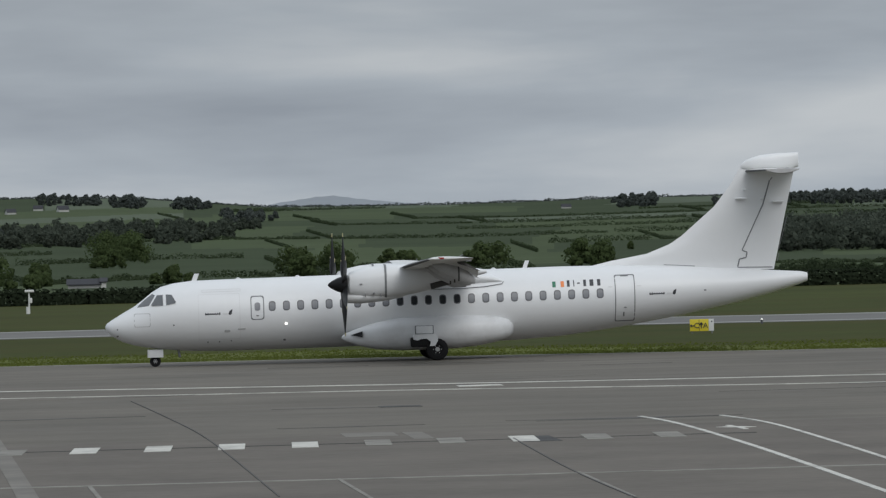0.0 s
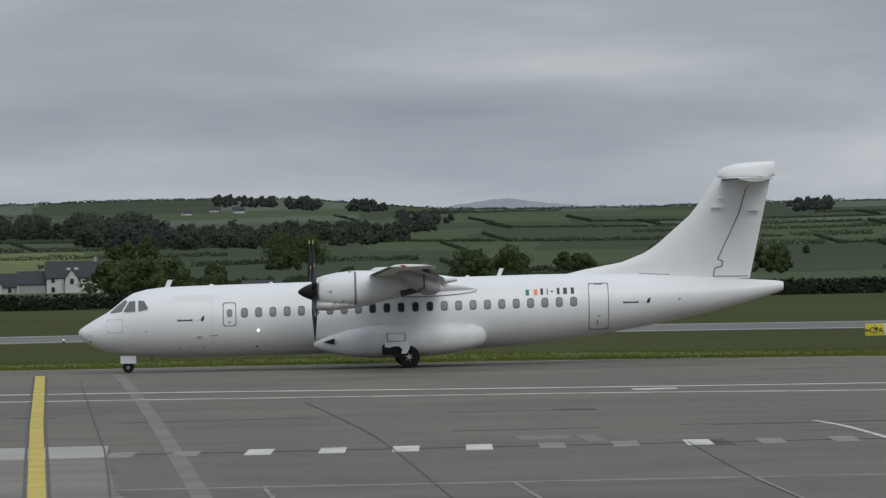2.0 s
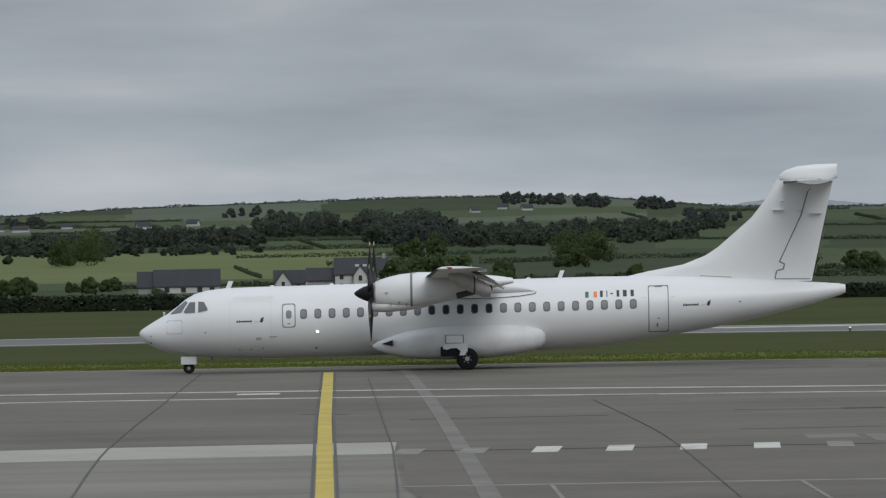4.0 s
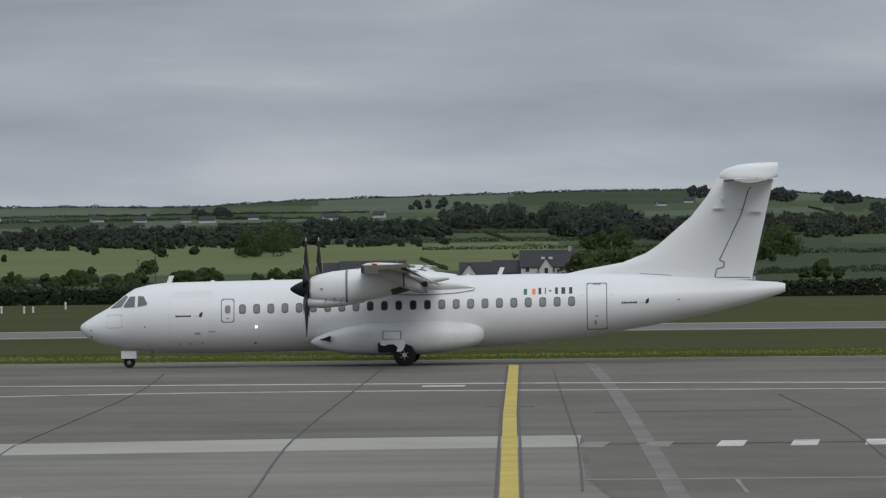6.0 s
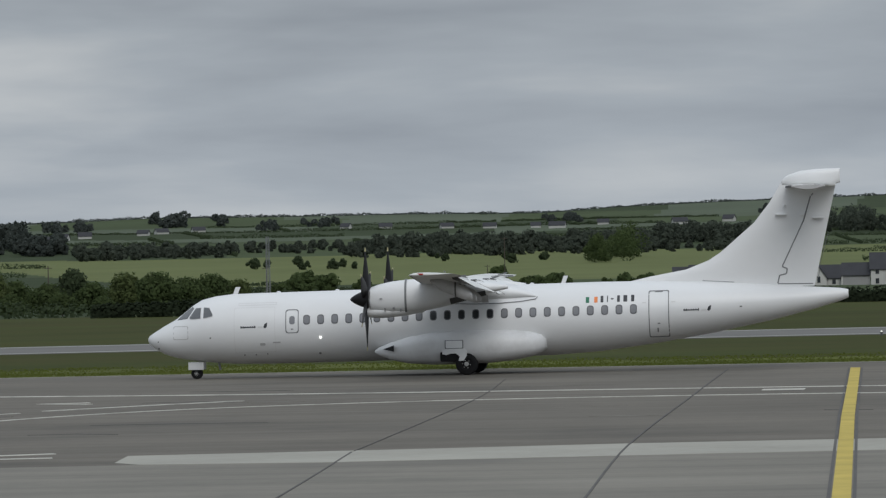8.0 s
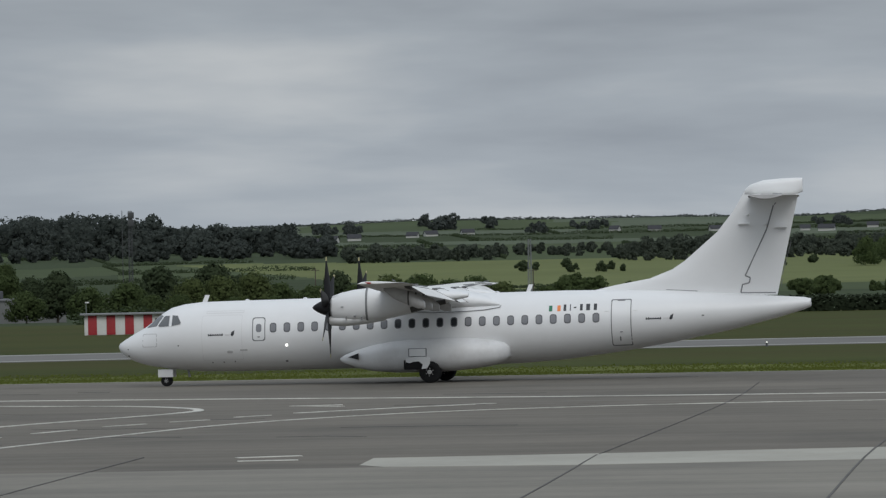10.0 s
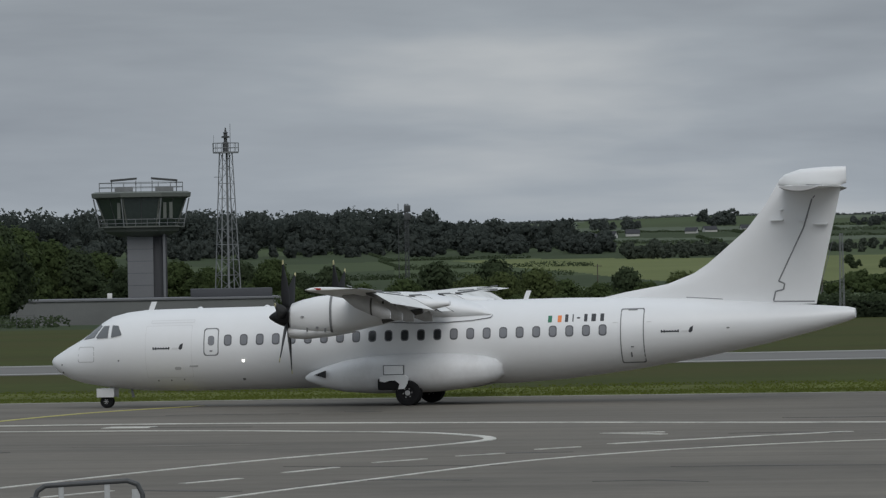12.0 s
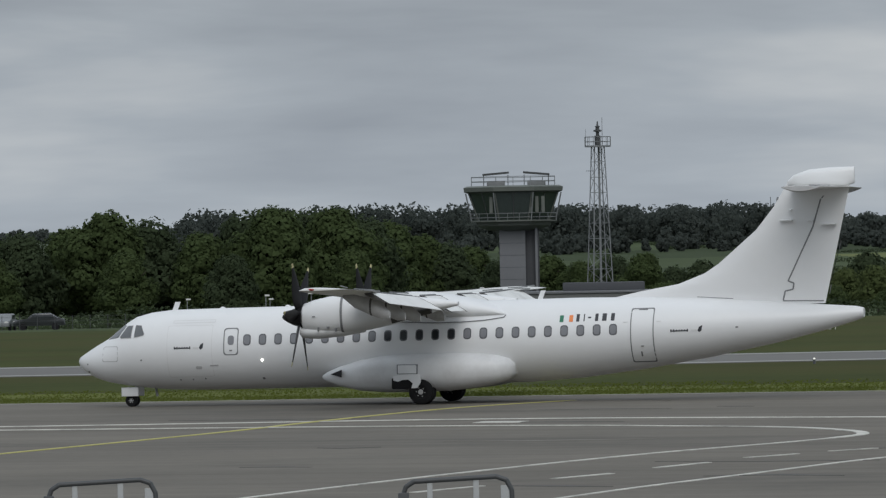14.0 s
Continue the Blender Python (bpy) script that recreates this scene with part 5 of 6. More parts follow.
oak2 = build_tree(LEAF_DARK, 9.0, 4.4, 16000, 0.225, 8, "tall dark green deciduous tree in full leaf")
bush = build_tree(LEAF_LIGHT, 4.2, 2.6, 4600, 0.165, 12, "rounded light green bushy tree")
bush2 = build_tree(LEAF_MID, 3.6, 2.6, 4600, 0.165, 15, "rounded mid green bushy tree")
fir = build_tree(LEAF_DARK, 4.6, 2.3, 5000, 0.18, 21, "upright dark green bushy tree")
fir_tall = build_tree(LEAF_FIR, 9.5, 2.2, 7000, 0.17, 22, "tall ragged dark conifer", True)
may = build_tree(BLOSSOM, 3.2, 1.9, 4500, 0.12, 31, "hawthorn covered in whitish blossom")
for proto, az_, r_, o_ in ((oak, 17.78, 560, VIEW_B), (oak2, 16.45, 565, VIEW_B), (bush, 10.30, 560, VIEW_A), (bush2, 8.1, 600, VIEW_A), (fir, 10.12, 600, VIEW_A), (fir_tall, 14.75, 700, VIEW_B), (may, 11.75, 640, VIEW_B)):
    x_, y_ = spot(az_, r_, o_)
    proto.matrix_basis = pose(x_, y_, ground_z(x_, y_))
    if proto in (oak, oak2):
        proto.scale = (1.17, 1.17, 1.17)
for az_, r_, s_, t_ in ((19.6, 580, 0.9, oak2), (19.0, 575, 0.88, oak), (18.6, 555, 0.84, oak2), (18.15, 570, 0.88, oak), (17.4, 562, 0.95, oak2), (17.05, 575, 0.66, oak2), (16.85, 558, 0.80, oak), (16.15, 552, 1.0, oak), (15.9, 570, 1.02, oak2), (15.6, 560, 1.0, oak), (15.3, 565, 0.95, oak2),
                        (15.05, 655, 1.0, oak), (14.75, 660, 0.86, oak), (14.5, 660, 0.8, oak2), (14.25, 665, 0.74, oak), (20.2, 570, 0.9, oak), (21, 575, 0.95, oak2), (17.6, 540, 0.62, oak), (16.6, 540, 0.60, oak2), (18.9, 545, 0.6, oak), (15.4, 545, 0.62, oak), (14.0, 640, 0.60, oak2), (13.5, 645, 0.62, oak), (13.2, 640, 0.55, oak), (12.9, 650, 0.62, oak2),
                        (12.6, 640, 0.62, oak), (12.3, 650, 0.50, oak2)):
    plant(t_, az_, r_, VIEW_B, s_ * 1.17)
for az_, r_, s_ in ((14.6, 690, 0.98), (14.9, 710, 0.9), (15.02, 700, 1.0)):
    plant(fir_tall, az_, r_, VIEW_B, s_)
for az_, r_, s_, t_ in ((11.9, 620, 1.2, fir), (11.6, 610, 1.0, bush2), (11.2, 600, 1.1, bush2), (10.9, 610, 1.25, fir), (10.6, 590, 1.0, bush), (10.0, 580, 1.1, bush), (9.75, 600, 1.0, bush2), (9.45, 590, 0.9, bush2), (9.2, 600, 1.05, fir), (9.0, 580, 0.9, bush2), (8.7, 600, 1.0, bush), (8.4, 590, 1.15, bush2),
                        (7.85, 610, 1.1, bush2), (7.6, 620, 0.8, bush), (10.4, 610, 1.3, fir), (11.0, 560, 0.7, bush2), (10.7, 560, 0.7, bush2), (10.2, 545, 0.6, bush2), (9.8, 540, 0.6, bush2), (9.3, 545, 0.6, bush2), (8.9, 540, 0.5, bush2), (12.2, 600, 0.9, bush2)):
    plant(t_, az_, r_, VIEW_A, s_)
for az_, r_, s_ in ((11.5, 650, 0.9), (9.0, 640, 0.8)):
    plant(may, az_, r_, VIEW_B if az_ > 11 else VIEW_A, s_)
# scrub below the tall trees
stuff("scrub", [hedge_cards([on_ground(a, 520, VIEW_B) for a in np.arange(14.6, 21, 0.4)], 1.6, 5, 60, 0.17, 0.7), hedge_cards([on_ground(a, 505, VIEW_B) for a in np.arange(15.9, 21, 0.4)], 0.9, 4, 50, 0.15, 0.7),
                hedge_cards([on_ground(a, 480, VIEW_A) for a in np.arange(9.0, 11.8, 0.3)], 1.2, 4, 60, 0.16, 0.5)], LEAF_DARK, "dark scrub at the edge of the airfield", "scrub")

# ---- houses beyond the hedge ----
RENDER_W = material("white_render", (0.46, 0.46, 0.44), 0.8, vary=0.08, scale=0.4, fine=4)
RENDER_G = material("grey_render", (0.26, 0.26, 0.255), 0.85, vary=0.1, scale=0.3, fine=4)
SLATE = material("dark_slate_roof", (0.030, 0.031, 0.036), 0.8, vary=0.2, scale=0.5, fine=5, bump=0.3)
PANE = material("dark_window_pane", (0.03, 0.034, 0.04), 0.08, spec=0.7)


def gable_block(parent, x0, x1, y0, y1, h, ridge, along_x=True, wall_mat=RENDER_W, wall_name="wall"):
    """Walls with gables and a pitched roof."""
    bm = bmesh.new()
    if along_x:
        prof = [(y0, 0), (y1, 0), (y1, h), ((y0 + y1) / 2, ridge), (y0, h)]
        loft(bm, [[(x, p[0], p[1]) for p in prof] for x in (x0, x1)])
    else:
        prof = [(x0, 0), (x1, 0), (x1, h), ((x0 + x1) / 2, ridge), (x0, h)]
        loft(bm, [[(p[0], y, p[1]) for p in prof] for y in (y0, y1)])
    w = part(wall_name, bm, wall_mat, parent)
    bm = bmesh.new()
    o = 0.35
    if along_x:
        ym = (y0 + y1) / 2
        s = (ridge - h) / (ym - y0)
        prof = [(y0 - o, h - o * s + 0.1), (ym, ridge + 0.1), (y1 + o, h - o * s + 0.1), (y1 + o, h - o * s + 0.3), (ym, ridge + 0.32), (y0 - o, h - o * s + 0.3)]
        loft(bm, [[(x, p[0], p[1]) for p in prof] for x in (x0 - o, x1 + o)])
    else:
        xm = (x0 + x1) / 2
        s = (ridge - h) / (xm - x0)
        prof = [(x0 - o, h - o * s + 0.1), (xm, ridge + 0.1), (x1 + o, h - o * s + 0.1), (x1 + o, h - o * s + 0.3), (xm, ridge + 0.32), (x0 - o, h - o * s + 0.3)]
        loft(bm, [[(p[0], y, p[1]) for p in prof] for y in (y0 - o, y1 + o)])
    part("roof", bm, SLATE, parent, smooth=20)
    return w


def house_window(parent, x, y, z, w=0.9, h=1.3):
    f = part("window", box(bmesh.new(), x - w / 2 - 0.08, x + w / 2 + 0.08, y - 0.05, y + 0.1, z - h / 2 - 0.08, z + h / 2 + 0.08, 0.02), RENDER_W, parent)
    part("pane", box(bmesh.new(), x - w / 2, x + w / 2, y - 0.08, y - 0.02, z - h / 2, z + h / 2), PANE, f)


def house_at(label, az, r, turn=0):
    x, y = spot(az, r)
    return thing("house", label, "house", pose(x, y, ground_z(x, y) - 0.7, 0, 0, az + turn))


h1 = house_at("white two-storey farmhouse with a dark slate roof and front gable", 1.33, 1480)
gable_block(h1, -5.0, 8.2, 0, 8, 4.6, 8.4)
gable_block(h1, -0.4, 3.0, -1.6, 3, 4.2, 6.6, False)
gable_block(h1, -12, -5.2, 1, 7, 3.2, 6.0, wall_mat=RENDER_G)
for xx in (-3.4, 5.0, 7.0):
    house_window(h1, xx, 0, 4.0)
    house_window(h1, xx, 0, 1.6)
house_window(h1, 1.3, -1.6, 3.6)
for xx in (0.5, 2.4):
    part("skylight", box(bmesh.new(), xx - 0.5, xx + 0.5, 1.6, 2.4, 6.1, 7.0, 0.03), RENDER_W, h1)
part("chimney", box(bmesh.new(), 6.8, 7.6, 3.6, 4.4, 7.8, 9.6, 0.03), RENDER_G, h1)
h2 = house_at("white cottage with twin gables and dark roof", 1.88, 1500)
gable_block(h2, -6.0, 6.0, 0, 6, 2.6, 5.6)
gable_block(h2, -5.8, -1.8, -1.5, 3, 2.6, 5.4, False)
gable_block(h2, 1.8, 5.8, -1.5, 3, 2.6, 5.4, False)
for xx in (-3.8, 3.8):
    house_window(h2, xx, -1.5, 2.2, 0.8, 1.6)
house_window(h2, 0, 0, 1.6, 0.9, 1.2)
h3 = house_at("long white bungalow with a dark slate roof", 2.95, 1450)
gable_block(h3, -8, 7.8, 0, 7, 2.5, 6.2)
gable_block(h3, -12, -7.6, 1, 7, 2.4, 5.8, wall_mat=RENDER_G)
for xx in (-5, -1, 3, 6):
    house_window(h3, xx, 0, 1.5, 1.2, 1.2)
h4 = house_at("white house with dark roof among trees", 0.45, 1600)
gable_block(h4, -4, 4, 0, 7, 3.0, 6.0, False)
h5 = house_at("low stone farm building with a dark roof", -0.55, 1400)
gable_block(h5, -4.4, 3.2, 0, 6, 1.5, 2.6, wall_mat=RENDER_G)
gable_block(h5, 3.4, 4.6, 0, 5, 2.0, 2.8)
for a_, r_, w_, h_ in ((9.33, 3550, 7, 4), (9.1, 3600, 8, 4), (9.45, 3500, 5, 3.5), (3.35, 3600, 9, 4), (4.55, 3650, 10, 4), (4.75, 3700, 6, 3.5), (5.2, 3700, 8, 3.5), (4.1, 3700, 7, 3.5), (3.0, 3300, 6, 4), (2.9, 3650, 7, 4), (2.1, 3350, 6, 4), (2.55, 3350, 6, 4), (-0.35, 3900, 7, 4), (-0.1, 3950, 6, 3.5), (0.15, 3850, 6, 3.5), (-5.2, 3950, 6, 3),
                        (8.35, 3700, 8, 3.5), (8.55, 3650, 7, 3.5), (8.0, 3750, 8, 3.5), (5.6, 3720, 8, 3.5), (6.2, 3750, 8, 3.5), (6.6, 3780, 6, 3.5), (9.9, 3500, 7, 4), (1.9, 3400, 5, 3.5)):
    hh = house_at("small distant white farmhouse with grey roof", a_, r_, (a_ * 311) % 50 - 25)
    hh["group"] = "distant farmhouses"
    gable_block(hh, -w_ / 2, w_ / 2, 0, 5, h_ * 0.6, h_ * 1.15)
# the far blue-grey mountain: a backdrop sheet, haze put into its base colour
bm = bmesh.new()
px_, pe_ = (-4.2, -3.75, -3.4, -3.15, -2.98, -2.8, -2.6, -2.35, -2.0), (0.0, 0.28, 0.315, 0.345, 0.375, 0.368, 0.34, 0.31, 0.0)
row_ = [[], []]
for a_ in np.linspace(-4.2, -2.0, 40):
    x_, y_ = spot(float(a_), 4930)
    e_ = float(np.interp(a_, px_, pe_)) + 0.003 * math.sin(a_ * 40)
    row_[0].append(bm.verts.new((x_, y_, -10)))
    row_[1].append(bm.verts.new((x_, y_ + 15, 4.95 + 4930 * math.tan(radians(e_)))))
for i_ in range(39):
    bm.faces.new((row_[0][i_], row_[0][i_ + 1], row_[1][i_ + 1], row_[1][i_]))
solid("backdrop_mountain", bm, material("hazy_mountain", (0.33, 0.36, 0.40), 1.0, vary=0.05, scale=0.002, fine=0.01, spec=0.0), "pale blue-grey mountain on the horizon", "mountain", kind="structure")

# ---- airfield buildings and equipment ----
TOWER_WALL = material("grey_tower_cladding", (0.150, 0.155, 0.165), 0.7, vary=0.10, scale=0.4, fine=4, dirt=(0.14, 0.14, 0.145, 0.4))
TOWER_DARK = material("dark_tower_cladding", (0.055, 0.058, 0.065), 0.7, vary=0.12, scale=0.4, fine=4)
CAB_TRIM = material("pale_cab_trim", (0.105, 0.115, 0.102), 0.6, vary=0.10, scale=0.6, fine=5)
CAB_GLASS = material("green_tinted_cab_glass", (0.030, 0.042, 0.036), 0.10, spec=0.6, vary=0.2)
GALV = material("galvanised_steel", (0.20, 0.21, 0.215), 0.6, 0.3, vary=0.15, scale=1, fine=8)
DARK_STEEL = material("dark_painted_steel", (0.05, 0.053, 0.055), 0.5, vary=0.15)
BLOCK = material("grey_block_wall", (0.13, 0.135, 0.132), 0.85, vary=0.12, scale=0.25, fine=3, dirt=(0.11, 0.115, 0.11, 0.5))
SHED_RED = material("red_board_paint", (0.30, 0.022, 0.028), 0.6, vary=0.2, scale=1, fine=8)
SHED_WHITE = material("white_board_paint", (0.58, 0.58, 0.56), 0.65, vary=0.12, scale=1, fine=8)
SIGN_YELLOW = material("yellow_sign_face", (0.62, 0.50, 0.03), 0.5, vary=0.06)
LENS = glowing("edge_light_lens", (0.9, 0.88, 0.8), 0.5)
BEACON = material("orange_beacon_lens", (0.75, 0.20, 0.02), 0.3, vary=0.1)
POST_WHITE = material("white_post_paint", (0.62, 0.62, 0.60), 0.6, vary=0.1)
CAR_PAINT = material("dark_car_paint", (0.03, 0.032, 0.036), 0.25, spec=0.7, vary=0.1)


def octagon(r, z, n=8, rot=22.5, sx=1.0):
    return [(r * math.cos(radians(rot + 360 * k / n)) * sx, r * math.sin(radians(rot + 360 * k / n)), z) for k in range(n)]


def build_tower():
    x, y = spot(13.845, 620, VIEW_B)
    g = ground_z(x, y)
    tw = thing("control_tower", "grey airport control tower with outward-leaning glass cab", "control tower", pose(x, y, -0.1, 0, 0, 13.8))
    tw.scale = (1.06, 1.06, 1.05)
    # shaft: a pale face with a darker recessed stair bay
    part("shaft", box(bmesh.new(), -1.45, 1.10, -2.0, 2.0, g - 0.5, 7.6, 0.05), TOWER_WALL, tw)
    part("stair_bay", box(bmesh.new(), 1.10, 2.45, -1.3, 2.0, g - 0.5, 7.6, 0.04), TOWER_DARK, tw)
    part("corner_fin", box(bmesh.new(), 2.05, 2.3, -2.0, -1.3, g - 0.5, 7.6, 0.03), TOWER_WALL, tw)
    for k in range(7):
        part("cladding_joint", box(bmesh.new(), -1.47, 1.12, -2.015, -1.99, g + 0.4 + k * 1.2, g + 0.43 + k * 1.2), TOWER_DARK, tw)
    # gallery and skirt
    bm = bmesh.new()
    loft(bm, [octagon(2.2, 7.2), octagon(3.5, 7.55), octagon(3.95, 7.75), octagon(4.05, 8.25), octagon(3.9, 8.3)])
    part("cab_skirt", bm, CAB_TRIM, tw, "stained pale concrete skirt under the cab", 20)
    bm = bmesh.new()
    ring = octagon(4.55, 8.95)
    for k in range(8):
        a, b = ring[k], ring[(k + 1) % 8]
        for dz in (0.0, -0.4):
            tube(bm, (a[0], a[1], a[2] + dz), (b[0], b[1], b[2] + dz), 0.03, seg=6)
        for u in (0, 0.33, 0.66):
            px, py = a[0] + (b[0] - a[0]) * u, a[1] + (b[1] - a[1]) * u
            tube(bm, (px, py, 8.2), (px, py, 8.95), 0.025, seg=6)
    part("gallery_rail", bm, GALV, tw)
    part("gallery_floor", loft(bmesh.new(), [octagon(4.6, 8.14), octagon(4.6, 8.24)]), CAB_TRIM, tw, smooth=20)
    # glass panes leaning outwards, mullions between
    lo, hi = octagon(3.75, 8.3), octagon(4.75, 11.0)
    for k in range(8):
        a, b, c, d = Vector(lo[k]), Vector(lo[(k + 1) % 8]), Vector(hi[(k + 1) % 8]), Vector(hi[k])
        for u0, u1 in ((0, 0.5), (0.5, 1)):
            bm = bmesh.new()
            q = [a.lerp(b, u0), a.lerp(b, u1), d.lerp(c, u1), d.lerp(c, u0)]
            inn = [p * 0.985 + Vector((0, 0, p.z * 0.015)) for p in q]
            loft(bm, [q, inn])
            part("cab_pane", bm, CAB_GLASS, tw)
            bm = bmesh.new()
            tube(bm, q[0] * 1.004, q[3] * 1.004, 0.09 if u0 == 0 else 0.05, seg=6)
            part("mullion", bm, CAB_TRIM if u0 == 0 else DARK_STEEL, tw)
        bm = bmesh.new()
        tube(bm, Vector(lo[k]) + Vector((lo[k][0], lo[k][1], 0)).normalized() * 0.75, Vector(hi[k]) + Vector((hi[k][0], hi[k][1], 0)).normalized() * 0.35, 0.06, seg=6)
        part("outer_strut", bm, GALV, tw)
    # consoles and blinds behind the glass
    part("console", loft(bmesh.new(), [octagon(3.2, 8.3), octagon(3.3, 9.0)]), DARK_STEEL, tw, smooth=20)
    for xx in (-2.2, 1.7, 2.3, 2.9):
        part("blind", box(bmesh.new(), xx - 0.16, xx + 0.16, -3.95, -3.9, 9.0, 10.6), CAB_TRIM, tw)
    part("cab_roof", loft(bmesh.new(), [octagon(4.8, 11.0), octagon(5.25, 11.15), octagon(5.3, 11.55), octagon(4.9, 11.7)]), CAB_TRIM, tw, "pale overhanging cab roof", 20)
    bm = bmesh.new()
    for z in (12.15, 12.6):
        ring = octagon(4.45, z)
        for k in range(8):
            tube(bm, ring[k], ring[(k + 1) % 8], 0.03, seg=6)
    for k in range(8):
        a, b = octagon(4.45, 11.65)[k], octagon(4.45, 11.65)[(k + 1) % 8]
        for u in (0, 0.5):
            px, py = a[0] + (b[0] - a[0]) * u, a[1] + (b[1] - a[1]) * u
            tube(bm, (px, py, 11.65), (px, py, 12.6), 0.03, seg=6)
    part("roof_rail", bm, GALV, tw)
    for cx, s in ((-1.7, -1), (2.3, 1)):
        bm = bmesh.new()
        loft(bm, [[(cx - 1.3, yy, 12.75 if s < 0 else 12.95), (cx + 1.3, yy, 12.95 if s < 0 else 12.70), (cx + 1.3, yy, 13.12 if s < 0 else 12.88), (cx - 1.3, yy, 12.93 if s < 0 else 13.13)] for yy in (-1.4, 1.4)])
        for xx in (-1.2, 1.2):
            for yy in (-1.3, 1.3):
                tube(bm, (cx + xx, yy, 11.65), (cx + xx, yy, 12.8), 0.04, seg=6)
        part("roof_canopy", bm, DARK_STEEL, tw, "dark flat canopy on the roof", 20)
        part("roof_unit", box(bmesh.new(), cx - 0.9, cx + 0.9, -0.8, 0.8, 11.65, 12.2, 0.05), GALV, tw)


build_tower()


def lattice_mast(label, az, r, origin, base, top, w0, w1, n, bar, mat):
    x, y = spot(az, r, origin)
    mast = thing("lattice_mast", label, "mast", pose(x, y, 0, 0, 0, az + 18))
    bm = bmesh.new()
    corner = ((-1, -1), (1, -1), (1, 1), (-1, 1))

    def at(u, c):
        w = w0 + (w1 - w0) * u
        return (c[0] * w, c[1] * w, base + (top - base) * u)
    for c in corner:
        leg = bmesh.new()
        tube(leg, at(0, c), at(1, c), bar, seg=6)
        part("leg", leg, mat, mast)
    bm = bmesh.new()
    for k in range(n):
        for i in range(4):
            a, b = corner[i], corner[(i + 1) % 4]
            if k % 2:
                a, b = b, a
            tube(bm, at(k / n, a), at((k + 1) / n, b), bar * 0.42, seg=5)
            tube(bm, at((k + 1) / n, corner[i]), at((k + 1) / n, corner[(i + 1) % 4]), bar * 0.5, seg=5)
    part("bracing", bm, mat, mast)
    return mast


gm = ground_z(*spot(13.02, 610, VIEW_B))
beacon_mast = lattice_mast("grey lattice beacon mast with a railed platform", 13.02, 610, VIEW_B, gm - 0.2, 15.6, 1.15, 0.52, 11, 0.06, GALV)
beacon_mast.location.z = 0.35
bm = bmesh.new()
tube(bm, (0.1, 0, gm), (0.1, 0, 15.6), 0.12, seg=8)
part("cable_riser", bm, GALV, beacon_mast)
part("platform", loft(bmesh.new(), [octagon(1.35, 15.55, 12), octagon(1.35, 15.7, 12)]), GALV, beacon_mast, smooth=20)
bm = bmesh.new()
for z_ in (16.1, 16.6):
    rg = octagon(1.35, z_, 12)
    for k_ in range(12):
        tube(bm, rg[k_], rg[(k_ + 1) % 12], 0.03, seg=5)
for p_ in octagon(1.35, 15.65, 12):
    tube(bm, p_, (p_[0], p_[1], 16.6), 0.03, seg=5)
part("platform_rail", bm, GALV, beacon_mast)
bm = bmesh.new()
spin_profile(bm, [(15.7, 0.32), (16.7, 0.32), (16.75, 0.18), (17.1, 0.18), (17.15, 0.42), (17.3, 0.42), (17.35, 0.2), (17.6, 0.2), (17.65, 0.3), (17.8, 0.1), (18.2, 0.06)], 'z', 14)
part("beacon_lamp", bm, DARK_STEEL, beacon_mast)
for n_, a_, b_, r_ in (("whip_aerial", (0.5, 0, 15.7), (0.5, 0, 18.6), 0.025), ("side_arm", (-1.3, 0, 13.1), (-0.5, 0, 13.1), 0.03), ("whip_aerial", (-1.3, 0, 15.7), (-1.3, 0, 17.4), 0.015)):
    bm = bmesh.new()
    tube(bm, a_, b_, r_, seg=5)
    part(n_, bm, DARK_STEEL, beacon_mast)
gm2 = ground_z(*spot(11.32, 900, VIEW_B))
phone_mast = lattice_mast("slim grey lattice telephone mast", 11.28, 900, VIEW_B, gm2 - 0.3, 12.9, 0.28, 0.22, 22, 0.05, DARK_STEEL)
for z_ in (11.0, 12.2):
    part("panel_aerial", box(bmesh.new(), -0.5, 0.5, -0.5, -0.3, z_ - 0.5, z_ + 0.5, 0.05), DARK_STEEL, phone_mast)
x_, y_ = spot(11.36, 900, VIEW_B)
bm = bmesh.new()
tube(bm, (x_, y_, gm2 - 0.3), (x_, y_, 13.0), 0.07, 0.05, 8)
solid("slim_pole", bm, DARK_STEEL, "slim dark steel pole beside the mast", "pole")
for a_, r_, h_ in ((5.05, 1500, 14), (7.35, 1200, 7.5), (9.45, 1100, 8), (5.22, 1550, 7)):
    x_, y_ = spot(a_, r_)
    z_ = ground_z(x_, y_)
    bm = bmesh.new()
    tube(bm, (x_, y_, z_ - 0.3), (x_, y_, z_ + h_), 0.13, 0.09, 8)
    tube(bm, (x_ - 0.8, y_, z_ + h_ - 0.4), (x_ + 0.8, y_, z_ + h_ - 0.4), 0.06, seg=6)
    solid("utility_pole", bm, BARK, "tarred wooden utility pole in the fields", "pole", "utility poles")


field_mast = lattice_mast("slim lattice mast with a white equipment box beside the hedge", 7.30, 440, VIEW_A, -0.1, 6.0, 0.15, 0.09, 16, 0.022, GALV)
part("equipment_box", box(bmesh.new(), -0.1, 0.35, -0.45, -0.17, 0.40, 0.80, 0.03), POST_WHITE, field_mast, "white equipment box")


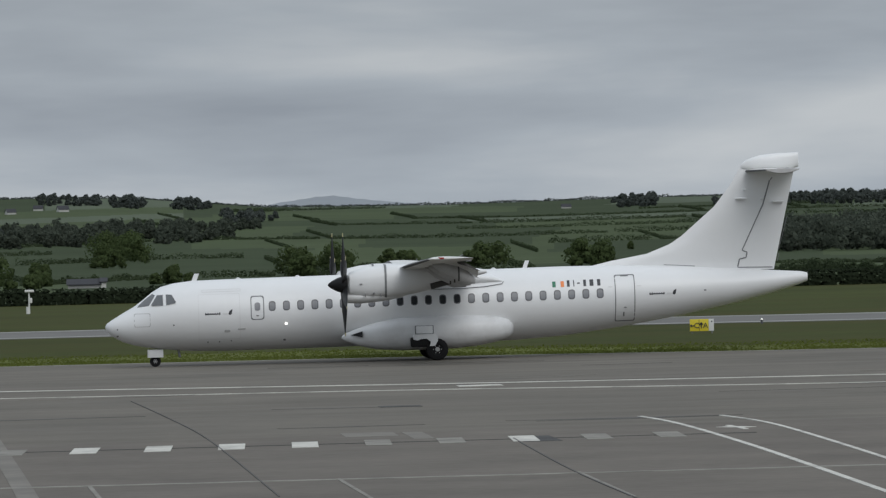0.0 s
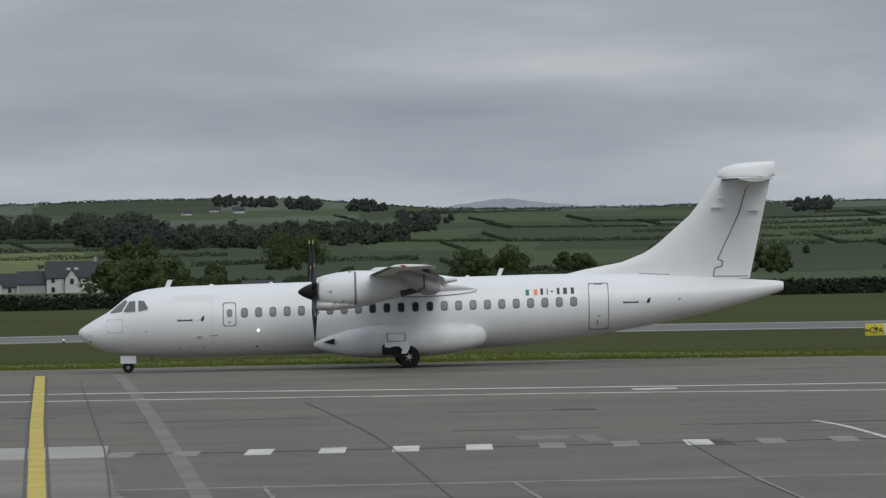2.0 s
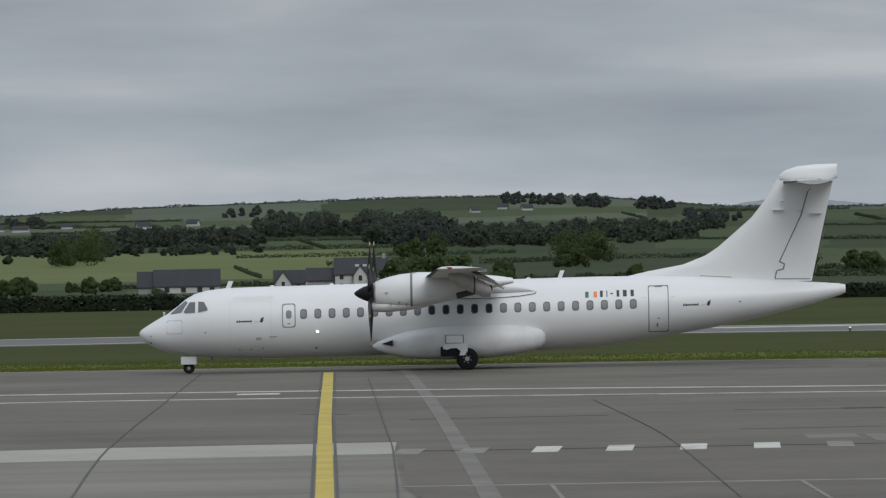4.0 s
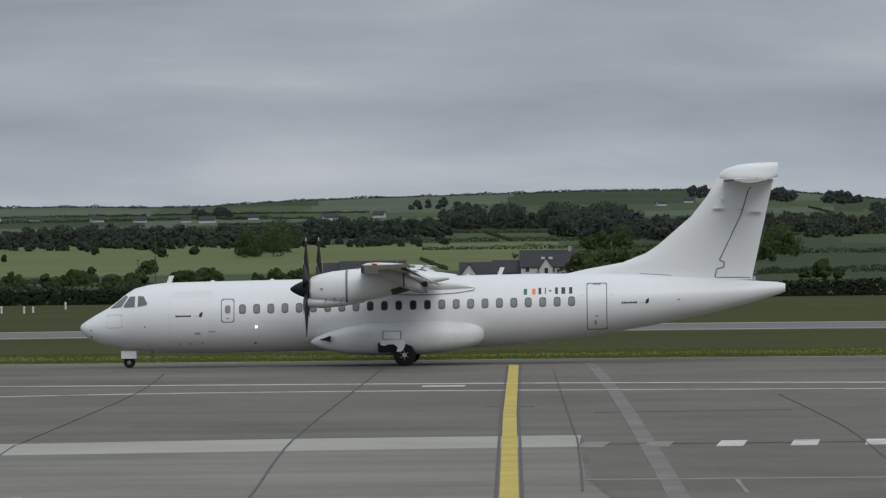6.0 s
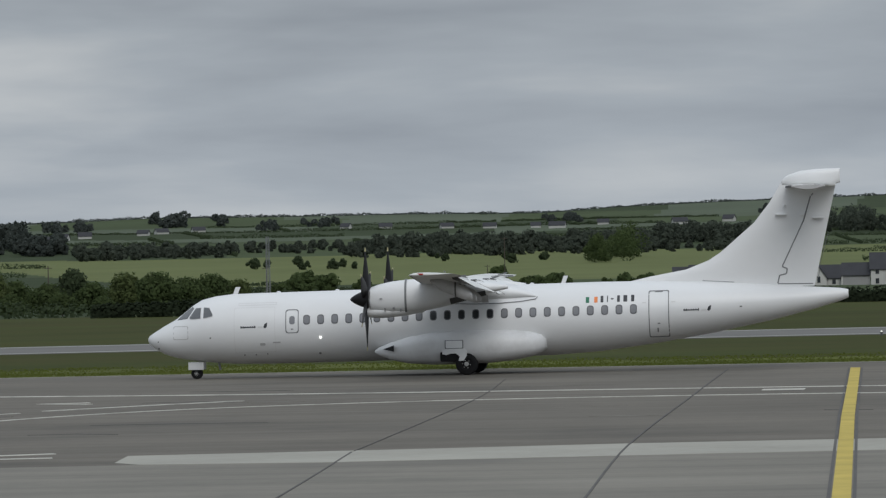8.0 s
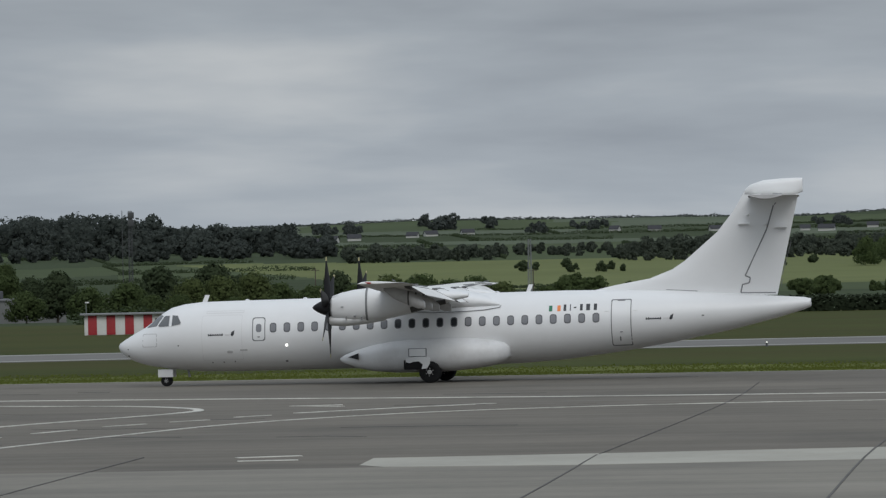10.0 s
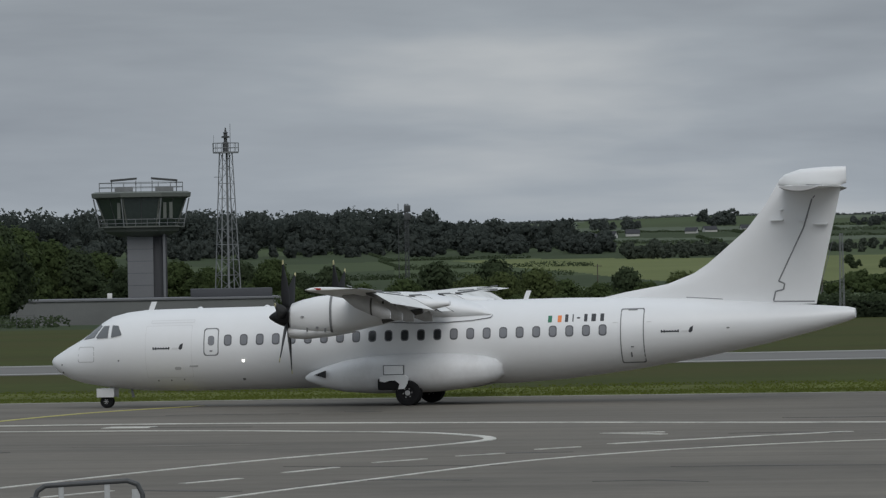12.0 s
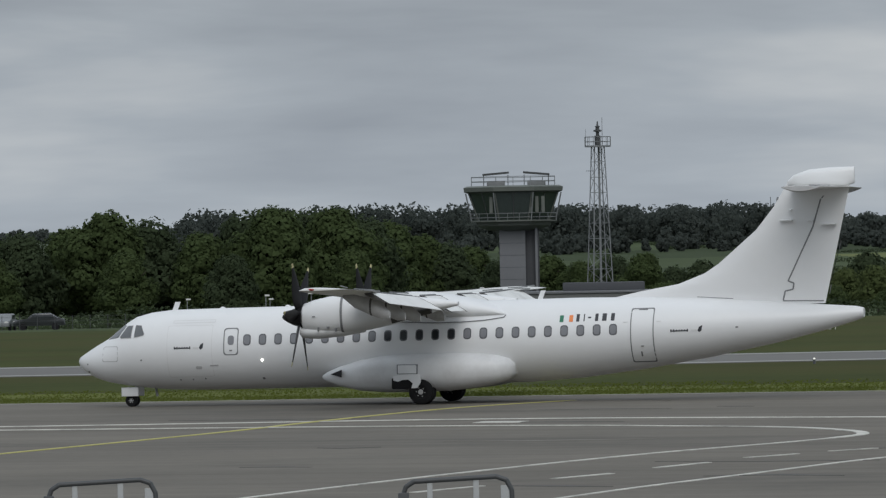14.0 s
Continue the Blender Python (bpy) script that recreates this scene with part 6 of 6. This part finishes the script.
def build_terminal_block():
    x0, y0 = spot(15.13, 600, VIEW_B)
    x1, y1 = spot(11.95, 600, VIEW_B)
    L = math.hypot(x1 - x0, y1 - y0)
    ang = math.degrees(math.atan2(y1 - y0, x1 - x0))
    b = thing("low_building", "long low grey flat-roofed airfield building", "building", pose(x0, y0, 0, 0, 0, ang))
    zt = 0.95
    part("wall", box(bmesh.new(), 0, L, 0, 12, -3.2, zt, 0.04), BLOCK, b)
    part("parapet", box(bmesh.new(), -0.15, L + 0.15, -0.15, 12.15, zt, zt + 0.22, 0.03), TOWER_WALL, b)
    part("roof_block", box(bmesh.new(), L * 0.55, L * 0.80, 4, 11, zt + 0.22, zt + 1.05, 0.05), TOWER_DARK, b)
    for k in range(5):
        f = part("window", box(bmesh.new(), 14.5 + k * 1.25, 15.5 + k * 1.25, -0.06, 0.1, -1.5, -0.75, 0.02), CAB_TRIM, b)
        part("pane", box(bmesh.new(), 14.6 + k * 1.25, 15.4 + k * 1.25, -0.08, -0.03, -1.4, -0.85), PANE, f)
    for xx in (9.8, 19.5):
        part("roof_vent", box(bmesh.new(), xx, xx + 0.5, 5, 5.5, zt + 0.2, zt + 0.75, 0.08), POST_WHITE, b)
    part("lean_to", box(bmesh.new(), 2.0, 6.0, -2.0, 0, -3.0, -1.3, 0.04), BLOCK, b)


build_terminal_block()

# lamp posts on the far apron
for az_, r_, h_, s_ in ((16.26, 478, 2.75, 1), (15.82, 474, 2.85, -1), (15.73, 474, 2.35, 1), (15.395, 472, 2.9, -1), (15.275, 472, 2.4, 1), (17.02, 500, 2.6, 1), (16.22, 503, 2.5, 1), (11.75, 560, 2.3, 1)):
    x_, y_ = spot(az_, r_, VIEW_B)
    z_ = ground_z(x_, y_)
    lp = thing("lamp_post", "thin pale steel lamp post with a small head", "lamp post", pose(x_, y_, z_ - 0.3, 0, 0, az_), "apron lamp posts")
    bm = bmesh.new()
    tube(bm, (0, 0, -0.3), (0, 0, h_), 0.055, 0.035, 8)
    part("pole", bm, GALV, lp)
    part("lamp_head", box(bmesh.new(), -0.10 if s_ > 0 else -0.30, 0.30 if s_ > 0 else 0.10, -0.1, 0.1, h_ - 0.06, h_ + 0.08, 0.03), POST_WHITE, lp)
# wire fence in front of the trees
fence = thing("wire_fence", "dark wire mesh fence on thin posts", "fence")
for k_ in range(34):
    x_, y_ = spot(14.9 + k_ * 0.17, 486, VIEW_B)
    z_ = ground_z(x_, y_)
    bm = bmesh.new()
    tube(bm, (x_, y_, z_ - 0.4), (x_, y_, z_ + 1.2), 0.025, seg=6)
    part("post", bm, DARK_STEEL, fence)
bm = bmesh.new()
for z_ in (0.05, 0.4, 0.75, 1.1):
    for k_ in range(33):
        a_, b_ = spot(14.9 + k_ * 0.17, 486, VIEW_B), spot(14.9 + (k_ + 1) * 0.17, 486, VIEW_B)
        tube(bm, (*a_, ground_z(*a_) + z_), (*b_, ground_z(*b_) + z_), 0.008, seg=4)
part("wires", bm, DARK_STEEL, fence)
# equipment cabinet behind the fence
x_, y_ = spot(16.25, 480, VIEW_B)
cab_ = thing("equipment_cabinet", "small grey equipment cabinet on the grass", "cabinet", pose(x_, y_, ground_z(x_, y_) - 0.1, 0, 0, 16))
part("body", box(bmesh.new(), -0.8, 0.8, -0.5, 0.5, 0, 0.85, 0.04), TOWER_WALL, cab_)
part("lid", box(bmesh.new(), -0.86, 0.86, -0.56, 0.56, 0.85, 0.93, 0.02), TOWER_DARK, cab_)
part("side_box", box(bmesh.new(), -1.5, -1.0, -0.3, 0.3, 0, 0.6, 0.03), POST_WHITE, cab_)


def build_car(label, az, r, turn, paint):
    x, y = spot(az, r, VIEW_B)
    car = thing("car", label, "car", pose(x, y, ground_z(x, y) - 0.02, 0, 0, turn))
    bm = bmesh.new()
    prof = [(-2.1, 0.35), (-2.15, 0.7), (-1.9, 0.88), (-1.0, 0.95), (-0.45, 1.38), (0.9, 1.42), (1.6, 1.0), (2.1, 0.92), (2.15, 0.4)]
    loft(bm, [[(p[0] * s, yy, p[1] if abs(yy) < 0.8 else min(p[1], 0.95 + (p[1] - 0.95) * 0.9)) for p in prof] for yy, s in ((-0.85, 0.98), (-0.78, 1), (0.78, 1), (0.85, 0.98))])
    bmesh.ops.bevel(bm, geom=list(bm.edges), offset=0.03, segments=1, affect='EDGES')
    part("body", bm, paint, car)
    for s in (-1, 1):
        part("side_glass", box(bmesh.new(), -0.6, 1.2, s * 0.86 - 0.01, s * 0.86 + 0.01, 1.0, 1.3, 0.008), PANE, car)
        for xx in (-1.35, 1.35):
            w = new("wheel")
            w.parent = car
            w.location = (xx, s * 0.78, 0.31)
            bm = bmesh.new()
            spin_profile(bm, [(-0.1, 0.2), (-0.1, 0.29), (-0.06, 0.31), (0.06, 0.31), (0.1, 0.29), (0.1, 0.2)], 'y', 18)
            part("tyre", bm, RUBBER, w)
            bm = bmesh.new()
            spin_profile(bm, [(-0.07, 0.02), (-0.08, 0.19), (0.08, 0.19), (0.07, 0.02)], 'y', 16)
            part("rim", bm, STEEL, w)
        part("headlight", box(bmesh.new(), -2.16, -2.02, s * 0.6 - 0.15, s * 0.6 + 0.15, 0.66, 0.8, 0.03), POST_WHITE, car)


build_car("dark parked hatchback beside the scrub", 18.45, 492, 15, CAR_PAINT)
build_car("grey parked van-like car beside the scrub", 18.80, 494, 100, GALV)

# striped equipment shed
x_, y_ = spot(10.70, 402)
shed = thing("equipment_shed", "low shed with red and white painted stripes and flat roof", "shed", pose(x_, y_, 0, 0, 0, 10.7))
part("wall", box(bmesh.new(), -6.3, 0, 0, 2.4, 0, 1.35, 0.02), SHED_WHITE, shed)
for k_ in range(5):
    part("red_panel", box(bmesh.new(), -1.05 - k_ * 1.25, -0.45 - k_ * 1.25, -0.03, 0.02, 0.02, 1.33, 0.008), SHED_RED, shed, "red painted wall panel")
part("roof", box(bmesh.new(), -6.6, 0.35, -0.35, 2.7, 1.35, 1.47, 0.02), GALV, shed)
part("window", box(bmesh.new(), -1.5, -1.12, -0.05, 0.02, 0.72, 1.08, 0.01), PANE, shed)
for k_ in range(4):
    bm = bmesh.new()
    tube(bm, (0.25, -0.2 + k_ * 0.8, 0), (0.25, -0.2 + k_ * 0.8, 1.36), 0.03, seg=6)
    part("corner_post", bm, SHED_WHITE, shed)


def glyph(kind, x, z, s):
    """Strokes of the two letters and two arrows, as plan rectangles."""
    bars = []
    if kind == "up":
        bars = [((0, -0.5), (0, 0.45)), ((0, 0.5), (-0.28, 0.12)), ((0, 0.5), (0.28, 0.12))]
    elif kind == "left":
        bars = [((0.5, 0), (-0.45, 0)), ((-0.5, 0), (-0.12, 0.28)), ((-0.5, 0), (-0.12, -0.28))]
    bm = bmesh.new()
    for a, b in bars:
        tube(bm, (x + a[0] * s, -0.105, z + a[1] * s), (x + b[0] * s, -0.105, z + b[1] * s), s * 0.09, seg=6)
    return bm


def lettering(text, x, z, size, parent, mat):
    c = bpy.data.curves.new("letter", 'FONT')
    c.body, c.size, c.extrude, c.align_x = text, size, 0.008, 'CENTER'
    o = bpy.data.objects.new("letter_source", c)
    scene.collection.objects.link(o)
    me = bpy.data.meshes.new_from_object(o.evaluated_get(bpy.context.evaluated_depsgraph_get()))
    bpy.data.objects.remove(o)
    me.materials.clear()
    me.materials.append(mat)
    ob = part("letter", me, mat, parent)
    ob.matrix_basis = pose(x, -0.10, z - size * 0.34, 90, 0, 0)


def build_sign():
    sg = thing("taxiway_sign", "yellow taxiway direction sign with black letters and a white end panel", "sign", pose(30.45, 268.3, 0, 0, 0, -6.5))
    part("face", box(bmesh.new(), -0.55, 0.30, -0.08, 0.08, 0.12, 0.66, 0.01), SIGN_YELLOW, sg)
    part("end_panel", box(bmesh.new(), 0.31, 0.54, -0.08, 0.08, 0.12, 0.66, 0.01), POST_WHITE, sg)
    part("divider", box(bmesh.new(), -0.135, -0.115, -0.09, -0.07, 0.14, 0.64), INK, sg)
    part("arrow", glyph("left", -0.43, 0.37, 0.20), INK, sg)
    lettering("C", -0.24, 0.38, 0.34, sg, INK)
    part("arrow", glyph("up", -0.03, 0.38, 0.26), INK, sg)
    lettering("A", 0.16, 0.38, 0.34, sg, INK)
    part("mark", box(bmesh.new(), 0.42, 0.48, -0.09, -0.07, 0.52, 0.58), INK, sg)
    for xx in (-0.45, 0.45):
        bm = bmesh.new()
        tube(bm, (xx, 0, -0.05), (xx, 0, 0.14), 0.03, seg=6)
        part("leg", bm, GALV, sg)


build_sign()
# small white airfield posts and lights
wp = thing("wind_sensor_post", "white instrument post with a flat dish head", "instrument post", pose(-0.05, 411, 0))
bm = bmesh.new()
tube(bm, (0, 0, 0), (0, 0, 1.5), 0.06, seg=8)
tube(bm, (-0.12, -0.02, 0), (-0.12, -0.02, 0.5), 0.10, seg=8)
part("pole", bm, POST_WHITE, wp)
part("head", box(bmesh.new(), -0.3, 0.35, -0.25, 0.25, 1.5, 1.66, 0.05), POST_WHITE, wp)
part("sensor", box(bmesh.new(), 0.02, 0.22, -0.12, 0.12, 0.75, 1.1, 0.04), POST_WHITE, wp)
for x_, y_, h_ in ((-47.1, 411, 0.45), (-45.3, 409, 0.45), (-22.0, 396, 0.55), (-45.0, 412, 0.4), (-44.6, 430, 0.5)):
    bm = bmesh.new()
    spin_profile(bm, [(0, 0.07), (h_ * 0.8, 0.06), (h_ * 0.82, 0.09), (h_, 0.09), (h_ + 0.03, 0.03)], 'z', 10)
    solid("marker_post", bm, POST_WHITE, "small white marker post in the grass", "post", "marker posts", m=pose(x_, y_, 0))
for x_, y_ in ((36.0, 291), (-7.2, 300.5), (-75.5, 288.5), (-55, 288), (18, 300), (-26, 299)):
    lt = thing("edge_light", "small lit airfield edge light on a short stem", "edge light", pose(x_, y_, 0.03), "taxiway edge lights")
    bm = bmesh.new()
    spin_profile(bm, [(-0.05, 0.07), (0.12, 0.05), (0.14, 0.08), (0.16, 0.08)], 'z', 10)
    part("stem", bm, DARK_STEEL, lt)
    bm = bmesh.new()
    spin_profile(bm, [(0.16, 0.05), (0.20, 0.045), (0.23, 0.02)], 'z', 10)
    part("lens", bm, LENS, lt)

# ---- ground vehicles near the terrace ----
def build_tug():
    tg = thing("ramp_tug", "low white ramp tug with an orange roof beacon", "vehicle", pose(-11.1, 91.2, 0.026, 0, 0, 4))
    part("chassis", box(bmesh.new(), -1.05, 1.05, -0.75, 0.75, 0.22, 0.62, 0.08), DARK_STEEL, tg)
    body = part("body", box(bmesh.new(), -0.92, 0.95, -0.72, 0.70, 0.50, 0.90, 0.06), SHED_WHITE, tg, "white body with vents")
    part("roof", box(bmesh.new(), -0.90, 0.92, -0.66, 0.66, 0.895, 0.945, 0.02), SHED_WHITE, tg, "white flat roof")
    for xx, w, h in ((-0.72, 0.20, 0.06), (0.62, 0.22, 0.07)):
        part("vent", box(bmesh.new(), xx - w / 2, xx + w / 2, -0.735, -0.70, 0.76 - h, 0.76 + h, 0.015), DARK_STEEL, body)
    for k in range(6):
        part("number_bar", box(bmesh.new(), -0.50 + k * 0.075, -0.45 + k * 0.075, -0.73, -0.70, 0.71, 0.82), INK, body)
    for xx in (0.20, 0.75):
        part("roof_pad", box(bmesh.new(), xx - 0.10, xx + 0.10, -0.5, -0.2, 0.94, 0.96, 0.008), DARK_STEEL, tg)
    part("bumper", box(bmesh.new(), 1.22, 1.42, -0.6, 0.6, 0.48, 0.76, 0.03), DARK_STEEL, tg)
    part("tow_arm", box(bmesh.new(), 0.9, 1.25, -0.2, 0.2, 0.5, 0.62, 0.02), DARK_STEEL, tg)
    bm = bmesh.new()
    spin_profile(bm, [(0.94, 0.075), (0.96, 0.075), (0.965, 0.06), (1.04, 0.055), (1.06, 0.02)], 'z', 14)
    bc = part("beacon", bm, BEACON, tg, "orange rotating beacon")
    bc.location = (-0.10, -0.35, 0)
    for xx in (-0.7, 0.7):
        for s in (-1, 1):
            build_wheel("wheel", 0.26, 0.2, tg, (xx, s * 0.70, 0.26), 0.13)


build_tug()


PALE_STEEL = material("pale_painted_steel", (0.33, 0.34, 0.34), 0.55, vary=0.12)


def build_cart(x, turn):
    """A baggage cart whose bent end frames stand up above the deck."""
    ct = thing("baggage_cart", "baggage cart with a bent dark-edged steel end frame", "baggage cart", pose(x, 115, 0.026, 0, 0, turn), "parked baggage carts")
    part("deck", box(bmesh.new(), -0.82, 0.82, -0.2, 2.6, 0.42, 0.52, 0.02), GALV, ct)
    for yy in (0.0,):
        hoop = [(-0.78, 0.5), (-0.78, 1.61), (-0.73, 1.75), (-0.62, 1.82), (0.52, 1.87), (0.66, 1.82), (0.73, 1.68), (0.78, 0.5)]
        bm = bmesh.new()
        for a, b in zip(hoop, hoop[1:]):
            tube(bm, (a[0], yy, a[1]), (b[0], yy, b[1]), 0.035, seg=10)
            bmesh.ops.create_icosphere(bm, subdivisions=1, radius=0.036, matrix=Matrix.Translation((b[0], yy, b[1])))
        fr = part("end_frame", bm, DARK_STEEL, ct, "dark bent tubular frame")
        for xx, w in ((-0.40, 0.075), (0.24, 0.08), (0.64, 0.12)):
            part("upright", box(bmesh.new(), xx - w / 2, xx + w / 2, yy - 0.012, yy + 0.012, 0.5, 1.83 if xx < 0.6 else 1.75, 0.008), PALE_STEEL, fr, "pale grey flat upright")
        part("edge_plate", box(bmesh.new(), -0.84, -0.69, yy - 0.05, yy + 0.05, 0.5, 1.67, 0.02), DARK_STEEL, fr)
    for xx in (-0.7, 0.7):
        for yy in (0.3, 2.1):
            build_wheel("wheel", 0.2, 0.12, ct, (xx, yy, 0.2), 0.09)
    bm = bmesh.new()
    tube(bm, (0, -0.2, 0.4), (0, -1.2, 0.25), 0.03, seg=8)
    part("drawbar", bm, DARK_STEEL, ct)


build_cart(-26.5, 13)
build_cart(-31.65, 15)

# ---- motion ----
# main axle's place along the taxi line: seconds, x
TAXI = [
    (0.0, 15.54), (0.5, 13.78), (1.0, 11.80), (1.5, 9.88), (2.0, 7.75), (2.5, 5.71),
    (3.0, 3.48), (3.5, 1.32), (4.0, -1.04), (4.2, -1.97), (6.3, -12.10), (6.5, -13.17),
    (7.0, -15.88), (9.3, -28.43), (9.5, -29.58), (10.0, -32.58), (10.5, -35.49), (11.0, -38.50),
    (11.5, -41.46), (12.0, -44.33), (12.5, -47.37), (13.0, -50.47), (13.5, -53.41), (14.0, -56.53),
]
TAXI_Y = 229.2


def taxi_x(t):
    return float(np.interp(t, [r[0] for r in TAXI], [r[1] for r in TAXI]))


def motions():
    walk(airliner, [(t, pose(x, TAXI_Y, 0.02)) for t, x in TAXI])
    for i, prop in enumerate(propellers):
        at = prop.location.copy()
        walk(prop, [(k / 10, Matrix.Translation(at) @ pose(0, 0, 0, 60 * k + 4 * i + max(0.0, k - 70) * 0.4, 0, 0)) for k in range(141)])
    for gear in airliner.children:
        for w in gear.children:
            if w.name.startswith("wheel") and not w.name.startswith("wheel_bay") and w.type == 'EMPTY':
                at = w.location.copy()
                walk(w, [(k / 30, Matrix.Translation(at) @ pose(0, 0, 0, 0, math.degrees((taxi_x(k / 30) - taxi_x(0)) / at.z), 0)) for k in range(421)])


motions()
